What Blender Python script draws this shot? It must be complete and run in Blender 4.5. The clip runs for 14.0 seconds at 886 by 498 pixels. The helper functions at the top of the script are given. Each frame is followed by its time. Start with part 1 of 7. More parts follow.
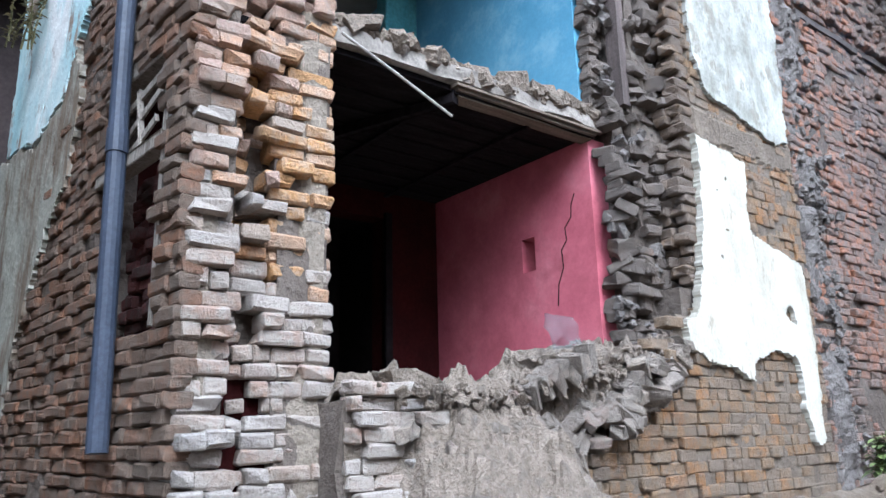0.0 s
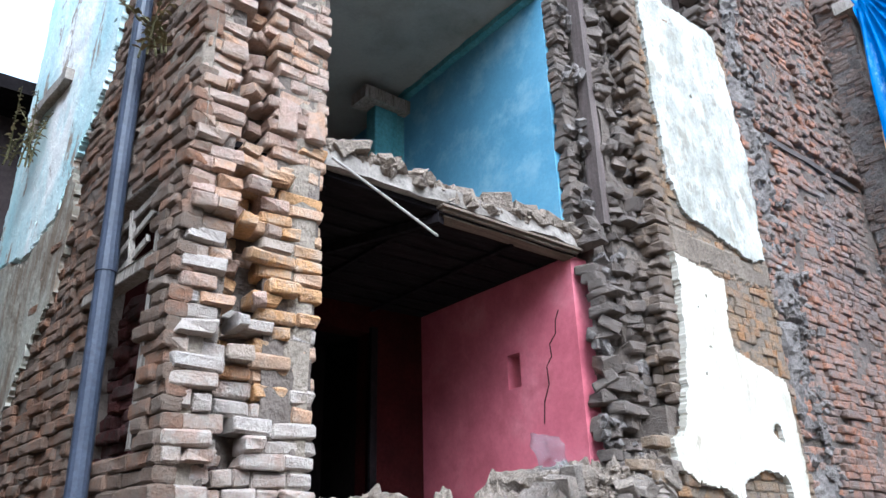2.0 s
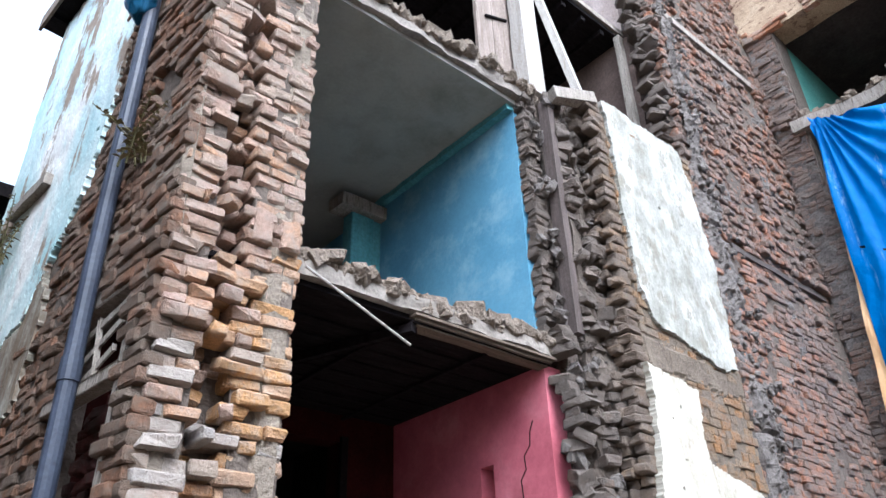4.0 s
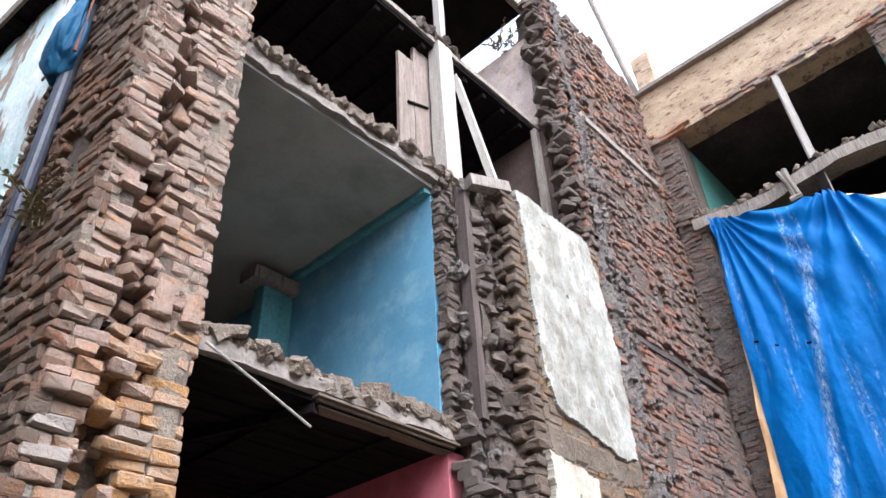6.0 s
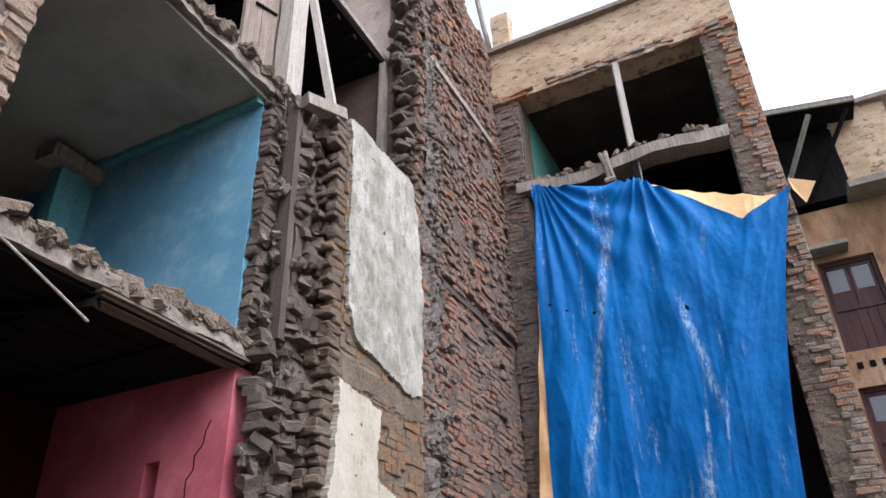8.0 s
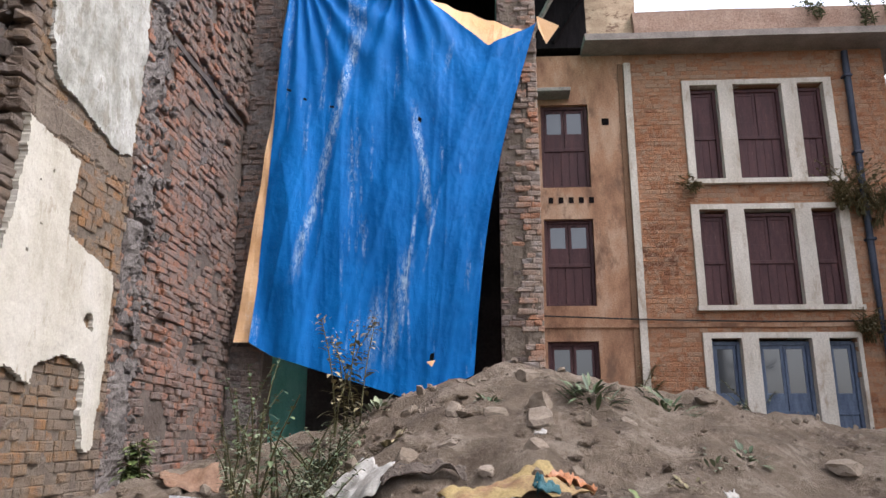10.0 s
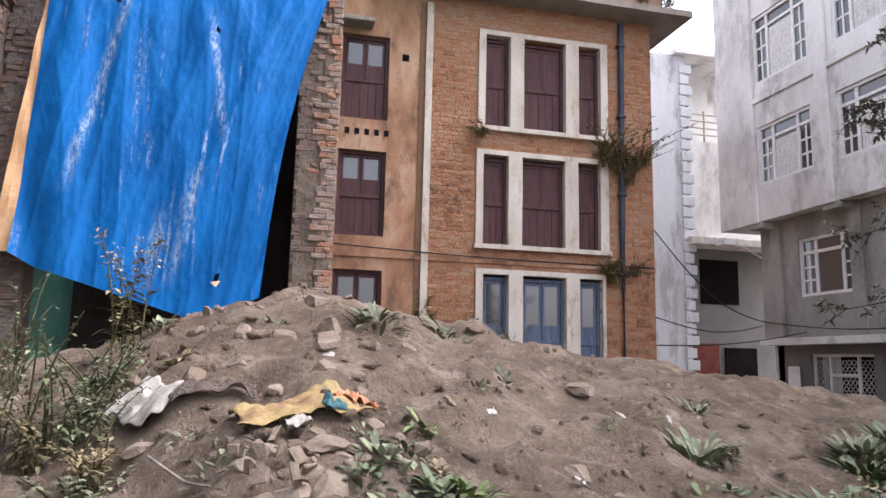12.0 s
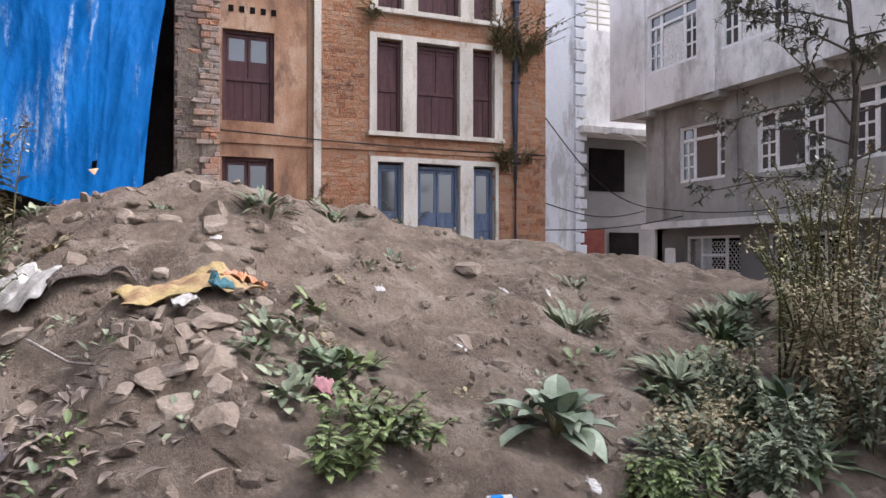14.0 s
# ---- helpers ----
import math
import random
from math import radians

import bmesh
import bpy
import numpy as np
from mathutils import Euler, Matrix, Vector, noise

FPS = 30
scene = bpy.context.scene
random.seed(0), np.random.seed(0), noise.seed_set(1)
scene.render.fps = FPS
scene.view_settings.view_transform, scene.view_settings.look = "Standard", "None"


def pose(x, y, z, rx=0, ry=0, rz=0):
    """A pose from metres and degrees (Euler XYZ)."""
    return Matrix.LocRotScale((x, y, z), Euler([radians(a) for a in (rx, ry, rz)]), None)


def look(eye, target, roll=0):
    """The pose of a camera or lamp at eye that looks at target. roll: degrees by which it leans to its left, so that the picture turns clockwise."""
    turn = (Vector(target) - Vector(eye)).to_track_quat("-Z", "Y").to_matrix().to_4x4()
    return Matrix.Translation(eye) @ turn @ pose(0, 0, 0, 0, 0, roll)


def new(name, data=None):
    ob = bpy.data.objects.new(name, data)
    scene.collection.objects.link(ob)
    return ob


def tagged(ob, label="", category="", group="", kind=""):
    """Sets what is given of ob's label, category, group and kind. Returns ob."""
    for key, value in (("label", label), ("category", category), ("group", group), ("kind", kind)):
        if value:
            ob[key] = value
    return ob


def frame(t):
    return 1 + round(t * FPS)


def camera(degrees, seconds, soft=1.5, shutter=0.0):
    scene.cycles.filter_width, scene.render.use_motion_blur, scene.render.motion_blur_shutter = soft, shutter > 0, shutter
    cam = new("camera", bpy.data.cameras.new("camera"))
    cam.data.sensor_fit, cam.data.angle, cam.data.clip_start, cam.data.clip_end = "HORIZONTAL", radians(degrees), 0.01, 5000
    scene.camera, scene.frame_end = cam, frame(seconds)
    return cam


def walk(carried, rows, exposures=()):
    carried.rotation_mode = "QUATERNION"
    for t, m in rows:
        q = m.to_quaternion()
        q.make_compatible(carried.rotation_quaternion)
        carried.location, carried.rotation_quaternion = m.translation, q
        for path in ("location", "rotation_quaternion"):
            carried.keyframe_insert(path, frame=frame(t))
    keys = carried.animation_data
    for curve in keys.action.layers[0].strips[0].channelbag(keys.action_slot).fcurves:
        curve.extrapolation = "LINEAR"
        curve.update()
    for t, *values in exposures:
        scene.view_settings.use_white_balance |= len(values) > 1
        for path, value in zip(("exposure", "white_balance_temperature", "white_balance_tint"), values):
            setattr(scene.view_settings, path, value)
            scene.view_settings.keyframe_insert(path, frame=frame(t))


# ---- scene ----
cam = camera(62.5, 14.0)
PATH = [
    (0, (0.002, -0.003, 1.499), (1.187, 1.53, 1.997), -1.4),
    (0.5, (-0.009, -0.019, 1.524), (1.18, 1.479, 2.109), -1.6),
    (1, (-0.019, -0.038, 1.539), (1.169, 1.428, 2.204), -1.8),
    (1.5, (-0.028, -0.052, 1.547), (1.148, 1.392, 2.276), -1.4),
    (2, (-0.036, -0.065, 1.55), (1.126, 1.367, 2.323), -1.6),
    (2.5, (-0.042, -0.072, 1.559), (1.112, 1.349, 2.364), -1.5),
    (5, (-0.033, -0.134, 1.617), (1.086, 1.056, 2.771), -3.4),
    (5.5, (-0.028, -0.154, 1.62), (1.092, 0.999, 2.811), -3.9),
    (6, (-0.015, -0.193, 1.611), (1.205, 0.863, 2.793), -3.5),
    (6.5, (0.013, -0.195, 1.61), (1.36, 0.718, 2.773), -3.1),
    (7, (0.023, -0.182, 1.6), (1.425, 0.651, 2.758), -2.4),
    (7.5, (0.028, -0.189, 1.595), (1.444, 0.649, 2.731), -2.8),
    (8, (0.056, -0.254, 1.573), (1.613, 0.482, 2.589), -2.1),
    (8.5, (0.111, -0.283, 1.548), (1.838, 0.245, 2.408), -0.3),
    (9, (0.15, -0.307, 1.511), (1.99, 0.08, 2.193), 0.0),
    (11.5, (0.036, -0.244, 1.471), (1.984, -0.531, 1.826), 2.0),
    (12, (-0.07, -0.194, 1.478), (1.851, -0.659, 1.789), 1.3),
    (12.5, (-0.12, -0.19, 1.483), (1.777, -0.747, 1.79), 0.8),
    (13, (-0.128, -0.218, 1.447), (1.742, -0.888, 1.678), 0.7),
    (13.5, (-0.132, -0.226, 1.424), (1.739, -0.928, 1.508), 0.7),
    (14, (-0.152, -0.242, 1.411), (1.707, -0.979, 1.429), 0.1),
]
EXPOSURES = [(0.0, 0.42, 5200, 6), (2.5, 0.55, 5350, 6), (5.0, 0.32, 5700, 11), (6.5, 0.12, 6000, 13), (7.5, -0.25, 6100, 14), (9.0, -0.28, 6200, 14), (12.5, 0.22, 6300, 20), (14.0, 0.2, 6050, 18)]
walk(cam, [(t, look(eye, target, roll)) for t, eye, target, roll in PATH], EXPOSURES)

# ---- light ----
SUN_EL, SUN_ROT = 52.0, 194.0
world = bpy.data.worlds.new("overcast_sky")
scene.world = world
world.use_nodes = True
wn, wl = world.node_tree.nodes, world.node_tree.links
sky = wn.new("ShaderNodeTexSky")
sky.sky_type = "NISHITA"
sky.sun_disc = False
sky.sun_elevation, sky.sun_rotation = radians(SUN_EL), radians(SUN_ROT)
sky.dust_density, sky.air_density = 4.0, 1.0
hue = wn.new("ShaderNodeHueSaturation")
hue.inputs["Saturation"].default_value = 0.32
wl.new(sky.outputs[0], hue.inputs["Color"])
wl.new(hue.outputs[0], wn["Background"].inputs["Color"])
wn["Background"].inputs["Strength"].default_value = 0.58
sun = new("sun", bpy.data.lights.new("sun", "SUN"))
sun.data.energy, sun.data.angle, sun.data.color = 0.8, radians(30), (1.0, 0.97, 0.94)
sun.matrix_world = look((0, 0, 30), (-8 * math.sin(radians(SUN_ROT)), -8 * math.cos(radians(SUN_ROT)), 30 - 8 * math.tan(radians(SUN_EL))))

# ---- helpers of the scene ----
R = random.Random(7)


def nodes_of(name):
    m = bpy.data.materials.new(name)
    m.use_nodes = True
    t = m.node_tree
    return m, t.nodes, t.links, t.nodes["Principled BSDF"]


def noise_node(n, l, scale, detail=4.0, rough=0.6, vec=None, stretch=None):
    t = n.new("ShaderNodeTexNoise")
    t.inputs["Scale"].default_value, t.inputs["Detail"].default_value, t.inputs["Roughness"].default_value = scale, detail, rough
    if vec is None:
        vec = n.new("ShaderNodeNewGeometry").outputs["Position"]
    if stretch:
        mp = n.new("ShaderNodeMapping")
        mp.inputs["Scale"].default_value = stretch
        l.new(vec, mp.inputs["Vector"])
        vec = mp.outputs[0]
    l.new(vec, t.inputs["Vector"])
    return t.outputs["Fac"]


def ramp(n, l, fac, stops):
    r = n.new("ShaderNodeValToRGB")
    e = r.color_ramp.elements
    while len(e) < len(stops):
        e.new(0.5)
    for k, (p, c) in zip(e, stops):
        k.position, k.color = p, (*c, 1) if len(c) == 3 else c
    l.new(fac, r.inputs[0])
    return r.outputs[0]


def mix(n, l, fac, a, b):
    m = n.new("ShaderNodeMix")
    m.data_type = "RGBA"
    if isinstance(fac, float):
        m.inputs[0].default_value = fac
    else:
        l.new(fac, m.inputs[0])
    for s, v in ((m.inputs[6], a), (m.inputs[7], b)):
        if isinstance(v, tuple):
            s.default_value = (*v, 1)
        else:
            l.new(v, s)
    return m.outputs[2]


def bump(n, l, p, fac, strength, dist):
    b = n.new("ShaderNodeBump")
    b.inputs["Strength"].default_value, b.inputs["Distance"].default_value = strength, dist
    l.new(fac, b.inputs["Height"])
    l.new(b.outputs[0], p.inputs["Normal"])


def surface(name, stops, scale=3.0, fine=40.0, rough=0.9, relief=0.5, dist=0.01, spots=None, stretch=None, metal=0.0, spot_scale=9.0, spot_at=(0.55, 0.62), spec=0.25, grainy=1.0):
    """A weathered surface: large blotches from stops, fine grain, spots of another colour, relief."""
    m, n, l, p = nodes_of(name)
    big = noise_node(n, l, scale, 5, 0.65, stretch=stretch)
    col = ramp(n, l, big, stops)
    grain = noise_node(n, l, fine, 4, 0.7)
    shade = ramp(n, l, grain, [(0.25, (0.62, 0.62, 0.62)), (0.7, (1.12, 1.12, 1.12))])
    mul = n.new("ShaderNodeMix")
    mul.data_type, mul.blend_type = "RGBA", "MULTIPLY"
    mul.inputs[0].default_value = grainy
    l.new(col, mul.inputs[6]), l.new(shade, mul.inputs[7])
    col = mul.outputs[2]
    if spots:
        s = noise_node(n, l, spot_scale, 6, 0.7, stretch=stretch)
        col = mix(n, l, ramp(n, l, s, [(spot_at[0], (0, 0, 0)), (spot_at[1], (1, 1, 1))]), col, spots)
    l.new(col, p.inputs["Base Color"])
    p.inputs["Roughness"].default_value, p.inputs["Metallic"].default_value = rough, metal
    p.inputs["Specular IOR Level"].default_value = spec
    both = n.new("ShaderNodeMath")
    both.operation = "ADD"
    l.new(grain, both.inputs[0]), l.new(big, both.inputs[1])
    bump(n, l, p, both.outputs[0], relief, dist)
    return m


def brick_material(name, palette, dust, dust_at=(0.5, 0.68), zone=1.3):
    """Bricks that differ one by one, with mud and dust lying over them in patches."""
    m, n, l, p = nodes_of(name)
    info, geo = n.new("ShaderNodeObjectInfo"), n.new("ShaderNodeNewGeometry")
    add = n.new("ShaderNodeMath")
    add.operation = "ADD"
    l.new(info.outputs["Random"], add.inputs[0]), l.new(geo.outputs["Random Per Island"], add.inputs[1])
    fr = n.new("ShaderNodeMath")
    fr.operation = "FRACT"
    l.new(add.outputs[0], fr.inputs[0])
    zone_f = noise_node(n, l, zone, 2, 0.5)
    sh = n.new("ShaderNodeMath")
    sh.operation = "MULTIPLY_ADD"
    sh.inputs[1].default_value = 0.55
    zz = n.new("ShaderNodeMath")
    zz.operation = "MULTIPLY_ADD"
    zz.inputs[1].default_value, zz.inputs[2].default_value = 1.5, -0.52
    l.new(zone_f, zz.inputs[0])
    l.new(fr.outputs[0], sh.inputs[0]), l.new(zz.outputs[0], sh.inputs[2])
    col = ramp(n, l, sh.outputs[0], palette)
    grain = noise_node(n, l, 55, 5, 0.75)
    mul = n.new("ShaderNodeMix")
    mul.data_type, mul.blend_type = "RGBA", "MULTIPLY"
    mul.inputs[0].default_value = 1.0
    l.new(col, mul.inputs[6])
    l.new(ramp(n, l, grain, [(0.28, (0.6, 0.58, 0.56)), (0.68, (1.15, 1.15, 1.15))]), mul.inputs[7])
    d = noise_node(n, l, 7.0, 7, 0.75)
    col = mix(n, l, ramp(n, l, d, [(dust_at[0], (0, 0, 0)), (dust_at[1], (1, 1, 1))]), mul.outputs[2], dust)
    l.new(col, p.inputs["Base Color"])
    p.inputs["Roughness"].default_value = 0.95
    p.inputs["Specular IOR Level"].default_value = 0.2
    both = n.new("ShaderNodeMath")
    both.operation = "ADD"
    l.new(grain, both.inputs[0]), l.new(d, both.inputs[1])
    bump(n, l, p, both.outputs[0], 1.0, 0.025)
    return m


def part(name, bm, material, parent=None, label="", kind=""):
    me = bpy.data.meshes.new(name)
    if hasattr(bm, "to_mesh"):
        bm.to_mesh(me)
        bm.free()
    else:
        me.from_pydata(*bm)
    me.materials.append(material)
    ob = new(name, me)
    if parent:
        ob.parent = parent
    return tagged(ob, label, "", "", kind)


def thing(name, label, category, kind="", group="", at=(0, 0, 0)):
    ob = new(name)
    ob.empty_display_size = 0.1
    ob.location = at
    return tagged(ob, label, category, group, kind)


def box(bm, x0, x1, y0, y1, z0, z1, bevel=0.0, m=None):
    g = bmesh.ops.create_cube(bm, size=1)
    for v in g["verts"]:
        v.co = Vector(((x0 + x1) / 2 + v.co.x * (x1 - x0), (y0 + y1) / 2 + v.co.y * (y1 - y0), (z0 + z1) / 2 + v.co.z * (z1 - z0)))
        if m is not None:
            v.co = m @ v.co
    if bevel:
        es = list({e for v in g["verts"] for e in v.link_edges})
        bmesh.ops.bevel(bm, geom=es, offset=bevel, segments=1, affect="EDGES")
    return bm


def boxes(*rows, bevel=0.0):
    bm = bmesh.new()
    for r in rows:
        box(bm, *r, bevel=bevel)
    return bm


def worn(bm, cuts, amount, scale=3.0, seed=0.0):
    """Cuts the mesh finer and pushes it about, for broken, lumpy or sagging pieces."""
    bmesh.ops.subdivide_edges(bm, edges=bm.edges[:], cuts=cuts, use_grid_fill=True)
    for v in bm.verts:
        q = v.co * scale + Vector((seed, seed * 1.7, -seed))
        v.co += Vector((noise.noise(q), noise.noise(q + Vector((9, 3, 1))), noise.noise(q + Vector((2, 8, 5))))) * amount
    return bm


def beam(bm, a, b, w, h, bevel=0.006):
    """A straight timber from a to b."""
    a, b = Vector(a), Vector(b)
    q = (b - a).to_track_quat("Z", "Y").to_matrix().to_4x4()
    return box(bm, -w / 2, w / 2, -h / 2, h / 2, 0, (b - a).length, bevel, Matrix.Translation(a) @ q)


def tube(bm, pts, r, sides=8, taper=1.0):
    """A round bar along pts."""
    pts = [Vector(p) for p in pts]
    rings = []
    for k, p in enumerate(pts):
        d = (pts[min(k + 1, len(pts) - 1)] - pts[max(k - 1, 0)]).normalized()
        q = d.to_track_quat("Z", "Y")
        rr = r * (1 + (taper - 1) * k / max(1, len(pts) - 1))
        rings.append([bm.verts.new(p + q @ Vector((rr * math.cos(2 * math.pi * s / sides), rr * math.sin(2 * math.pi * s / sides), 0))) for s in range(sides)])
    for a, b in zip(rings, rings[1:]):
        for s in range(sides):
            bm.faces.new((a[s], a[(s + 1) % sides], b[(s + 1) % sides], b[s]))
    bm.faces.new(rings[0][::-1]), bm.faces.new(rings[-1])
    return bm


def sheet_patch(outline, at, u, v, nrm, thick, lump=0.004, step=0.014, rough=0.03, seed=1, holes=(), pock=0.0):
    """A coat of plaster with a broken edge: outline in (u, v) on a wall at `at`, proud by thick; holes are (u, v, radius), pock the share lost near the edge."""
    at, u, v, nrm = Vector(at), Vector(u), Vector(v), Vector(nrm)
    px, py = np.array([q[0] for q in outline]), np.array([q[1] for q in outline])
    us, zs = np.arange(px.min() - 0.08, px.max() + 0.08, step), np.arange(py.min() - 0.08, py.max() + 0.08, step)

    def torn(a, b):
        q = Vector((a * 5, b * 5, seed))
        k, f = noise.noise(q), noise.noise(q * 3.7)
        return a + rough * (1.3 * k + 0.7 * f), b + rough * (1.3 * noise.noise(q + Vector((7, 1, 3))) + 0.7 * noise.noise(q * 3.7 + Vector((2, 9, 4))))

    bm, keep = bmesh.new(), {}

    def corner(i, j):
        if (i, j) not in keep:
            a, b = us[0] + step * i, zs[0] + step * j
            w = lump * (noise.noise(Vector((a * 4, b * 4, seed))) + 0.5 * noise.noise(Vector((a * 13, b * 9, seed))) + 0.25 * noise.noise(Vector((a * 40, b * 25, seed))))
            keep[i, j] = bm.verts.new(at + u * (a + R2.uniform(-0.35, 0.35) * step) + v * (b + R2.uniform(-0.35, 0.35) * step) + nrm * (thick + w))
        return keep[i, j]

    R2 = random.Random(seed)
    for i in range(len(us)):
        for j in range(len(zs)):
            a, b = torn(us[i] + step / 2, zs[j] + step / 2)
            cross_at = ((py > b) != (np.roll(py, -1) > b)) & (a < (np.roll(px, -1) - px) * (b - py) / np.where(np.roll(py, -1) == py, 1e-9, np.roll(py, -1) - py) + px)
            if not cross_at.sum() % 2 or any(math.hypot(a - ha, b - hb) < hr for ha, hb, hr in holes):
                continue
            if pock and noise.noise(Vector((a * 11, b * 7, seed + 5))) + 0.6 * noise.noise(Vector((a * 3, b * 2, seed + 9))) > 1.0 - pock:
                continue
            bm.faces.new((corner(i, j), corner(i + 1, j), corner(i + 1, j + 1), corner(i, j + 1)))
    rim = [e for e in bm.edges if e.is_boundary]
    g = bmesh.ops.extrude_edge_only(bm, edges=rim)
    for q in g["geom"]:
        if isinstance(q, bmesh.types.BMVert):
            q.co -= nrm * (thick + 0.02)
    bmesh.ops.recalc_face_normals(bm, faces=bm.faces[:])
    return bm


def mud_skin(at, u, nrm, length, z0, z1, stand, step=0.04):
    """Mud mortar smeared over a brick face: stand(c, z) says how far it comes out of the wall, below zero where the bricks show."""
    at, u, nrm = Vector(at), Vector(u).normalized(), Vector(nrm).normalized()
    nu, nz = max(2, int(length / step)), max(2, int((z1 - z0) / step))
    vs, bare = [], []
    for j in range(nz + 1):
        for i in range(nu + 1):
            c, z = length * i / nu, z0 + (z1 - z0) * j / nz
            d = stand(c, z)
            bare.append(d < -0.2)
            vs.append(at + u * c + Vector((0, 0, z)) + nrm * (d if 0 < i < nu and 0 < j < nz else -0.06))
    quads = [(j * (nu + 1) + i, j * (nu + 1) + i + 1, (j + 1) * (nu + 1) + i + 1, (j + 1) * (nu + 1) + i) for j in range(nz) for i in range(nu)]
    return vs, [], [q for q in quads if not any(bare[k] for k in q)]


def clotted(c, z, seed, scale=1.0):
    """Uneven lumps at three sizes, about -1 to 1."""
    q = Vector((c * 2.1 * scale, z * 2.1 * scale, seed))
    return 0.55 * noise.noise(q) + 0.3 * noise.noise(q * 3.1) + 0.25 * noise.noise(q * 8.3)


# ---- bricks ----
def brick_shape(seed, chip=0.005, l=0.22, w=0.11, h=0.064, edge=0.011, knock=2):
    r, bm = random.Random(seed), bmesh.new()
    box(bm, -l / 2, l / 2, -w / 2, w / 2, -h / 2, h / 2, bevel=edge)
    wedge, bow = r.uniform(-0.06, 0.06), r.uniform(-0.006, 0.006)
    lost = [(Vector((r.choice((-1, 1)) * l / 2, r.choice((-1, 1)) * w / 2, r.choice((-1, 1)) * h / 2)), r.uniform(0.15, 0.5)) for _ in range(r.randint(0, knock))]
    for v in bm.verts:
        for c, k in lost:
            if (v.co - c).length < 0.035:
                v.co = v.co.lerp(Vector((c.x * 0.45, c.y * 0.5, c.z * 0.4)), k)
        v.co.z = v.co.z * (1 + wedge * v.co.x / l) + bow * (1 - (2 * v.co.x / l) ** 2)
        v.co += Vector((r.uniform(-chip, chip), r.uniform(-chip, chip), r.uniform(-chip, chip) * 0.7))
    bm.verts.index_update()
    vs, fs = [v.co.copy() for v in bm.verts], [[v.index for v in f.verts] for f in bm.faces]
    bm.free()
    return vs, fs


SHAPES = [brick_shape(s) for s in range(16)]
SHARDS = [brick_shape(50 + s, 0.02, 0.2, 0.13, 0.08, 0.017, 4) for s in range(16)]
NEAT = [brick_shape(90 + s, 0.003, edge=0.007, knock=1) for s in range(9)]


def lay(parent, places, material, near, limit=300, shapes=None):
    """Bricks at their poses (position, turn, size): the nearest to a spot of the plan one by one, the rest joined."""
    shared, shapes = [], shapes or SHAPES
    for vs, fs in shapes:
        me = bpy.data.meshes.new("brick")
        me.from_pydata(vs, [], fs)
        me.materials.append(material)
        shared.append(me)
    near = Vector(near)
    places = sorted(places, key=lambda q: (Vector(q[0]) - near).length)
    vs, fs = [], []
    for k, (p, e, s) in enumerate(places):
        m = Matrix.LocRotScale(p, e, s)
        i = R.randrange(len(shapes))
        if k < limit:
            ob = new("brick", shared[i])
            ob.parent = parent
            ob.matrix_basis = m
        else:
            n0 = len(vs)
            vs += [m @ v for v in shapes[i][0]]
            fs += [[n0 + q for q in f] for f in shapes[i][1]]
    if vs:
        part("brickwork", (vs, [], fs), material, parent, kind="stuff")


def courses(at, u, nrm, length, z0, z1, keep=None, proud=None, pitch=0.074, brick=0.235, wobble=0.012, tilt=0.03, sag=0.02):
    """Poses for a brick face: `at` is its foot, u runs along it and nrm faces out."""
    at, u, nrm = Vector(at), Vector(u).normalized(), Vector(nrm).normalized()
    yaw = math.atan2(u.y, u.x)
    out, row, z = [], 0, z0
    while z < z1:
        s = -R.uniform(0, 0.2) if row % 2 else -R.uniform(0.08, 0.16)
        while s < length:
            w = brick * (R.uniform(0.42, 0.6) if R.random() < 0.34 else R.uniform(0.82, 1.06))
            a, b = max(s, 0), min(s + w, length)
            c = (a + b) / 2
            zz = z + sag * noise.noise(Vector((c * 0.6, row * 0.13, at.x + at.y)))
            if b - a > 0.06 and (keep is None or keep(c, zz)):
                out_by = R.gauss(0, wobble) + (proud(c, zz) if proud else 0.0)
                p = at + u * c + nrm * (out_by - 0.055) + Vector((0, 0, zz))
                out.append((p, Euler((R.gauss(0, tilt), R.gauss(0, tilt), yaw + R.gauss(0, tilt))), ((b - a - 0.005) / 0.22, R.uniform(0.95, 1.1), (pitch - 0.004) / 0.06 * R.uniform(0.93, 1.03))))
            s += w
        z += pitch
        row += 1
    return out


def heap(n, spot, spread, size, seed, squash=0.7):
    """Loose broken lumps round a line from spot to spot + spread."""
    r, vs, fs = random.Random(seed), [], []
    for _ in range(n):
        t = r.random()
        c = Vector(spot(t)) + Vector([r.uniform(-a, a) for a in spread])
        i = r.randrange(len(SHAPES))
        k = size * r.uniform(0.35, 1.0)
        m = Matrix.LocRotScale(c, Euler([r.uniform(-3, 3) for _ in range(3)]), (k * r.uniform(0.5, 1), k * r.uniform(0.8, 1.4), k * r.uniform(0.9, 1.7) * squash * 1.4))
        n0 = len(vs)
        vs += [m @ v for v in SHARDS[i][0]]
        fs += [[n0 + q for q in f] for f in SHARDS[i][1]]
    return vs, [], fs


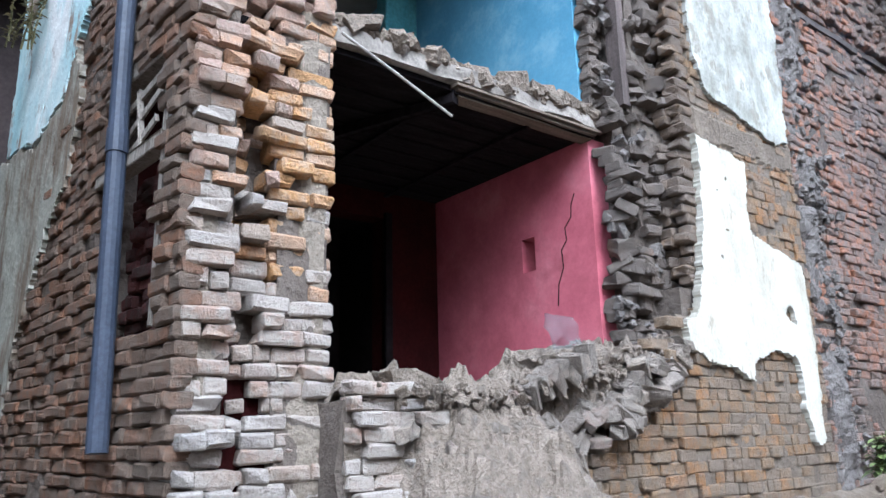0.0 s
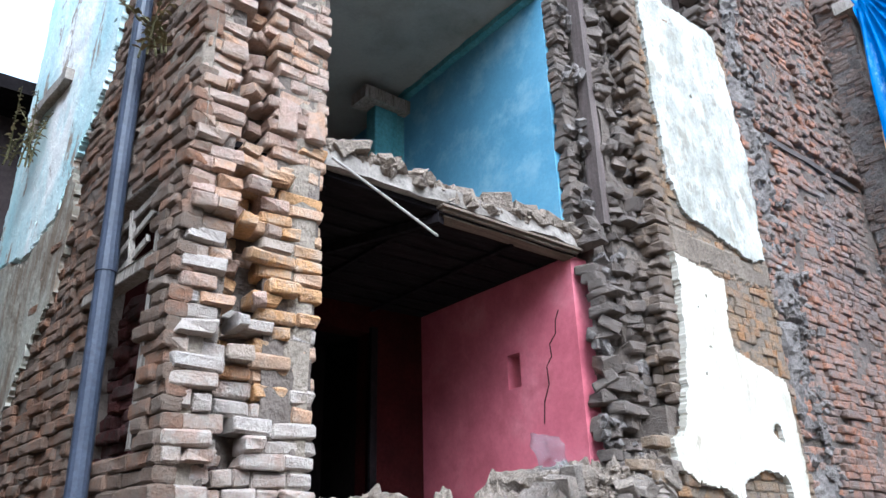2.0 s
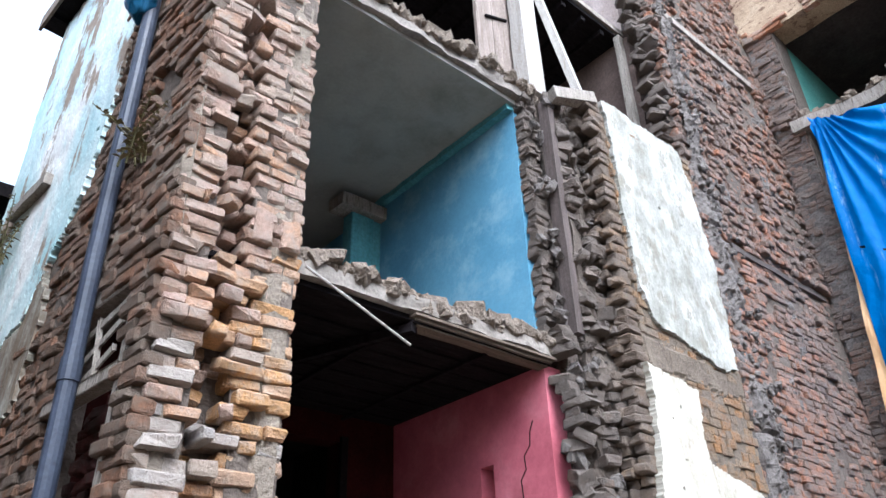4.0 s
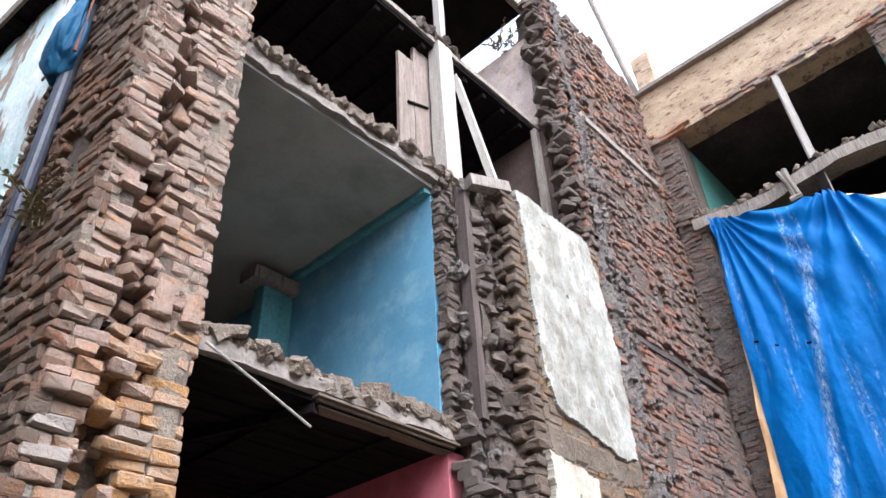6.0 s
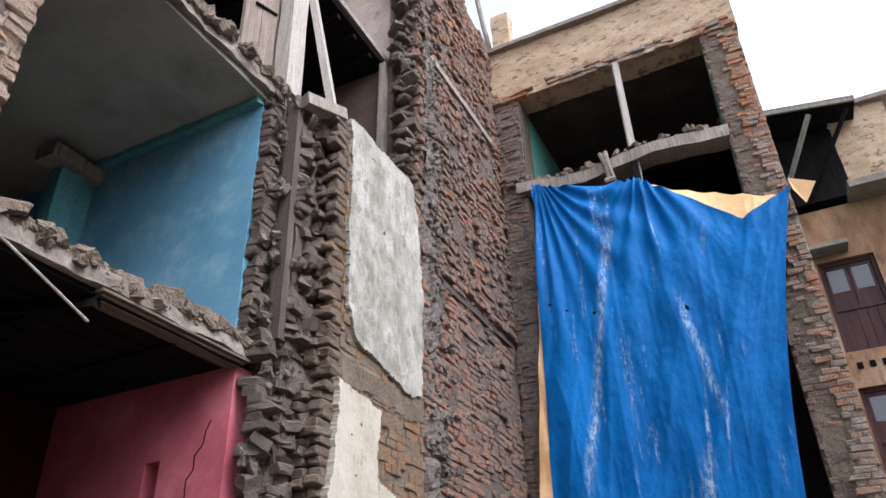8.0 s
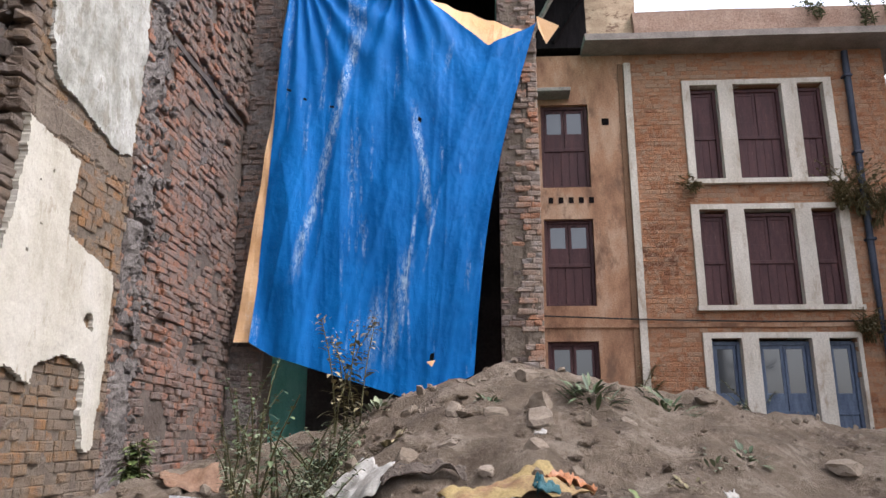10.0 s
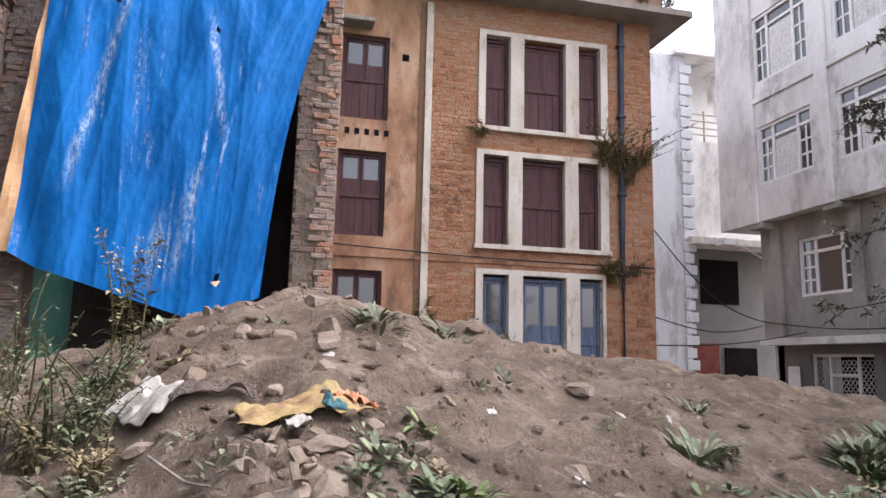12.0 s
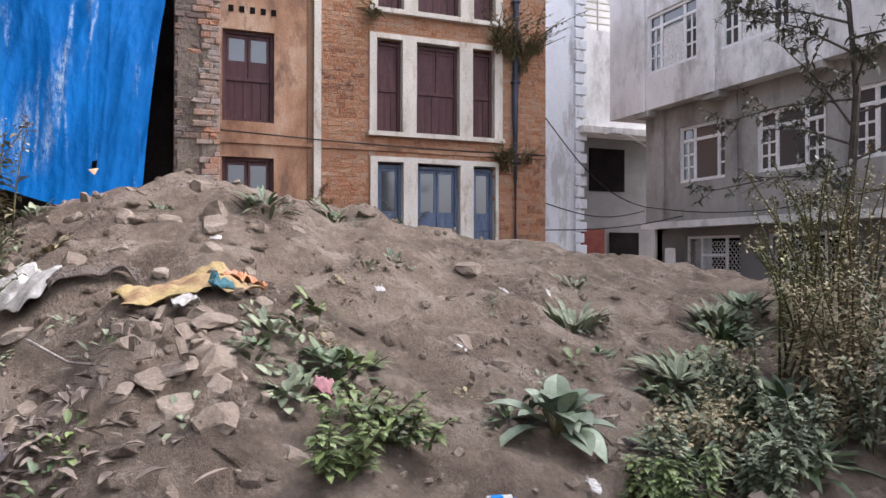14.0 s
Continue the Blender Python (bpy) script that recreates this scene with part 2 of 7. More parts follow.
# ---- materials ----
GREY, DUST, PINKISH, ORANGE, DARK, BUFF = (0.23, 0.205, 0.19), (0.44, 0.41, 0.385), (0.38, 0.27, 0.225), (0.43, 0.265, 0.15), (0.12, 0.10, 0.095), (0.37, 0.31, 0.255)
M_PIER = brick_material("pier_brick", [(0.0, (0.28, 0.22, 0.185)), (0.25, (0.42, 0.345, 0.28)), (0.45, (0.43, 0.3, 0.235)), (0.62, (0.47, 0.335, 0.275)), (0.8, (0.5, 0.3, 0.185)), (1.0, (0.37, 0.275, 0.22))], (0.38, 0.31, 0.26), (0.44, 0.64), 0.8)
M_PIERORANGE = brick_material("orange_pier_brick", [(0.0, (0.4, 0.29, 0.215)), (0.25, (0.5, 0.3, 0.15)), (0.5, (0.54, 0.3, 0.13)), (0.75, (0.48, 0.335, 0.24)), (1.0, (0.52, 0.26, 0.115))], (0.44, 0.35, 0.275), (0.48, 0.68), 0.9)
M_PIERPALE = brick_material("dusty_pale_pier_brick", [(0.0, GREY), (0.3, DUST), (0.6, (0.42, 0.345, 0.29)), (0.8, (0.42, 0.285, 0.22)), (1.0, (0.43, 0.375, 0.335))], (0.43, 0.38, 0.335), (0.4, 0.6), 1.0)
M_SMEAR = surface("grey_mud_smear", [(0.3, (0.12, 0.105, 0.096)), (0.55, (0.2, 0.178, 0.163)), (0.75, (0.28, 0.25, 0.23))], 3.5, 35, 0.97, 1.0, 0.03, spots=(0.1, 0.085, 0.077), spot_scale=11, spot_at=(0.55, 0.65))
M_FACEMUD = surface("brown_earth_mortar", [(0.3, (0.14, 0.112, 0.086)), (0.7, (0.225, 0.182, 0.142))], 4, 45, 0.97, 0.9, 0.02)
M_MORTAR = surface("pale_earth_mortar", [(0.3, (0.2, 0.165, 0.13)), (0.7, (0.32, 0.27, 0.215))], 4, 45, 0.97, 0.9, 0.02)
M_SIDE = brick_material("lane_brick", [(0.0, (0.12, 0.092, 0.072)), (0.3, (0.19, 0.132, 0.098)), (0.55, (0.23, 0.135, 0.092)), (0.8, (0.26, 0.13, 0.075)), (1.0, (0.15, 0.115, 0.09))], (0.17, 0.135, 0.108), (0.42, 0.62), 0.9)
M_TOOTH = brick_material("broken_wall_brick", [(0.0, (0.075, 0.062, 0.056)), (0.4, (0.155, 0.126, 0.107)), (0.75, (0.215, 0.172, 0.143)), (1.0, (0.27, 0.175, 0.125))], (0.155, 0.13, 0.113), (0.38, 0.55), 1.2)
M_OCHRE = brick_material("ochre_brick", [(0.0, (0.17, 0.142, 0.118)), (0.35, (0.255, 0.195, 0.145)), (0.6, (0.28, 0.19, 0.115)), (0.8, (0.34, 0.18, 0.08)), (1.0, (0.19, 0.155, 0.125))], (0.215, 0.172, 0.132), (0.42, 0.62), 0.9)
M_ROUGH = brick_material("rough_red_brick", [(0.0, DARK), (0.3, (0.22, 0.155, 0.125)), (0.55, (0.31, 0.185, 0.14)), (0.8, (0.40, 0.18, 0.105)), (1.0, (0.28, 0.2, 0.165))], (0.215, 0.175, 0.152), (0.42, 0.6), 0.8)
# red infill bricks darkened in colour for the window hole's shade
M_MAROONBRICK = brick_material("shaded_maroon_brick", [(0.0, (0.03, 0.015, 0.014)), (0.5, (0.08, 0.026, 0.024)), (1.0, (0.11, 0.035, 0.03))], (0.06, 0.04, 0.036), (0.46, 0.62))
M_ENDBRICK = brick_material("facade_end_brick", [(0.0, (0.13, 0.105, 0.088)), (0.4, (0.21, 0.16, 0.125)), (0.7, (0.25, 0.178, 0.12)), (1.0, (0.29, 0.17, 0.095))], (0.185, 0.15, 0.123), (0.4, 0.58), 1.2)
M_FALLEN = brick_material("fallen_dusty_brick", [(0.0, GREY), (0.3, BUFF), (0.6, (0.25, 0.22, 0.19)), (0.85, (0.26, 0.19, 0.155)), (1.0, (0.19, 0.165, 0.15))], (0.21, 0.178, 0.15), (0.4, 0.58), 1.2)
# darkest cement: shade of alley and jetties put into the colour
M_CEMENT_DARK = surface("shaded_dark_cement", [(0.3, (0.15, 0.145, 0.14)), (0.7, (0.23, 0.225, 0.215))], 0.9, 20, 0.92, 0.3, 0.01, grainy=0.4)
M_MUD = surface("mud_mortar", [(0.3, (0.105, 0.083, 0.068)), (0.7, (0.19, 0.157, 0.132))], 2.5, 30, 0.98, 0.9, 0.03)
M_LIME = surface("white_plaster", [(0.3, (0.36, 0.325, 0.255)), (0.5, (0.48, 0.45, 0.375)), (0.7, (0.54, 0.515, 0.455))], 2.2, 60, 0.85, 0.35, 0.006, spots=(0.3, 0.26, 0.2), spot_scale=6.0, spot_at=(0.6, 0.7), stretch=(1, 1, 0.4), grainy=0.45)
M_LIME_OLD = surface("weathered_white_plaster", [(0.32, (0.24, 0.235, 0.2)), (0.5, (0.37, 0.365, 0.325)), (0.68, (0.5, 0.49, 0.455))], 4.5, 45, 0.9, 0.6, 0.012, spots=(0.24, 0.225, 0.185), spot_scale=8.0, spot_at=(0.53, 0.62), stretch=(1, 1, 0.5), grainy=0.6)
M_PALEBLUE = surface("pale_blue_limewash", [(0.36, (0.42, 0.63, 0.66)), (0.5, (0.62, 0.74, 0.74)), (0.58, (0.78, 0.79, 0.77))], 0.9, 50, 0.9, 0.3, 0.006, spots=(0.28, 0.22, 0.17), spot_scale=2.2, spot_at=(0.54, 0.59), stretch=(1, 1.2, 0.5), grainy=0.5)
M_GREENGREY = surface("damp_grey_plaster", [(0.3, (0.3, 0.28, 0.23)), (0.7, (0.42, 0.42, 0.36))], 1.8, 40, 0.95, 0.4, 0.01, spots=(0.17, 0.13, 0.095), spot_scale=3, spot_at=(0.48, 0.6), stretch=(1, 1, 0.35))
M_PINK = surface("pink_distemper", [(0.3, (0.38, 0.085, 0.115)), (0.52, (0.54, 0.14, 0.18)), (0.75, (0.62, 0.22, 0.26))], 1.4, 35, 0.8, 0.25, 0.006, spots=(0.36, 0.09, 0.11), spot_scale=2.6, spot_at=(0.5, 0.75), grainy=0.35)
# dark red that carries the deep room's shade in its colour
M_DARKRED = surface("shaded_dark_red_wall", [(0.3, (0.018, 0.005, 0.005)), (0.7, (0.045, 0.009, 0.009))], 1.5, 30, 0.95, 0.3, 0.01, spec=0.05)
M_BLUE = surface("blue_distemper", [(0.25, (0.085, 0.24, 0.36)), (0.55, (0.125, 0.315, 0.455)), (0.85, (0.19, 0.39, 0.52))], 1.2, 35, 0.8, 0.25, 0.006, spots=(0.25, 0.42, 0.52), spot_scale=2.2, spot_at=(0.5, 0.75), grainy=0.35)
M_BLUEWOOD = surface("blue_green_painted_wood", [(0.3, (0.07, 0.24, 0.27)), (0.7, (0.12, 0.33, 0.37))], 3, 30, 0.7, 0.4, 0.008, stretch=(3, 3, 0.4))
M_CEIL = surface("grey_white_ceiling", [(0.3, (0.21, 0.212, 0.188)), (0.55, (0.335, 0.335, 0.305)), (0.75, (0.41, 0.405, 0.37))], 1.0, 25, 0.95, 0.3, 0.01, spots=(0.3, 0.29, 0.265), spot_scale=2.0, spot_at=(0.5, 0.75), grainy=0.3)
# near-black timber with the shade of ceilings and undersides in its colour
M_SHADEWOOD = surface("dark_shaded_timber", [(0.3, (0.007, 0.006, 0.0065)), (0.7, (0.018, 0.015, 0.016))], 3, 30, 0.9, 0.5, 0.01, stretch=(1, 6, 1), spec=0.05)
M_CONC = surface("dusty_floor_edge", [(0.3, (0.2, 0.175, 0.15)), (0.7, (0.34, 0.305, 0.27))], 4, 45, 0.95, 0.6, 0.012, spots=(0.17, 0.15, 0.13), spot_scale=8)
M_RUBBLE = surface("earth_rubble", [(0.3, (0.19, 0.15, 0.115)), (0.7, (0.34, 0.28, 0.225))], 9, 45, 0.98, 1.0, 0.04, spots=(0.2, 0.165, 0.135), spot_scale=14, spot_at=(0.52, 0.6))
M_OLDWOOD = surface("weathered_grey_timber", [(0.3, (0.22, 0.19, 0.16)), (0.7, (0.38, 0.34, 0.30))], 4, 60, 0.85, 0.5, 0.006, stretch=(6, 6, 0.5), spots=(0.12, 0.1, 0.08))
M_PALEWOOD = surface("pale_painted_timber", [(0.3, (0.36, 0.335, 0.305)), (0.7, (0.52, 0.49, 0.45))], 4, 60, 0.8, 0.5, 0.006, stretch=(6, 6, 0.5), spots=(0.3, 0.26, 0.22))
M_LEAFWOOD = surface("pale_brown_planks", [(0.3, (0.2, 0.16, 0.135)), (0.7, (0.34, 0.28, 0.245))], 4, 60, 0.85, 0.5, 0.006, stretch=(6, 6, 0.4), spots=(0.14, 0.11, 0.09))
M_BROWNPLANK = surface("dusty_brown_plank", [(0.3, (0.1, 0.075, 0.055)), (0.7, (0.2, 0.16, 0.125))], 4, 60, 0.9, 0.5, 0.006, stretch=(0.5, 6, 6))
M_PIPE = surface("dull_blue_grey_pipe", [(0.3, (0.026, 0.033, 0.052)), (0.7, (0.055, 0.066, 0.095))], 3, 40, 0.45, 0.1, 0.003)
# dim brown with the gutted storeys' shade put into the colour
M_DUSKY = surface("dim_brown_wall", [(0.3, (0.045, 0.036, 0.036)), (0.7, (0.09, 0.072, 0.07))], 2, 20, 0.95, 0.4, 0.01, spec=0.05)
# near-black colour stands for unlit depth in rooms and openings
M_BLACKHOLE = surface("unlit_depth_black", [(0.3, (0.006, 0.005, 0.005)), (0.7, (0.016, 0.012, 0.012))], 2, 20, 0.95, 0.4, 0.01, spec=0.05)

# ---- the broken house ----
# the pier: broken end of the lane wall
pier = thing("wall_pier", "torn end of a thick brick wall with jutting orange and grey bricks", "wall", "structure")
part("core", worn(worn(boxes((1.06, 1.24, 3.26, 3.46, 0.2, 9.6), (1.52, 1.81, 3.35, 4.0, 0.2, 9.6), (1.2, 1.56, 3.47, 3.64, 0.2, 9.6)), 22, 0.03, 4), 1, 0.02, 15), M_MUD, pier)
PIER_BRICKS, PIER_ORANGE, PIER_PALE = [], [], []


def pier_brick(x, y, z, size, turn, inner):
    """Puts a brick into its batch: pale and dusty low down, orange in the inner leaf under the first floor, brown above."""
    k = z + R.gauss(0, 0.12)
    batch = PIER_PALE if k < 2.35 else PIER_ORANGE if k < 3.78 and inner and R.random() < 0.8 else PIER_BRICKS if k > 2.9 or R.random() < 0.5 else PIER_PALE
    batch.append((Vector((x, y, z)), Euler(turn), size))


z, row = 0.3, 0
while z < 9.55:
    h = R.uniform(0.072, 0.086)
    sink = 0.035 * noise.noise(Vector((z * 1.1, 3, 0)))
    # the crevice between the leaves wanders, and closes high up
    gap0 = 1.26 + 0.05 * noise.noise(Vector((z * 1.6, 0, 0)))
    gap1 = 1.44 + 0.09 * noise.noise(Vector((z * 1.9, 6, 0))) - 0.07 * min(1, max(0, (z - 5.6) / 1.2)) - (0.06 if z < 2.4 else 0)
    k = h / 0.064
    # outer leaf: one or two bricks with ragged ends
    x1 = gap0 + R.gauss(0, 0.03)
    y1 = 3.21 + sink + R.gauss(0, 0.016) - (R.uniform(0.03, 0.08) if R.random() < 0.08 else 0)
    cuts = [1.02, x1] if x1 - 1.02 < 0.27 and row % 3 else [1.02, 1.02 + R.uniform(0.08, 0.14), x1]
    for a, b in zip(cuts, cuts[1:]):
        pier_brick((a + b) / 2, y1 + 0.1 + R.gauss(0, 0.008), z + R.gauss(0, 0.004), ((b - a - 0.003) / 0.22, R.uniform(1.7, 2.0), k * R.uniform(0.93, 1.04)), (R.gauss(0, 0.04), R.gauss(0, 0.028), R.gauss(0, 0.05)), False)
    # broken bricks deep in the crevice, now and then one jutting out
    for _ in range(R.choice((1, 2, 2))):
        w = R.uniform(0.07, 0.17)
        jut = R.random() < 0.16
        pier_brick(R.uniform(gap0 + 0.02, gap1), (3.25 if jut else 3.41 + R.uniform(-0.06, 0.07)) + 0.08, z + R.gauss(0, 0.012), (w / 0.22, R.uniform(1.2, 1.7), k * R.uniform(0.75, 1.05)), (R.gauss(0, 0.16), R.gauss(0, 0.12), R.gauss(0, 0.3)), R.random() < 0.5)
    # inner leaf: ragged at the crevice, cut straight at the room
    edge, a = 1.84 + R.gauss(0, 0.009) - (0.05 if R.random() < 0.06 else 0), gap1 + R.gauss(0, 0.045)
    shift = 0.02 * noise.noise(Vector((z * 2.3, 8, 1)))
    while edge - a > 0.05:
        b = a + (R.uniform(0.09, 0.13) if R.random() < 0.35 else R.uniform(0.17, 0.24))
        b = edge if edge - b < 0.07 else b
        if R.random() > 0.025:
            near_gap = a < gap1 + 0.05
            pier_brick((a + b) / 2, 3.325 + shift + R.gauss(0, 0.012) - (R.uniform(0, 0.07) if near_gap and R.random() < 0.4 else 0) + 0.09, z + R.gauss(0, 0.005), ((b - a - 0.004) / 0.22, R.uniform(1.5, 1.75), k * R.uniform(0.92, 1.03)), (R.gauss(0, 0.035), R.gauss(0, 0.03), R.gauss(0, 0.05)), True)
        a = b
    z += h + 0.002
    row += 1
# bricks set on end under the first floor
for x in (1.56, 1.74):
    pier_brick(x, 3.36, 3.93, (1.0, 1.5, 1.9), (0.06, 1.5 + R.gauss(0, 0.1), 0.1), True)
part("mortar", mud_skin((1.52, 3.33, 0), (1, 0, 0), (0, -1, 0), 0.30, 0.3, 9.5, lambda c, z: -0.008 + 0.03 * clotted(c, z, 4, 1.5) - 0.06 * max(0, 0.16 - c) / 0.16, 0.03), M_MORTAR, pier)

part("mortar", mud_skin((1.03, 3.23, 0), (1, 0, 0), (0, -1, 0), 0.22, 0.3, 9.5, lambda c, z: -0.012 + 0.03 * clotted(c, z, 5, 1.5) - 0.05 * max(0, c - 0.12) / 0.1, 0.03), M_MORTAR, pier)

# the lane wall, running back from the pier a little off square
LANE_U, LANE_N = Vector((-0.1, 0.995, 0)), Vector((-0.995, -0.1, 0))
lane = thing("wall_lane", "long old brick side wall of the house along the lane", "wall", "structure")


def lane_box(bm, s0, s1, d0, d1, z0, z1, bevel=0.0):
    m = Matrix.Translation((1.0, 3.2, 0)) @ Matrix(((LANE_U.x, -LANE_N.x, 0, 0), (LANE_U.y, -LANE_N.y, 0, 0), (0, 0, 1, 0), (0, 0, 0, 1)))
    return box(bm, s0, s1, d0, d1, z0, z1, bevel, m)


bm = bmesh.new()
lane_box(bm, 0.25, 0.28, 0.05, 0.6, 0, 9.6), lane_box(bm, 1.15, 3.55, 0.05, 0.6, 0, 7.9), lane_box(bm, 3.55, 4.6, 0.05, 0.6, 0, 3.95)
lane_box(bm, 0.28, 1.15, 0.05, 0.6, 0, 2.0), lane_box(bm, 0.28, 1.15, 0.05, 0.6, 3.5, 9.6)
part("core", bm, M_MUD, lane)


def lane_keep(c, z):
    if 0.28 < c < 1.15 and 2.03 < z < 3.47:
        return False
    if c > 1.15 and z > 7.9 or z > 3.9 and c > 1.55 + 0.12 * max(0, 5.2 - z) or c > 2.6 and z > 2.6:
        return False
    if math.hypot((c - 0.5) * 0.8, z - 4.95 - 0.5 * (c - 0.5)) < 0.17 + 0.08 * noise.noise(Vector((c * 9, z * 9, 2))):
        return False
    return R.random() > 0.015


LANE_BRICKS = courses((1.0, 3.2, 0), LANE_U, LANE_N, 3.1, 0.2, 9.5, lane_keep, lambda c, z: 0.05 * max(0, noise.noise(Vector((c * 1.3, z * 1.3, 4)))), wobble=0.01, tilt=0.02)
part("mortar", mud_skin((1.0, 3.2, 0), LANE_U, LANE_N, 1.3, 3.6, 9.5, lambda c, z: -0.02 + 0.05 * clotted(c, z, 7) - 0.2 * (math.hypot((c - 0.5) * 0.8, z - 4.95 - 0.5 * (c - 0.5)) < 0.2), 0.045), M_MORTAR, lane)
part("mortar", mud_skin(Vector((1.0, 3.2, 0)) + LANE_U * 1.2, LANE_U, LANE_N, 1.9, 0.2, 4.6, lambda c, z: -0.02 + 0.04 * clotted(c, z, 11), 0.05), M_MUD, lane)
part("limewash", sheet_patch([(1.3, 7.9), (1.33, 7.0), (1.33, 5.9), (1.37, 5.2), (1.5, 4.65), (1.85, 4.2), (2.05, 3.85), (2.75, 3.7), (3.1, 3.8), (3.55, 3.85), (3.55, 7.9)], (1.0, 3.2, 0), LANE_U, (0, 0, 1), LANE_N, 0.03, 0.008, step=0.022, seed=3, pock=0.12), M_PALEBLUE, lane, "pale blue and white flaking limewash")
part("lower_plaster", sheet_patch([(2.75, 1.4), (2.6, 2.2), (2.2, 2.85), (1.82, 3.15), (1.68, 3.7), (1.85, 4.16), (2.05, 3.81), (2.75, 3.66), (3.1, 3.76), (4.5, 3.9), (4.5, 1.4)], (1.0, 3.2, 0), LANE_U, (0, 0, 1), LANE_N, 0.025, 0.008, step=0.025, seed=5), M_GREENGREY, lane, "damp grey green plaster")
part("ledge", worn(lane_box(bmesh.new(), 2.3, 3.1, -0.1, 0.1, 5.1, 5.2), 3, 0.02), M_OLDWOOD, lane)
# the lane window
wdw = thing("lane_window", "broken wooden window hole with loose slats in the brick side wall", "window")
bm = bmesh.new()
lane_box(bm, 0.27, 0.31, 0.0, 0.14, 2.03, 3.5, 0.006)
part("jamb", bm, M_OLDWOOD, wdw)
bm = bmesh.new()
lane_box(bm, 0.2, 1.2, 0.0, 0.3, 3.47, 3.58, 0.008)
part("lintel", bm, M_OLDWOOD, wdw)
bm = bmesh.new()
lane_box(bm, 0.28, 1.2, -0.02, 0.06, 2.93, 3.0, 0.006)
part("transom", bm, M_OLDWOOD, wdw)
for a, b in (((0.42, 3.40), (1.05, 3.30)), ((0.44, 3.30), (1.05, 3.12)), ((0.75, 3.4), (0.66, 3.02)), ((0.48, 3.15), (0.92, 3.02))):
    pa, pb = (Vector((1.0, 3.2, 0)) + LANE_U * c[0] - LANE_N * 0.03 + Vector((0, 0, c[1])) for c in (a, b))
    part("slat", beam(bmesh.new(), pa, pb, 0.012, 0.03), M_OLDWOOD, wdw)
# back of the hole, dark red with its shade in the colour
bm = bmesh.new()
lane_box(bm, 0.2, 1.16, 0.2, 0.27, 1.9, 3.6)
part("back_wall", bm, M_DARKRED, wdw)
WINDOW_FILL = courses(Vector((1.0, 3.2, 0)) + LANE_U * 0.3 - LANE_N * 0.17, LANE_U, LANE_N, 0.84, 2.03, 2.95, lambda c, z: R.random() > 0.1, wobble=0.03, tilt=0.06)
# the downpipe
pipe = thing("downpipe", "dull blue grey plastic downpipe hanging beside the side wall", "pipe")
part("tube", tube(bmesh.new(), [(0.86, 3.78, 1.46), (0.86, 3.88, 2.4), (0.855, 4.0, 3.8), (0.85, 4.06, 5.6), (0.84, 4.1, 7.2)], 0.052, 14), M_PIPE, pipe)
part("socket", tube(bmesh.new(), [(0.858, 3.93, 3.0), (0.857, 3.943, 3.14)], 0.058, 14), M_PIPE, pipe)
# bundled blue sheet that hangs on the pipe
rag = thing("blue_rag", "crumpled blue plastic sheet hanging round the downpipe", "sheet")

# floors, ceilings and rooms
house_floor = thing("floor_1", "dusty floor of the red room, broken off at its front edge", "floor", "structure")
part("floor", boxes((1.3, 4.3, 3.42, 6.0, 1.55, 1.72)), M_CONC, house_floor)
red = thing("wall_red_room", "pink painted room wall with a crack and a small niche", "wall", "structure")
part("wall", boxes((4.1, 4.42, 3.45, 4.08, 1.5, 3.7), (4.1, 4.42, 4.23, 6.0, 1.5, 3.7), (4.1, 4.42, 4.08, 4.23, 1.5, 2.78), (4.1, 4.42, 4.08, 4.23, 3.06, 3.7), (4.28, 4.42, 4.08, 4.23, 2.78, 3.06)), M_PINK, red)
bm = bmesh.new()
crack = [(3.62, 3.30), (3.66, 3.22), (3.67, 3.12), (3.74, 3.05), (3.73, 2.95), (3.79, 2.88), (3.78, 2.74), (3.84, 2.62), (3.86, 2.45)]
for (a, b), (c, d) in zip(crack, crack[1:]):
    beam(bm, (4.098, a, b), (4.098, c, d), 0.004, 0.008, 0)
part("crack", bm, M_BLACKHOLE, red, "dark jagged crack")
back1 = thing("wall_red_room_back", "dark red back wall and black doorway with room shade in their colour", "wall", "structure")
# wall and doorway are coloured as dark as the unlit back of the room
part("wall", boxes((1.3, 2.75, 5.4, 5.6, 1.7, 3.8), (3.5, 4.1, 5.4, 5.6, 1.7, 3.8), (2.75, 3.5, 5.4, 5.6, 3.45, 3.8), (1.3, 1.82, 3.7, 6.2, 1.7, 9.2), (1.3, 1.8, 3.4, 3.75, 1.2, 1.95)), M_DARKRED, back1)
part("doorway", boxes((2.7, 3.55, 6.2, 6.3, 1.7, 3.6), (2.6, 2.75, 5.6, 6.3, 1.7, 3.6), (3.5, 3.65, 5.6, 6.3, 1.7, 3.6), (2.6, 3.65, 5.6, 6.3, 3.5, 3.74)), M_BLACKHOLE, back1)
part("door_frame", boxes((2.68, 2.75, 5.36, 5.44, 1.85, 3.5), (3.5, 3.57, 5.36, 5.44, 1.85, 3.5), bevel=0.005), M_SHADEWOOD, back1)
# ceiling boards get the room's shade through their near-black colour
ceil1 = thing("ceiling_1", "timber ceiling of the red room, near black with shade in its colour", "ceiling", "structure")
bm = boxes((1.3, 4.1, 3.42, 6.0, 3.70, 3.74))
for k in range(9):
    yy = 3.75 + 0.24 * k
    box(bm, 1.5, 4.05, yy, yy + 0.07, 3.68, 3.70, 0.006)
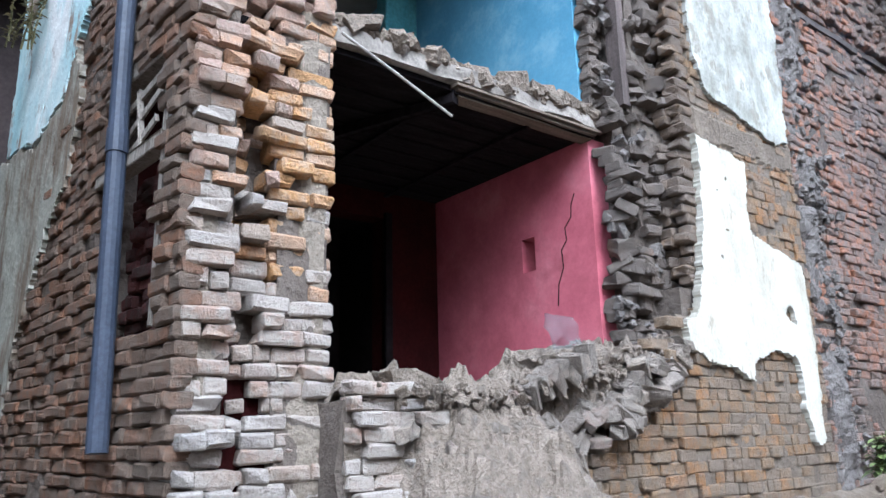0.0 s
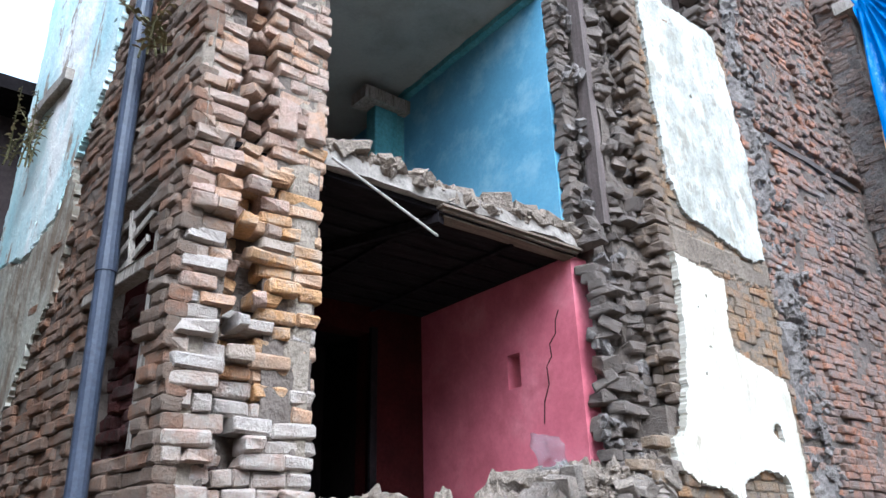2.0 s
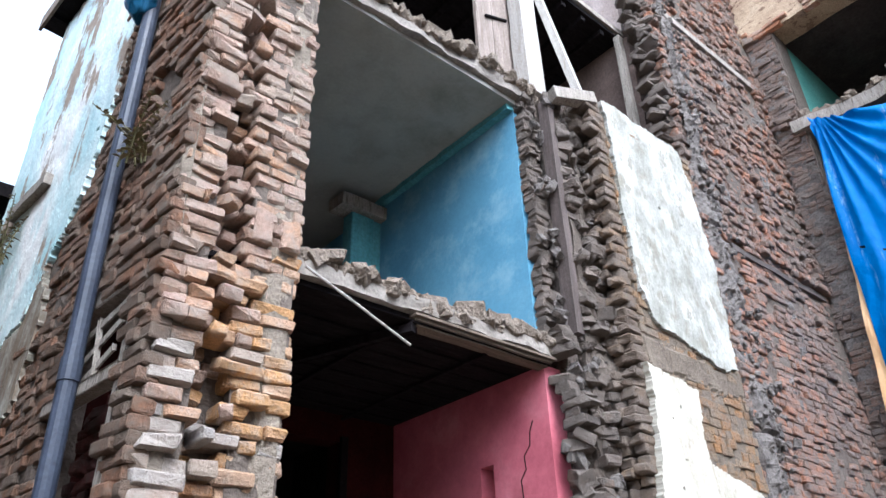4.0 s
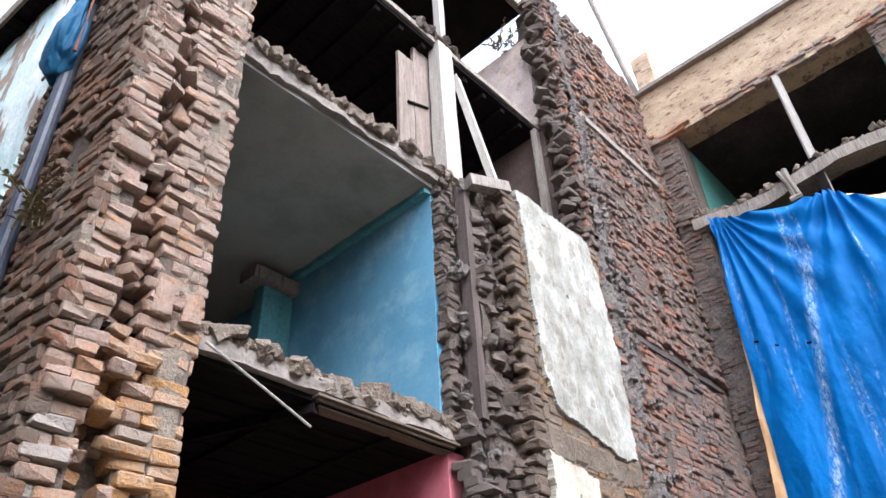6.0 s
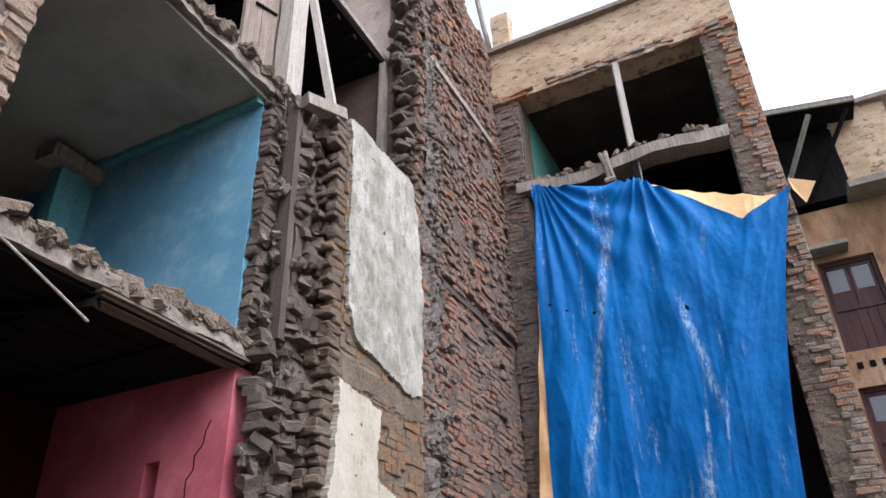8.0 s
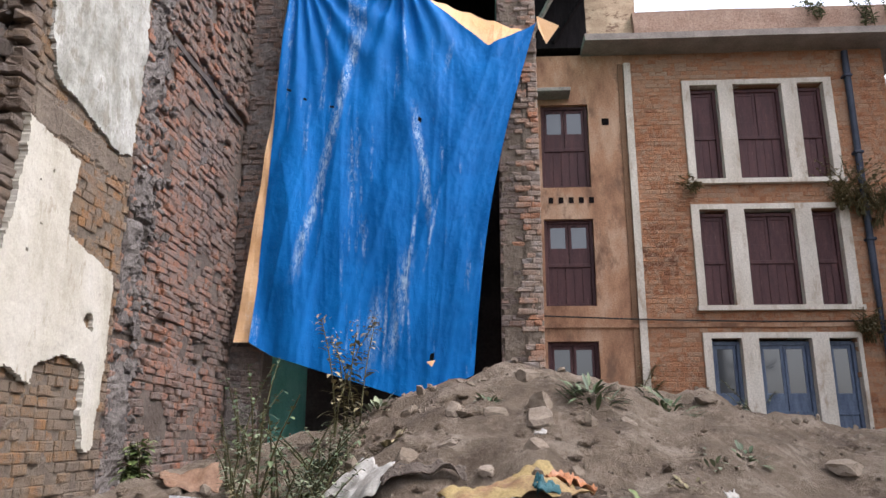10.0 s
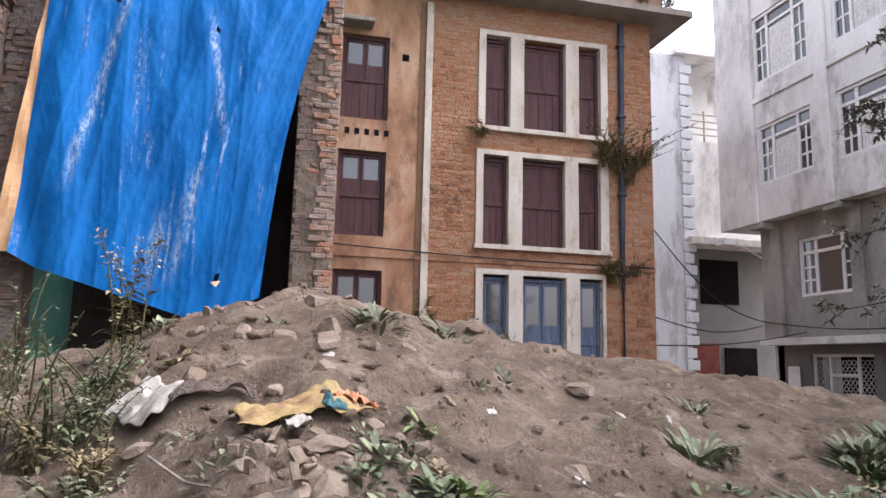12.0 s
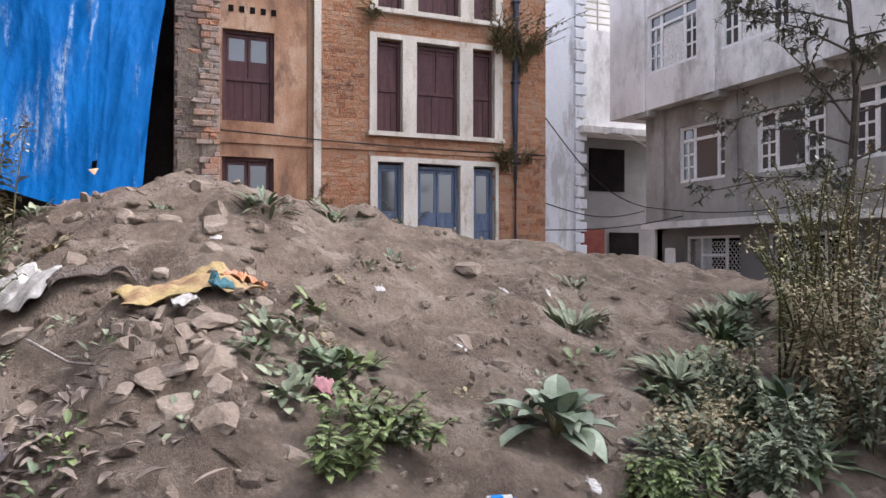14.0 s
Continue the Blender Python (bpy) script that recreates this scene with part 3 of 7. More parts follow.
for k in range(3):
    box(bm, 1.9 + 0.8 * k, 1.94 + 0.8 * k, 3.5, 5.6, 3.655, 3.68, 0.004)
part("boards", bm, M_SHADEWOOD, ceil1)
slab1 = thing("floor_2", "broken edge of an upper floor of earth and plaster on timber", "floor", "structure")
part("edge", worn(worn(boxes((1.80, 4.2, 3.36, 3.75, 3.745, 3.85)), 15, 0.02, 3.5), 1, 0.012, 14), M_CONC, slab1)
part("slab", boxes((1.3, 4.3, 3.75, 9.2, 3.745, 3.86)), M_CONC, slab1)
part("rubble", heap(300, lambda t: (1.9 + 2.2 * t, 3.45, 3.86 + 0.03 * math.sin(t * 9)), (0.1, 0.09, 0.035), 0.75, 11), M_RUBBLE, slab1, kind="stuff")
for k, (x, y, z, sx, sy, sz) in enumerate(((3.3, 3.44, 3.93, 1.1, 1.4, 2.2), (3.62, 3.44, 3.91, 0.9, 1.3, 2.0), (3.0, 3.46, 3.9, 0.8, 1.2, 1.4), (3.86, 3.42, 3.9, 0.9, 1.4, 1.8), (2.02, 3.42, 3.93, 1.5, 1.6, 1.3))):
    vs, fs = SHAPES[k]
    m = Matrix.LocRotScale((x, y, z), Euler((R.uniform(-0.3, 0.3), R.uniform(-0.3, 0.3), R.uniform(-0.5, 0.5))), (sx, sy, sz))
    part("lump", ([m @ v for v in vs], [], fs), M_RUBBLE, slab1)
hung = thing("hanging_board", "sagging wooden ceiling boards below the broken floor edge", "board")
part("board", worn(boxes((2.75, 4.12, 3.40, 3.52, 3.68, 3.70)), 4, 0.008), M_SHADEWOOD, hung)
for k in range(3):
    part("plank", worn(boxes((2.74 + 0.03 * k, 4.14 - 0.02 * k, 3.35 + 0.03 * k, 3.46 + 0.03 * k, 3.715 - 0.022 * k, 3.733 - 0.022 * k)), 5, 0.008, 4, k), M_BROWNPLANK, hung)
part("joist", beam(bmesh.new(), (2.78, 3.42, 3.65), (2.2, 4.9, 3.64), 0.06, 0.05), M_SHADEWOOD, hung)
rod = thing("hanging_rod", "thin pale rod hanging loose under the floor edge", "rod")
part("rod", tube(bmesh.new(), [(1.86, 3.30, 3.76), (2.3, 3.35, 3.635), (2.724, 3.39, 3.50)], 0.009, 6), M_PALEWOOD, rod)

blue = thing("wall_blue_room", "blue painted room wall, broken off at its front edge", "wall", "structure")
part("wall", worn(boxes((4.1, 4.36, 3.50, 9.2, 3.85, 6.44)), 5, 0.006), M_BLUE, blue)
back2 = thing("wall_blue_room_back", "teal back wall of the blue room with deep shade in its colour", "wall", "structure")
# room paint darkened to teal so the colour holds the deep shade
part("wall", boxes((1.3, 4.1, 9.0, 9.2, 3.85, 6.44), (1.3, 1.5, 6.2, 9.0, 3.85, 6.44)), surface("shaded_teal_wall", [(0.3, (0.03, 0.075, 0.085)), (0.7, (0.05, 0.11, 0.125))], 2, 30, 0.95, 0.3, 0.01, grainy=0.4), back2)
col = thing("blue_column", "blue green painted timber column with a bracket capital", "column")
part("shaft", boxes((3.68, 3.98, 5.62, 5.8, 3.86, 6.12), bevel=0.01), M_BLUEWOOD, col)
part("board", boxes((3.98, 4.1, 5.66, 5.74, 3.86, 6.14), bevel=0.006), M_BLUEWOOD, col)
part("capital", worn(boxes((3.5, 4.12, 5.55, 5.82, 6.13, 6.28)), 3, 0.015), M_OLDWOOD, col)
ceil2 = thing("ceiling_2", "grey white plastered ceiling of the blue room with cracks", "ceiling", "structure")
part("plaster", worn(boxes((1.3, 4.1, 3.46, 9.2, 6.40, 6.46)), 14, 0.012, 1.2), M_CEIL, ceil2)
part("cornice", worn(boxes((4.02, 4.1, 3.5, 6.0, 6.33, 6.40)), 20, 0.018, 9), M_BLUEWOOD, ceil2)
slab2 = thing("floor_3", "broken edge of the third storey floor with loose bricks", "floor", "structure")
part("edge", worn(worn(boxes((1.80, 4.3, 3.40, 3.8, 6.45, 6.60)), 15, 0.04, 3.5), 1, 0.02, 14), M_CONC, slab2)
part("slab", boxes((1.3, 6.3, 3.8, 9.2, 6.465, 6.60)), M_CONC, slab2)
part("rubble", heap(330, lambda t: (1.9 + 2.4 * t, 3.46, 6.62 + 0.03 * math.sin(t * 11)), (0.1, 0.09, 0.04), 0.8, 12), M_RUBBLE, slab2, kind="stuff")
for k, (x, y, z, sx, sy, sz) in enumerate(((3.1, 3.5, 6.73, 1.0, 1.4, 1.6), (3.3, 3.52, 6.72, 0.8, 1.3, 1.9), (3.55, 3.5, 6.7, 0.9, 1.1, 1.4), (2.5, 3.46, 6.68, 0.8, 1.2, 1.0))):
    vs, fs = SHAPES[k + 3]
    m = Matrix.LocRotScale((x, y, z), Euler((R.uniform(-0.3, 0.3), R.uniform(-0.3, 0.3), R.uniform(-0.5, 0.5))), (sx, sy, sz))
    part("lump", ([m @ v for v in vs], [], fs), M_RUBBLE, slab2)
# third storey, dark
attic = thing("wall_upper_room", "dark brown bare walls of the upper room", "wall", "structure")
part("wall", boxes((1.3, 6.4, 5.9, 6.1, 6.6, 9.2), (6.3, 6.5, 3.35, 5.9, 6.6, 8.7)), surface("dark_brown_wall", [(0.3, (0.10, 0.075, 0.065)), (0.7, (0.2, 0.14, 0.12))], 2, 30, 0.95, 0.5, 0.015), attic)
ceil3 = thing("ceiling_3", "black timber ceiling of the upper room", "ceiling", "structure")
bm = boxes((1.3, 6.35, 3.46, 6.1, 8.72, 8.80))
for k in range(13):
    box(bm, 1.5 + 0.37 * k, 1.58 + 0.37 * k, 3.5, 6.0, 8.64, 8.72, 0.006)
part("boards", bm, M_SHADEWOOD, ceil3)
slab3 = thing("floor_4", "thin broken timber floor edge above the upper room", "floor", "structure")
part("edge", worn(boxes((3.2, 6.35, 3.42, 3.6, 8.78, 8.86)), 5, 0.015), M_OLDWOOD, slab3)
part("rubble", heap(60, lambda t: (3.9 + 0.8 * t, 3.46, 8.9), (0.1, 0.06, 0.05), 0.8, 13), M_TOOTH, slab3, kind="stuff")
fourth = thing("wall_top_room", "flaking cream and pink plaster wall of the open top room", "wall", "structure")
part("wall", worn(boxes((6.3, 6.5, 3.4, 4.7, 8.86, 10.7)), 6, 0.02), surface("cream_pink_plaster", [(0.3, (0.5, 0.4, 0.36)), (0.55, (0.66, 0.56, 0.53)), (0.75, (0.5, 0.36, 0.22))], 1.6, 40, 0.9, 0.4, 0.01, spots=(0.3, 0.22, 0.16), spot_scale=3, spot_at=(0.55, 0.68)), fourth)
# top room's back and roof near black, its shade put in the colour
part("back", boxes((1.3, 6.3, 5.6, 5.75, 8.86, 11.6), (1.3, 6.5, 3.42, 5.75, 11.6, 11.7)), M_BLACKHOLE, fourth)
part("rafter_end", worn(beam(bmesh.new(), (5.3, 3.4, 11.55), (6.5, 3.4, 11.52), 0.1, 0.14), 4, 0.02), M_OLDWOOD, fourth)
post3 = thing("upper_post", "pale painted timber post with a grey plank door leaf", "post")
part("post", worn(boxes((4.26, 4.50, 3.38, 3.56, 6.66, 8.80)), 5, 0.012, 4), M_PALEWOOD, post3)
part("door_leaf", worn(boxes((3.80, 4.03, 3.60, 3.64, 6.62, 8.4), (4.034, 4.30, 3.595, 3.635, 6.62, 8.66)), 4, 0.008), M_LEAFWOOD, post3, "grey brown plank leaf")
part("rail", beam(bmesh.new(), (3.92, 3.585, 7.62), (4.24, 3.585, 7.75), 0.03, 0.03), M_SHADEWOOD, post3)
part("upper_post", worn(boxes((4.36, 4.46, 3.42, 3.52, 8.86, 10.6)), 4, 0.008), M_PALEWOOD, post3)
brace = thing("leaning_brace", "pale leaning timber brace on the broken wall top", "timber")
part("timber", beam(bmesh.new(), (4.66, 3.08, 6.48), (4.58, 3.42, 8.40), 0.10, 0.07), M_PALEWOOD, brace)
foot = thing("timber_block", "short grey timber block under the brace", "timber")
part("block", beam(bmesh.new(), (4.30, 3.16, 6.42), (4.76, 3.02, 6.50), 0.12, 0.14), M_OLDWOOD, foot)
post4 = thing("side_post", "thin grey timber post in the upper room", "post")
part("post", beam(bmesh.new(), (6.2, 3.45, 6.6), (6.24, 3.45, 8.72), 0.09, 0.09), M_OLDWOOD, post4)

# cross wall with its brick edge, dark timber post and torn toothing
cross = thing("wall_cross", "torn cross wall of grey bricks and mud with deep gaps", "wall", "structure")
part("core", worn(worn(boxes((4.3, 4.9, 3.38, 4.2, 0.2, 6.5), (4.42, 4.86, 3.26, 3.5, 0.2, 6.45)), 20, 0.11, 2.6), 1, 0.05, 13), M_MUD, cross)
CROSS = courses((4.1, 3.40, 0), (1, 0, 0), (0, -1, 0), 0.19, 3.86, 6.45, None, lambda c, z: 0.02, wobble=0.018, tilt=0.05)
END = []
z = 0.9
while z < 6.5:
    low = z < 3.95
    h = R.uniform(0.066, 0.088)
    x = 4.12 if low else 4.36
    while x < 4.72:
        hollow = noise.noise(Vector((x * 3.4, z * 2.3, 5))) + 0.5 * noise.noise(Vector((x * 9, z * 7, 2)))
        w = R.uniform(0.08, 0.2)
        if hollow > -0.28 and R.random() < 0.92:
            flat = noise.noise(Vector((x * 2, z * 1.6, 9))) > -0.1
            tw = 0.12 if flat else 0.5
            CROSS.append((Vector((x + w / 2, 3.31 - 0.16 * max(-0.5, hollow) + R.gauss(0, 0.03), z + R.gauss(0, 0.006 if flat else 0.03))), Euler((R.gauss(0, tw * 0.5), R.gauss(0, tw * 0.5), R.gauss(0, tw))), (w / 0.22 * 1.06, R.uniform(1.1, 1.9), h / 0.064 * (R.uniform(0.95, 1.08) if flat else R.uniform(0.8, 1.5)))))
        x += w
    # broken end of the facade leaf, stepping in and out course by course
    reach = 0.17 + 0.13 * noise.noise(Vector((z * 2.6, 4, 4))) + (0.08 if 2.2 < z < 3.7 else 0)
    w = max(0.1, reach + R.uniform(-0.05, 0.06))
    END.append((Vector((4.88 - w / 2, 3.06 + R.uniform(0, 0.03), z)), Euler((R.gauss(0, 0.04), R.gauss(0, 0.05), R.gauss(0, 0.07))), (w / 0.22, R.uniform(1.0, 1.2), h / 0.064 * R.uniform(0.95, 1.05))))
    if R.random() < 0.85:
        w2 = w + R.uniform(-0.08, 0.05)
        END.append((Vector((4.86 - w2 / 2, 3.18 + R.uniform(-0.01, 0.03), z)), Euler((R.gauss(0, 0.06), R.gauss(0, 0.06), R.gauss(0, 0.12))), (w2 / 0.22, 1.15, h / 0.064)))
    z += h
part("loose_fill", heap(240, lambda t: (4.45 + 0.2 * math.sin(t * 47), 3.3, 1.9 + 4.5 * t), (0.2, 0.07, 0.04), 0.62, 17), M_SMEAR, cross, kind="stuff")
tim = thing("dark_wall_post", "dark old timber post let into the torn wall", "post")
part("post", worn(boxes((4.29, 4.37, 3.22, 3.34, 3.95, 6.42)), 5, 0.008), surface("dark_timber", [(0.3, (0.07, 0.055, 0.05)), (0.7, (0.14, 0.11, 0.1))], 4, 50, 0.85, 0.4, 0.006, stretch=(6, 6, 0.5)), tim)

# sill of the red room with fallen brickwork
sill = thing("broken_sill", "broken brick wall below the red room with earth and fallen bricks", "wall", "structure")
vs = []
for j in range(41):
    for i in range(91):
        x, y = 1.8 + 2.65 * i / 90, 2.45 + 1.1 * j / 40
        top = 1.73 + 0.28 * max(0, (x - 2.9)) - 1.5 * max(0, 2.3 - x) * (1 if y < 3.12 else 0) - (1.6 * max(0, x - 2.95) if y < 3.06 else 0)
        q = Vector((x * 3, y * 3, 0))
        z = top - 0.95 * max(0, 3.18 - y) + 0.13 * noise.noise(q) + 0.13 * noise.noise(q * 2.7) + 0.10 * abs(noise.noise(q * 5)) + 0.045 * noise.noise(q * 11) + 0.02 * noise.noise(q * 23)
        vs.append((x, y, z))
part("earth", (vs, [], [(j * 91 + i, j * 91 + i + 1, (j + 1) * 91 + i + 1, (j + 1) * 91 + i) for j in range(40) for i in range(90)]), M_RUBBLE, sill, "slumped pale earth")
part("bank", worn(worn(boxes((2.1, 4.6, 3.16, 3.6, 1.3, 1.80), (3.3, 4.6, 3.1, 3.6, 1.5, 2.0)), 20, 0.12, 3.1), 1, 0.03, 14), M_RUBBLE, sill)
part("core", worn(boxes((1.78, 2.4, 3.13, 3.5, 0.2, 1.68)), 8, 0.03, 4), M_MUD, sill)
SILL = courses((1.8, 3.08, 0), (1, 0, 0), (0, -1, 0), 0.6, 0.4, 1.8, lambda c, z: z < 1.8 - 0.9 * max(0, c - 0.4) and R.random() > 0.08, lambda c, z: R.uniform(-0.03, 0.06), tilt=0.06)
FALLEN = []
for k in range(7):
    FALLEN.append((Vector((2.84 + 0.093 * k, 3.06 - 0.01 * k, 1.66 + 0.045 * k)), Euler((0.15 + R.gauss(0, 0.1), 0.9 + R.gauss(0, 0.2), 0.25 + R.gauss(0, 0.2))), (R.uniform(0.75, 0.95), R.uniform(1.1, 1.5), 1.15)))
for k in range(16):
    x, y = R.uniform(2.1, 3.1), R.uniform(2.5, 3.15)
    FALLEN.append((Vector((x, y, 1.70 - 0.95 * max(0, 3.18 - y) - 0.3 * max(0, 2.35 - x) + R.uniform(-0.03, 0.05))), Euler([R.uniform(-0.5, 0.5), R.uniform(-0.5, 0.5), R.uniform(-3, 3)]), (R.uniform(0.3, 0.9), R.uniform(0.7, 1.2), R.uniform(0.8, 1.4))))
for k in range(70):
    t = R.random()
    FALLEN.append((Vector((2.6 + 1.9 * t, 2.98 + R.uniform(-0.1, 0.25), 1.42 + 0.62 * t * t + R.uniform(-0.08, 0.08))), Euler([R.uniform(-0.8, 0.8) for _ in range(3)]), (R.uniform(0.4, 1.0), R.uniform(0.8, 1.4), R.uniform(0.8, 1.3))))
for k in range(26):
    t = k / 25
    FALLEN.append((Vector((3.4 + 0.95 * t + R.gauss(0, 0.04), 3.0 + R.uniform(-0.04, 0.1), 1.6 + 0.42 * t + R.gauss(0, 0.04))), Euler((R.gauss(0, 0.15), R.gauss(0.25, 0.2), R.gauss(0.1, 0.2))), (R.uniform(0.7, 1.05), R.uniform(1.0, 1.4), R.uniform(1.0, 1.25))))
part("crumbs", heap(420, lambda t: (2.1 + 2.3 * t, 3.12, 1.70 + 0.5 * max(0, t - 0.35)), (0.3, 0.16, 0.06), 0.42, 15), M_RUBBLE, sill, kind="stuff")
film_bag = thing("clear_plastic_bag", "crumpled clear plastic bag on the fallen bricks", "bag")
bm = bmesh.new()
bmesh.ops.create_grid(bm, x_segments=12, y_segments=12, size=0.13)
for v in bm.verts:
    q = v.co * 9
    v.co = Vector((3.42, 3.2, 2.12)) + Vector((v.co.x, 0.07 * noise.noise(q) + v.co.y * 0.3, v.co.y * 0.9 + 0.04 * noise.noise(q + Vector((3, 3, 3)))))
m, n, l, p = nodes_of("clear_film")
p.inputs["Base Color"].default_value, p.inputs["Roughness"].default_value, p.inputs["Transmission Weight"].default_value, p.inputs["IOR"].default_value = (0.45, 0.47, 0.5, 1), 0.12, 0.9, 1.1
part("film", bm, m, film_bag)

# standing facade with plaster
front = thing("wall_facade", "standing brick facade with large flakes of white plaster", "wall", "structure")
part("core", boxes((4.86, 6.34, 3.05, 3.42, 0, 6.5)), M_MUD, front)
part("mortar", mud_skin((4.84, 3.0, 0), (1, 0, 0), (0, -1, 0), 1.52, 0.3, 6.5, lambda c, z: -0.010 + 0.018 * clotted(c, z, 3, 1.6) + (0.02 if abs(z - 3.85 + 0.1 * clotted(c, z, 6)) < 0.12 else 0), 0.03), M_FACEMUD, front)
FRONT = courses((4.84, 3.0, 0), (1, 0, 0), (0, -1, 0), 1.52, 0.3, 6.5, lambda c, z: not (0.28 < c < 1.3 and 4.2 < z < 6.3) and R.random() > 0.01, None, pitch=0.08, brick=0.18, wobble=0.007, tilt=0.02)
part("upper_plaster", sheet_patch([(0.0, 6.53), (0.04, 5.9), (0.02, 5.3), (0.05, 4.8), (0.08, 4.45), (0.22, 4.16), (0.6, 4.08), (1.0, 4.0), (1.25, 3.93), (1.43, 4.0), (1.46, 4.5), (1.5, 5.1), (1.44, 5.6), (1.4, 6.1), (1.3, 6.5)], (4.84, 3.0, 0), (1, 0, 0), (0, 0, 1), (0, -1, 0), 0.03, lump=0.014, seed=8, pock=0.16), M_LIME_OLD, front, "weathered white plaster")
part("lower_plaster", sheet_patch([(-0.04, 3.72), (-0.06, 3.3), (-0.1, 2.95), (-0.18, 2.6), (-0.24, 2.36), (-0.3, 2.28), (-0.43, 2.24), (-0.4, 2.06), (-0.2, 1.98), (0.1, 1.95), (0.26, 1.87), (0.36, 1.84), (0.42, 2.02), (0.7, 2.1), (1.0, 2.06), (1.06, 2.0), (1.08, 1.7), (1.12, 1.4), (1.22, 1.36), (1.3, 1.4), (1.34, 1.8), (1.36, 2.15), (1.34, 2.84), (1.1, 2.9), (0.75, 2.98), (0.55, 3.04), (0.58, 3.3), (0.62, 3.62), (0.3, 3.68)], (4.84, 3.0, 0), (1, 0, 0), (0, 0, 1), (0, -1, 0), 0.045, lump=0.010, rough=0.02, seed=9, holes=((1.03, 2.4, 0.06), (1.06, 2.34, 0.035), (0.16, 3.3, 0.012), (0.3, 3.42, 0.014), (0.24, 3.0, 0.012), (0.1, 2.75, 0.012)), pock=0.03), M_LIME, front, "bright white plaster")
part("mortar", mud_skin((3.3, 3.0, 0), (1, 0, 0), (0, -1, 0), 1.54, 0.3, 2.3, lambda c, z: -0.010 + 0.026 * clotted(c, z, 13, 1.4) if c + 0.2 > 1.05 * (z - 1.15) + 0.1 else -0.4, 0.035), M_FACEMUD, front)
part("wall_foot", boxes((4.5, 4.9, 3.05, 3.42, 0, 2.5), (3.9, 4.5, 3.05, 3.42, 0, 1.9), (3.3, 3.9, 3.05, 3.42, 0, 1.3)), M_MUD, front)
FRONT += courses((3.1, 3.0, 0), (1, 0, 0), (0, -1, 0), 1.76, 0.3, 2.6, lambda c, z: c > 1.05 * (z - 1.15) + R.uniform(-0.12, 0.12) and not (z > 2.02 and c > 1.28), lambda c, z: R.uniform(0, 0.02) + (0.03 if c < 1.05 * (z - 1.15) + 0.3 else 0) * R.random(), pitch=0.08, brick=0.18, tilt=0.035)

# rough party wall
rough = thing("wall_rough", "tall rough party wall of red and grey bricks smeared with mud", "wall", "structure")
part("core", worn(boxes((6.34, 9.3, 3.03, 3.6, 0, 6.5), (6.5, 9.3, 3.03, 3.6, 6.5, 11.55)), 26, 0.035, 3), M_MUD, rough)


def rough_keep(c, z):
    if z > 11.75 - 0.25 * noise.noise(Vector((c, 0, 0))) - 0.1 * c or (z < 6.5 and c < 0.02):
        return False
    if abs(z - 5.62 + 0.05 * (c - 1)) < 0.05 or abs(z - 2.35) < 0.04:
        return R.random() < 0.35
    return noise.noise(Vector((c * 2.2, z * 2.2, 7))) > -0.52 and R.random() > 0.03


ROUGH = courses((6.34, 3.0, 0), (1, 0, 0), (0, -1, 0), 2.94, 0.3, 5.66, rough_keep, lambda c, z: 0.05 * noise.noise(Vector((c * 1.6, z * 1.6, 1))), wobble=0.011, tilt=0.03, sag=0.05)
ROUGH += courses((6.34, 3.0, 0), (1, 0, 0), (0, -1, 0), 2.94, 5.68, 11.8, rough_keep, lambda c, z: 0.05 * noise.noise(Vector((c * 1.6, z * 1.6, 1))) + R.uniform(-0.03, 0.035) + (0.05 if abs(z - 5.72) < 0.04 else 0), brick=0.15, wobble=0.012, tilt=0.07, sag=0.06)


def smear(c, z):
    """Mud over the party wall: thick along its torn edge, in clots elsewhere."""
    edge = max(0.0, 1 - abs(c - 0.22 - 0.15 * noise.noise(Vector((z * 0.9, 1, 1)))) / 0.5)
    band = 0.05 if abs(z - 5.62 + 0.05 * (c - 1)) < 0.06 or abs(z - 2.35) < 0.05 or abs(z - 3.5 + 0.15 * c) < 0.03 else 0.0
    return -0.062 + 0.10 * edge + 0.135 * clotted(c, z, 21) - band - (0.4 if z > 11.3 or (z > 6.5 and c < 0.12) else 0)


part("smear", mud_skin((6.34, 3.0, 0), (1, 0, 0), (0, -1, 0), 2.94, 0.3, 11.5, smear, 0.034), M_SMEAR, rough, "grey mud smeared over the bricks")
part("clots", heap(420, lambda t: (6.5 + 0.35 * abs(math.sin(t * 91)), 2.98, 1.2 + 9.8 * t), (0.25, 0.03, 0.05), 0.5, 19), M_SMEAR, rough, kind="stuff")
TORN = []
z = 6.5
while z < 11.4:
    for x in (6.22, 6.36, 6.5):
        if R.random() < 0.8:
            back = 0.14 * noise.noise(Vector((x * 4, z * 2.2, 3)))
            TORN.append((Vector((x + back * 0.6 + R.uniform(-0.06, 0.06), 3.12 + back + R.uniform(-0.06, 0.14), z + R.gauss(0, 0.01))), Euler((R.gauss(0, 0.14), R.gauss(0, 0.12), R.gauss(0, 0.35))), (R.uniform(0.45, 1.1), R.uniform(1.1, 1.9), R.uniform(0.9, 1.4))))
    z += 0.08
part("timber", worn(boxes((6.6, 9.0, 2.97, 3.05, 9.02, 9.13)), 4, 0.01), M_OLDWOOD, rough)
part("timber", worn(boxes((6.9, 9.1, 2.99, 3.06, 5.55, 5.62)), 4, 0.01), surface("dark_timber_band", [(0.3, (0.06, 0.05, 0.045)), (0.7, (0.12, 0.1, 0.09))], 4, 40), rough)

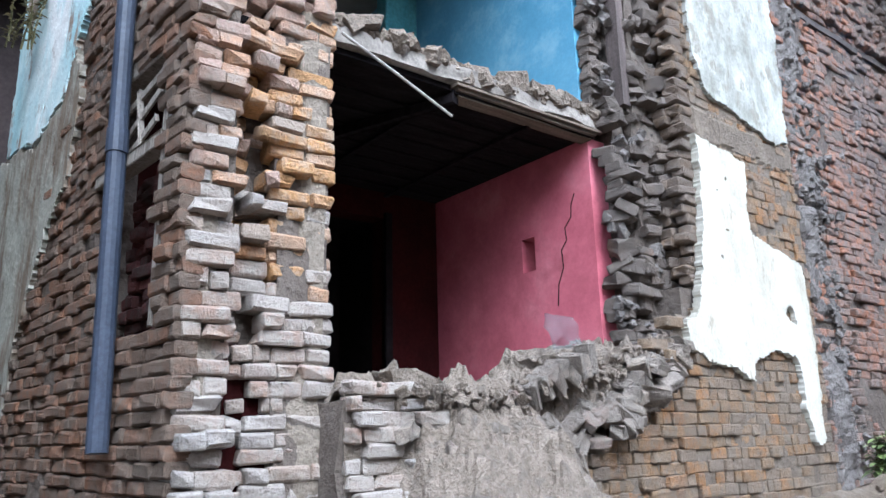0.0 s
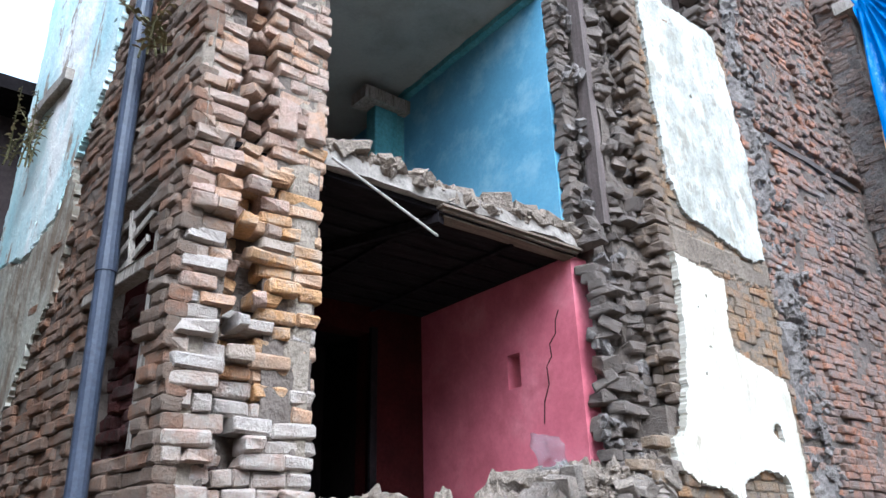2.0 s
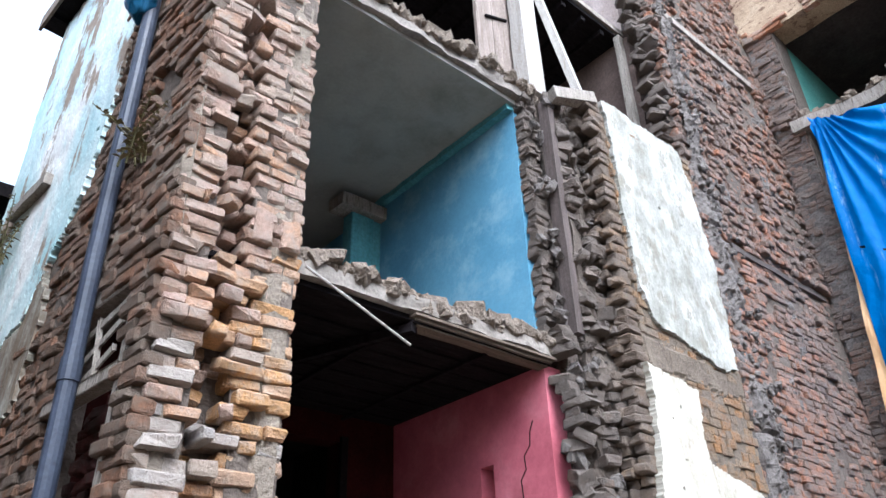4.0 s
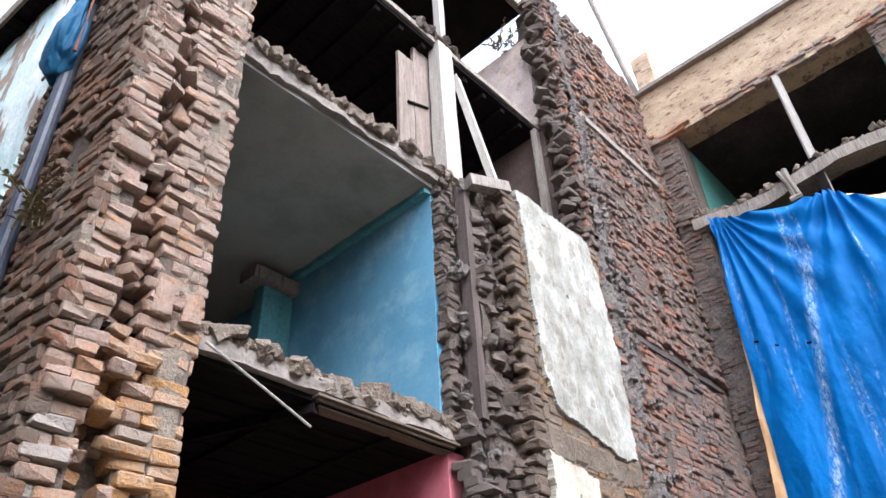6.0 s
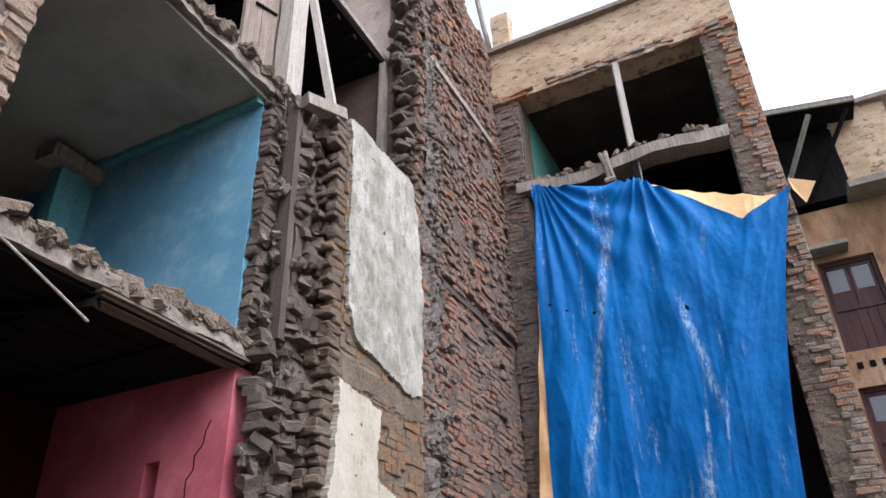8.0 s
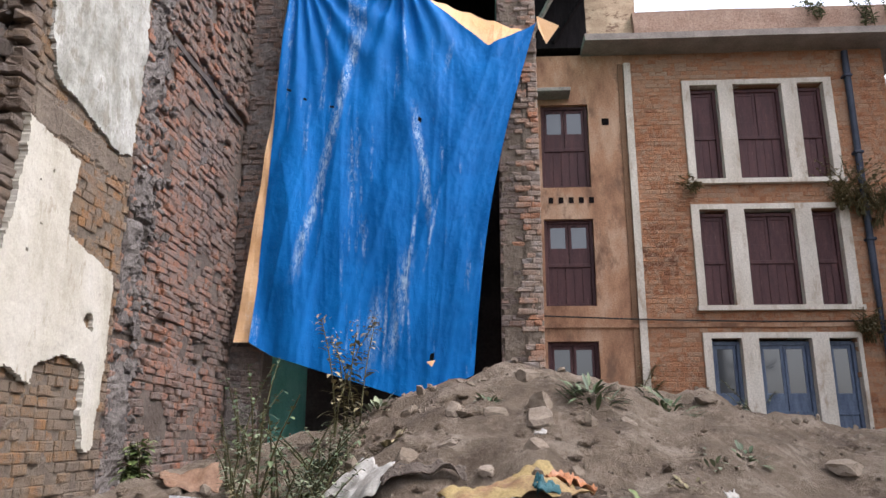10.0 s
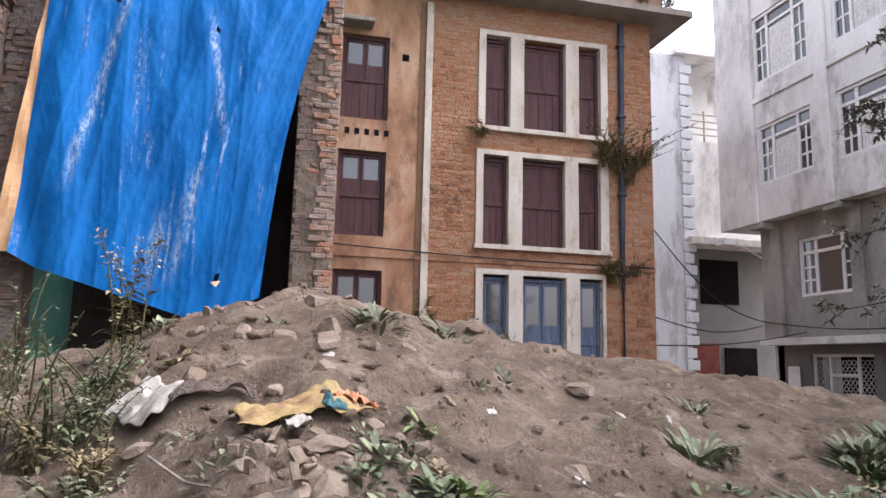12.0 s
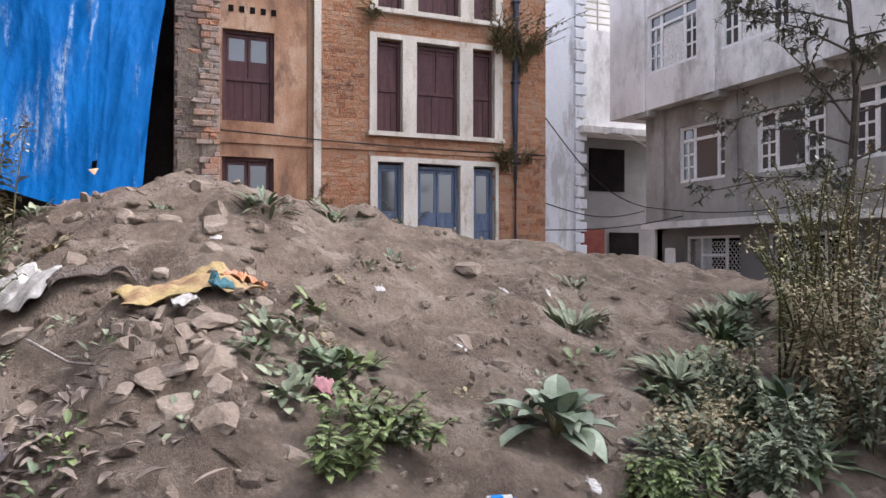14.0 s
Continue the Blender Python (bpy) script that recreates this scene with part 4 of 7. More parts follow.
# ---- the house with the blue tarpaulin ----
M_TEAL = surface("teal_distemper", [(0.3, (0.1, 0.36, 0.30)), (0.7, (0.2, 0.5, 0.43))], 2, 40, 0.85, 0.3, 0.006)
M_OCHREPL = surface("stained_ochre_plaster", [(0.25, (0.36, 0.25, 0.17)), (0.55, (0.55, 0.42, 0.29)), (0.8, (0.62, 0.51, 0.38))], 1.8, 40, 0.9, 0.6, 0.015, spots=(0.2, 0.13, 0.09), spot_scale=5, stretch=(1, 1, 2.5))
M_TPIER = brick_material("far_pier_brick", [(0.0, (0.28, 0.25, 0.23)), (0.35, (0.36, 0.27, 0.21)), (0.6, (0.42, 0.24, 0.16)), (0.85, (0.45, 0.2, 0.11)), (1.0, (0.3, 0.27, 0.25))], (0.38, 0.335, 0.30), (0.5, 0.7), 0.8)
M_DARKPIER = brick_material("dark_far_pier_brick", [(0.0, (0.13, 0.105, 0.095)), (0.4, (0.21, 0.16, 0.135)), (0.75, (0.27, 0.175, 0.135)), (1.0, (0.2, 0.16, 0.14))], (0.2, 0.165, 0.145), (0.44, 0.62), 0.8)
th = thing("wall_tarp_house", "gutted brick house front with open dark storeys and brick piers", "wall", "structure")
part("left_core", boxes((9.3, 9.7, 2.56, 3.1, 0, 10.3)), M_MUD, th)
part("right_core", boxes((9.3, 9.7, -0.98, -0.5, 0, 10.3)), M_MUD, th)
part("fascia", worn(boxes((9.22, 9.7, -1.03, 3.05, 10.12, 11.3)), 9, 0.03, 2), M_OCHREPL, th, "stained ochre plaster band")
part("coping", worn(boxes((9.12, 9.8, -1.1, 3.1, 11.3, 11.38)), 5, 0.015), M_CONC, th)
part("left_return", boxes((9.5, 11.8, 2.58, 2.62, 8.2, 10.12), (9.5, 11.8, 2.58, 2.62, 0, 4)), M_TEAL, th, "teal painted inner wall")
part("right_return", boxes((9.5, 11.8, -0.5, -0.46, 6.0, 10.12)), M_TEAL, th)
# back and sides of the open storeys, darkened in colour for shade
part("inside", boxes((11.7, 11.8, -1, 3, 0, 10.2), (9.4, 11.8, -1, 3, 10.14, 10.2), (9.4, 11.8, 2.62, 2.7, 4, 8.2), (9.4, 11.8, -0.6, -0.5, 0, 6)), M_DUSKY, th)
part("inner_floor", boxes((9.5, 11.8, -0.5, 2.6, 8.1, 8.2)), M_SHADEWOOD, th)
TL = courses((9.25, 3.02, 0), (0, -1, 0), (-1, 0, 0), 0.44, 0.5, 10.2, lambda c, z: R.random() > 0.03 and abs(z - 5.0) > 0.05, lambda c, z: 0.03 * noise.noise(Vector((c * 3, z * 2, 3))) + (R.uniform(-0.02, 0.1) if abs(z - 8.3) < 0.25 else 0), wobble=0.01, tilt=0.03)
TR = courses((9.25, -0.46, 0), (0, -1, 0), (-1, 0, 0), 0.54, 0.5, 10.2, lambda c, z: R.random() > 0.03, lambda c, z: (0.03 if c > 0.3 else -0.01) + 0.025 * noise.noise(Vector((c * 3, z * 2, 9))), wobble=0.008, tilt=0.02)
part("mortar", mud_skin((9.25, -0.46, 0), (0, -1, 0), (-1, 0, 0), 0.54, 0.5, 10.2, lambda c, z: (0.01 if c > 0.3 else -0.01) + 0.035 * clotted(c, z, 31), 0.04), M_FACEMUD, th)
part("mortar", mud_skin((9.25, 3.02, 0), (0, -1, 0), (-1, 0, 0), 0.44, 0.5, 10.2, lambda c, z: -0.012 + 0.05 * clotted(c, z, 33), 0.04), M_SMEAR, th)
TOPROW = courses((9.2, 3.0, 0), (0, -1, 0), (-1, 0, 0), 4.0, 10.14, 10.36, lambda c, z: R.random() > 0.25, None, wobble=0.02, tilt=0.06)
floorb = thing("broken_beam", "wavy broken floor edge and timber above the tarpaulin", "beam")
bm = bmesh.new()
box(bm, 9.15, 9.5, -0.5, 2.72, 8.12, 8.32)
worn(bm, 14, 0.05, 2.2)
for v in bm.verts:
    v.co.z += 0.10 * math.sin(v.co.y * 2.4 + 0.6) * (0.7 if v.co.y > 0 else 0.3) - 0.04
part("beam", bm, M_OLDWOOD, floorb)
part("earth", heap(90, lambda t: (9.28, -0.45 + 3.1 * t, 8.33 + 0.10 * math.sin((-0.45 + 3.1 * t) * 2.4 + 0.6) * 0.6), (0.1, 0.1, 0.04), 0.9, 21), M_RUBBLE, floorb, kind="stuff")
tpost = thing("white_post", "thin white timber post in the open top storey", "post")
part("post", beam(bmesh.new(), (9.22, 0.86, 7.6), (9.25, 0.87, 10.14), 0.09, 0.09), M_PALEWOOD, tpost)
part("dark_end", beam(bmesh.new(), (9.17, 0.87, 7.62), (9.19, 0.87, 8.4), 0.11, 0.06), M_SHADEWOOD, tpost)
cloth2 = thing("knotted_cloth", "grey knotted cloth strip hanging from the beam", "cloth")
bm = bmesh.new()
tube(bm, [(9.12, 1.26, 8.38), (9.08, 1.24, 8.15), (9.1, 1.2, 7.9)], 0.045, 7, 0.8), tube(bm, [(9.12, 1.34, 8.38), (9.08, 1.27, 8.12), (9.09, 1.26, 7.86)], 0.035, 7, 0.9), tube(bm, [(9.1, 1.16, 7.85), (9.09, 1.32, 7.84)], 0.05, 7)
part("strip", bm, M_CONC, cloth2)
stub = thing("brick_stub", "short cream brick stub on the roof corner", "chimney")
part("stub", worn(boxes((9.3, 9.55, 2.62, 2.95, 11.38, 12.35)), 3, 0.03), M_OCHREPL, stub)
pole = thing("roof_pole", "long thin grey pole rising over the roof", "pole")
part("pole", tube(bmesh.new(), [(9.6, 3.05, 11.3), (9.55, 3.2, 12.6), (9.4, 3.6, 16.5)], 0.05, 8), M_CONC, pole)


def tarp_material(name, stops, scuff, creases=()):
    m, n, l, p = nodes_of(name)
    big = noise_node(n, l, 1.2, 4, 0.6)
    col = ramp(n, l, big, stops)
    streak = noise_node(n, l, 1.6, 5, 0.7, stretch=(0.2, 1.6, 0.13))
    fine = noise_node(n, l, 16, 8, 0.85, stretch=(1, 1.3, 0.6))
    mm = n.new("ShaderNodeMath")
    mm.operation = "MULTIPLY"
    l.new(ramp(n, l, streak, [(0.55, (0, 0, 0)), (0.64, (1, 1, 1))]), mm.inputs[0])
    l.new(ramp(n, l, fine, [(0.48, (0, 0, 0)), (0.62, (1, 1, 1))]), mm.inputs[1])
    col = mix(n, l, mm.outputs[0], col, scuff)
    # worn creases: pale broken lines across the sheet
    xyz = n.new("ShaderNodeSeparateXYZ")
    l.new(n.new("ShaderNodeNewGeometry").outputs["Position"], xyz.inputs[0])
    frag = ramp(n, l, noise_node(n, l, 17, 9, 0.85, stretch=(1, 1.4, 0.5)), [(0.45, (0, 0, 0)), (0.6, (1, 1, 1))])
    wob = n.new("ShaderNodeMath")
    wob.operation, wob.inputs[1].default_value = "MULTIPLY_ADD", 0.12
    l.new(noise_node(n, l, 1.9, 5, 0.7), wob.inputs[0])
    wy = n.new("ShaderNodeMath")
    wy.operation, wy.inputs[1].default_value = "SUBTRACT", 0.06
    l.new(xyz.outputs[1], wy.inputs[0])
    l.new(wy.outputs[0], wob.inputs[2])
    wavy = wob.outputs[0]
    for y0, z0, y1, z1, wide in creases:
        def calc(op, a, b):
            k = n.new("ShaderNodeMath")
            k.operation = op
            for s, v in zip(k.inputs, (a, b)):
                if isinstance(v, (int, float)):
                    s.default_value = v
                else:
                    l.new(v, s)
            return k.outputs[0]
        slope = (y1 - y0) / (z1 - z0)
        off = calc("ABSOLUTE", calc("SUBTRACT", calc("SUBTRACT", wavy, y0), calc("MULTIPLY", calc("SUBTRACT", xyz.outputs[2], z0), slope)), 0)
        near = calc("SUBTRACT", 1.0, calc("MINIMUM", calc("DIVIDE", off, wide), 1.0))
        span = calc("MINIMUM", 1.0, calc("MULTIPLY", 2.0, calc("MAXIMUM", 0.0, calc("MINIMUM", calc("SUBTRACT", xyz.outputs[2], min(z0, z1)), calc("SUBTRACT", max(z0, z1), xyz.outputs[2])))))
        col = mix(n, l, calc("MULTIPLY", calc("MULTIPLY", near, span), frag), col, scuff)
    l.new(col, p.inputs["Base Color"])
    p.inputs["Roughness"].default_value = 0.55
    p.inputs["Specular IOR Level"].default_value = 0.12
    bump(n, l, p, noise_node(n, l, 4.5, 10, 0.7, stretch=(1, 1.2, 0.75)), 0.5, 0.05)
    return m


M_TARP = tarp_material("blue_tarpaulin", [(0.3, (0.002, 0.105, 0.34)), (0.7, (0.004, 0.16, 0.49))], (0.45, 0.6, 0.72), ((1.38, 7.09, 2.17, 3.32, 0.09), (0.66, 5.86, 0.39, 3.96, 0.07), (0.67, 3.85, 0.83, 2.86, 0.13), (1.05, 3.34, 1.18, 2.20, 0.11), (0.81, 3.1, 0.91, 2.26, 0.09), (0.12, 6.76, 0.26, 6.16, 0.05), (0.85, 7.40, 0.72, 6.21, 0.02), (0.55, 4.7, 0.8, 2.5, 0.03), (0.95, 3.6, 0.98, 2.2, 0.025), (0.7, 3.3, 0.66, 2.4, 0.02), (1.3, 3.0, 1.32, 2.25, 0.025), (0.3, 4.6, 0.5, 3.4, 0.02)))
M_ORANGE = tarp_material("orange_tarpaulin_back", [(0.3, (0.7, 0.4, 0.18)), (0.7, (0.8, 0.55, 0.33))], (0.82, 0.66, 0.48))
tarp = thing("tarpaulin", "large worn blue tarpaulin with orange back hung over the open front", "tarpaulin")


def tarp_edges(s):
    """Top and bottom of the sheet at s, 0 at its far left and 1 at its right."""
    ty, tz = (2.42 - 1.55 * s / 0.45, 8.13 - 0.42 * (s / 0.45) - 0.10 * math.sin(math.pi * s / 0.45)) if s < 0.45 else (0.87 - 1.86 * (s - 0.45) / 0.55, 7.71 - 1.08 * min(1, (s - 0.45) / 0.36) + 0.30 * max(0, (s - 0.81) / 0.19))
    by = 2.66 - 2.78 * s
    bz = 2.62 - 0.16 * min(1, s / 0.1) - 0.56 * max(0, min(1, (s - 0.1) / 0.66)) + 0.32 * max(0, (s - 0.76) / 0.24)
    return ty, tz, by, bz


NS, NT = 150, 170
vs, fs = [], []
for j in range(NT + 1):
    t = j / NT
    for i in range(NS + 1):
        s = i / NS
        ty, tz, by, bz = tarp_edges(s)
        bow = -0.16 * math.sin(math.pi * t) * max(0, (s - 0.7) / 0.3)
        y, z = ty + (by - ty) * t - bow, tz + (bz - tz) * t
        fan = math.atan2(s - 0.02, t + 0.03)
        f1 = 0.055 * math.sin(fan * 26 + 2 * noise.noise(Vector((s * 3, t * 2, 0)))) * math.exp(-2.4 * t) * math.exp(-2.2 * s)
        fan2 = math.atan2(s - 0.45, t + 0.05)
        f2 = 0.06 * math.sin(fan2 * 15 + 1) * math.exp(-2.6 * t) * math.exp(-6 * abs(s - 0.45))
        f3 = 0.055 * noise.noise(Vector((s * 7 + 2.5 * t, t * 1.8, 3))) + 0.02 * noise.noise(Vector((s * 18 + 3 * t, t * 6, 8))) + 0.02 * noise.noise(Vector((s * 5 + t * 4, t * 6 - s * 3, 4))) + 0.006 * noise.noise(Vector((s * 50, t * 40, 1)))
        f3 -= 0.022 * (1 - abs(noise.noise(Vector((s * 6 + 1.6 * t, t * 0.9, 12))))) ** 9 + 0.012 * (1 - abs(noise.noise(Vector((s * 13 - 2 * t, t * 1.6, 15))))) ** 8
        f5 = 0.05 * math.sin(s * 30 - 7 * t + 2.5 * noise.noise(Vector((s * 3, t * 2, 9)))) * max(0, 1 - s / 0.5) * (0.3 + 0.7 * min(1, 2 * t))
        f4 = 0.012 * math.sin(s * 21 + 4 * t + 3 * noise.noise(Vector((s * 2, t * 1.5, 5)))) * (0.25 + 0.5 * t) * (0.4 + 0.6 * abs(noise.noise(Vector((s * 4, 1, t)))))
        vs.append((9.02 + f1 + f2 + f3 + f5 + f4 * 0.6 - 0.1 * math.sin(math.pi * t) * s, y, z))
HOLES = ((0.795, 0.895, 0.010, 0.009), (0.80, 0.907, 0.006, 0.006), (0.235, 0.375, 0.010, 0.003), (0.12, 0.375, 0.006, 0.003), (0.05, 0.37, 0.008, 0.003), (0.6, 0.33, 0.010, 0.004), (0.62, 0.80, 0.003, 0.008))
for j in range(NT):
    for i in range(NS):
        s, t = (i + 0.5) / NS, (j + 0.5) / NT
        if not any(abs(s - a) < c and abs(t - b) < d for a, b, c, d in HOLES):
            q = j * (NS + 1) + i
            fs.append((q, q + 1, q + NS + 2, q + NS + 1))
ob = part("sheet", (vs, [], fs), M_TARP, tarp)
for f in ob.data.polygons:
    f.use_smooth = True
bm = bmesh.new()
hs = tarp_edges(0.79)
hy, hz = hs[0] + (hs[2] - hs[0]) * 0.905, hs[1] + (hs[3] - hs[1]) * 0.905
fv = [bm.verts.new(q) for q in ((8.84, hy + 0.05, hz - 0.03), (8.84, hy - 0.06, hz - 0.01), (8.80, hy - 0.02, hz - 0.09), (8.82, hy - 0.02, hz - 0.03))]
for q in ((0, 2, 3), (3, 2, 1), (0, 3, 1)):
    bm.faces.new([fv[k] for k in q])
part("torn_flap", bm, M_ORANGE, tarp, "orange flap torn from the sheet")
# orange back: the folded corner and the turned left edge
bm = bmesh.new()
g = []
for k in range(15):
    s = 0.50 + 0.46 * k / 14
    ty, tz, _, _ = tarp_edges(s)
    hz = 7.60 - 0.72 * (k / 14) ** 0.8 + 0.02 * math.sin(k * 2)
    g.append((bm.verts.new((9.06 + 0.02 * math.sin(k), ty, tz - 0.03)), bm.verts.new((9.16, ty - 0.02, max(hz, tz) + 0.015))))
for a, b in zip(g, g[1:]):
    bm.faces.new((a[0], b[0], b[1], a[1]))
part("folded_corner", bm, M_ORANGE, tarp, "orange reverse side folded over")
bm = bmesh.new()
g = []
for k in range(31):
    t = 0.3 + 0.7 * k / 30
    y = 2.42 + 0.24 * t
    w = 0.20 * (t - 0.3) / 0.7 + 0.012
    g.append([bm.verts.new((9.06 + 0.015 * math.sin(k * 0.9 + c * 2), y + w * c + 0.005 * math.sin(k * 0.7), 8.13 - 5.5 * t)) for c in (0, 0.5, 1)])
for a, b in zip(g, g[1:]):
    bm.faces.new((a[0], b[0], b[1], a[1])), bm.faces.new((a[1], b[1], b[2], a[2]))
part("turned_edge", bm, M_ORANGE, tarp, "orange reverse side along the edge")
bm = bmesh.new()
v = [bm.verts.new(p) for p in ((9.0, -1.02, 6.85), (9.0, -1.30, 6.88), (9.02, -1.12, 6.62), (9.02, -1.0, 7.05))]
bm.faces.new((v[3], v[1], v[2], v[0]))
part("loose_corner", bm, M_ORANGE, tarp)

# the crumpled blue sheet on the pipe: a small bundle above, a longer one hanging below
M_BLUERAG = tarp_material("dusty_blue_sheet", [(0.3, (0.006, 0.05, 0.12)), (0.7, (0.022, 0.13, 0.25))], (0.2, 0.34, 0.46))
for k, (z, wide, tall, off) in enumerate(((6.98, 0.17, 0.3, 0.0), (6.28, 0.2, 0.46, 0.06))):
    bm = bmesh.new()
    bmesh.ops.create_icosphere(bm, subdivisions=5, radius=1)
    for v in bm.verts:
        q = v.co.copy()
        fold = 0.85 + 0.3 * noise.noise(Vector((q.x * 2.2, q.y * 2.2, q.z * 0.8 + k * 5))) + 0.12 * noise.noise(Vector((q.x * 6, q.y * 6, q.z * 1.6 + k))) + 0.05 * noise.noise(q * 12)
        flare = 0.95 - 0.42 * q.z
        v.co = Vector((0.77 + q.x * 0.13 * fold * flare, 4.0 + off + q.y * wide * fold * flare - 0.05 * q.z, z + q.z * tall * (0.9 + 0.2 * noise.noise(q * 2 + Vector((0, 0, k))))))
    ob = part("fold", bm, M_BLUERAG, rag)
    for f in ob.data.polygons:
        f.use_smooth = True
part("cord", tube(bmesh.new(), [(0.8, 3.86, 5.95), (0.79, 3.84, 6.6), (0.8, 3.87, 7.3)], 0.014, 6), surface("rusty_cord", [(0.3, (0.16, 0.06, 0.04)), (0.7, (0.28, 0.12, 0.08))], 6), rag)

# ---- the brown brick house ----
BX = 12.0
M_BROWN = brick_material("brown_house_brick", [(0.0, (0.19, 0.09, 0.055)), (0.3, (0.37, 0.165, 0.085)), (0.65, (0.46, 0.24, 0.135)), (1.0, (0.43, 0.32, 0.23))], (0.35, 0.235, 0.16), (0.47, 0.62), 0.6)
M_RENDER = surface("tan_earth_render", [(0.34, (0.22, 0.115, 0.07)), (0.5, (0.4, 0.225, 0.135)), (0.64, (0.5, 0.34, 0.235))], 1.6, 40, 0.92, 0.5, 0.015, spots=(0.17, 0.1, 0.066), spot_scale=2.6, spot_at=(0.53, 0.66), stretch=(1, 1, 0.5))
M_CREAM = surface("cream_painted_trim", [(0.3, (0.5, 0.45, 0.375)), (0.7, (0.69, 0.64, 0.56))], 3, 40, 0.85, 0.3, 0.005, spots=(0.34, 0.27, 0.2), spot_scale=5, spot_at=(0.54, 0.7), stretch=(1, 1, 0.4))
M_MAROON = surface("dark_maroon_joinery", [(0.3, (0.05, 0.022, 0.025)), (0.7, (0.10, 0.045, 0.045))], 3, 40, 0.6, 0.3, 0.005, stretch=(4, 4, 0.6), spots=(0.17, 0.10, 0.09), spot_scale=7, spot_at=(0.6, 0.75))
M_BLUEJOIN = surface("faded_blue_joinery", [(0.3, (0.06, 0.08, 0.13)), (0.7, (0.13, 0.17, 0.24))], 3, 40, 0.6, 0.3, 0.005, stretch=(4, 4, 0.6))
M_TIN = surface("grey_roof_edge", [(0.3, (0.2, 0.17, 0.15)), (0.7, (0.32, 0.28, 0.25))], 3, 40, 0.8, 0.4, 0.01)
m, n, l, p = nodes_of("window_glass")
p.inputs["Base Color"].default_value, p.inputs["Roughness"].default_value = (0.05, 0.055, 0.06, 1), 0.06
p.inputs["Specular IOR Level"].default_value = 0.9
M_GLASS = m
house = thing("brown_house", "old three storey brown brick house with cream window surrounds", "house")
OPEN = [(-1.25, -2.07, 5.62, 7.15), (-1.25, -2.07, 3.58, 5.06), (-1.25, -2.07, 1.4, 3.0)]
for a, b, lo, hi in ((-3.70, -6.22, 5.70, 7.44), (-3.68, -6.22, 3.56, 5.18), (-3.70, -6.14, 0.9, 3.04)):
    OPEN.append((a, b, lo, hi))


def wall_with_holes(x0, x1, ya, yb, z0, z1, holes):
    """A wall in the plane x, from ya down to yb, with its openings cut through."""
    bm = bmesh.new()
    ys = sorted({ya, yb, *(h[0] for h in holes), *(h[1] for h in holes)}, reverse=True)
    for a, b in zip(ys, ys[1:]):
        if a > ya or b < yb:
            continue
        z = z0
        for h in sorted((h for h in holes if h[0] >= a and h[1] <= b), key=lambda h: h[2]):
            if h[2] > z:
                box(bm, x0, x1, b, a, z, h[2])
            z = max(z, h[3])
        if z1 > z:
            box(bm, x0, x1, b, a, z, z1)
    bmesh.ops.remove_doubles(bm, verts=bm.verts[:], dist=0.001)
    return bm


part("left_wall", wall_with_holes(BX, BX + 0.35, -0.6, -2.72, 0, 8.1, OPEN[:3]), M_RENDER, house, "tan rendered wall")
part("wall", wall_with_holes(BX, BX + 0.35, -2.72, -7.15, 0, 8.1, OPEN[3:]), surface("brown_brick_joint", [(0.3, (0.30, 0.16, 0.095)), (0.7, (0.42, 0.25, 0.155))], 1.5, 40, 0.95, 0.4, 0.01), house)
part("end_wall", boxes((BX + 0.35, BX + 6, -7.15, -6.8, 0, 8.1)), M_RENDER, house)
# near-black sheet stands for the unlit rooms behind the windows
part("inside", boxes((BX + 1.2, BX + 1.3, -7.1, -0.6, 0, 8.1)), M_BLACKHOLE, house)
part("pilaster", worn(boxes((BX - 0.06, BX + 0.1, -2.84, -2.72, 1.0, 7.9)), 4, 0.008), M_CREAM, house, "cream corner strip")
part("recess", boxes((BX - 0.02, BX + 0.05, -2.72, -2.62, 1.0, 7.9)), surface("dark_joint", [(0.3, (0.16, 0.09, 0.05)), (0.7, (0.22, 0.13, 0.08))], 3), house)
part("eave", worn(boxes((BX - 0.55, BX + 6, -7.75, -2.0, 8.08, 8.2)), 5, 0.015), M_TIN, house, "grey concrete eave")
part("parapet", worn(boxes((BX - 0.25, BX + 0.1, -7.3, -2.9, 8.2, 8.78)), 7, 0.02), surface("faded_red_parapet", [(0.3, (0.3, 0.19, 0.14)), (0.7, (0.42, 0.3, 0.23))], 3, 30, 0.95, 0.7, 0.02), house)
part("chimney_block", worn(boxes((BX - 0.1, BX + 0.8, -2.98, -2.1, 8.2, 9.85)), 5, 0.03), M_OCHREPL, house)
part("chimney_cap", boxes((BX - 0.2, BX + 0.9, -3.1, -2.0, 9.85, 9.95), bevel=0.01), M_TIN, house)
part("attic", boxes((BX - 0.1, BX + 2, -2.1, -0.4, 8.2, 9.55)), M_SHADEWOOD, house, "dark timber attic")
bm = bmesh.new()
v = [bm.verts.new(q) for q in ((BX - 0.7, -0.4, 9.9), (BX - 0.7, -2.5, 9.55), (BX + 2, -2.5, 9.75), (BX + 2, -0.4, 10.1), (BX - 0.7, -0.4, 9.97), (BX - 0.7, -2.5, 9.62), (BX + 2, -2.5, 9.82), (BX + 2, -0.4, 10.17))]
for q in ((0, 1, 2, 3), (7, 6, 5, 4), (0, 4, 5, 1), (1, 5, 6, 2), (2, 6, 7, 3), (3, 7, 4, 0)):
    bm.faces.new([v[k] for k in q])
part("attic_roof", bm, M_SHADEWOOD, house, "dark overhanging roof")
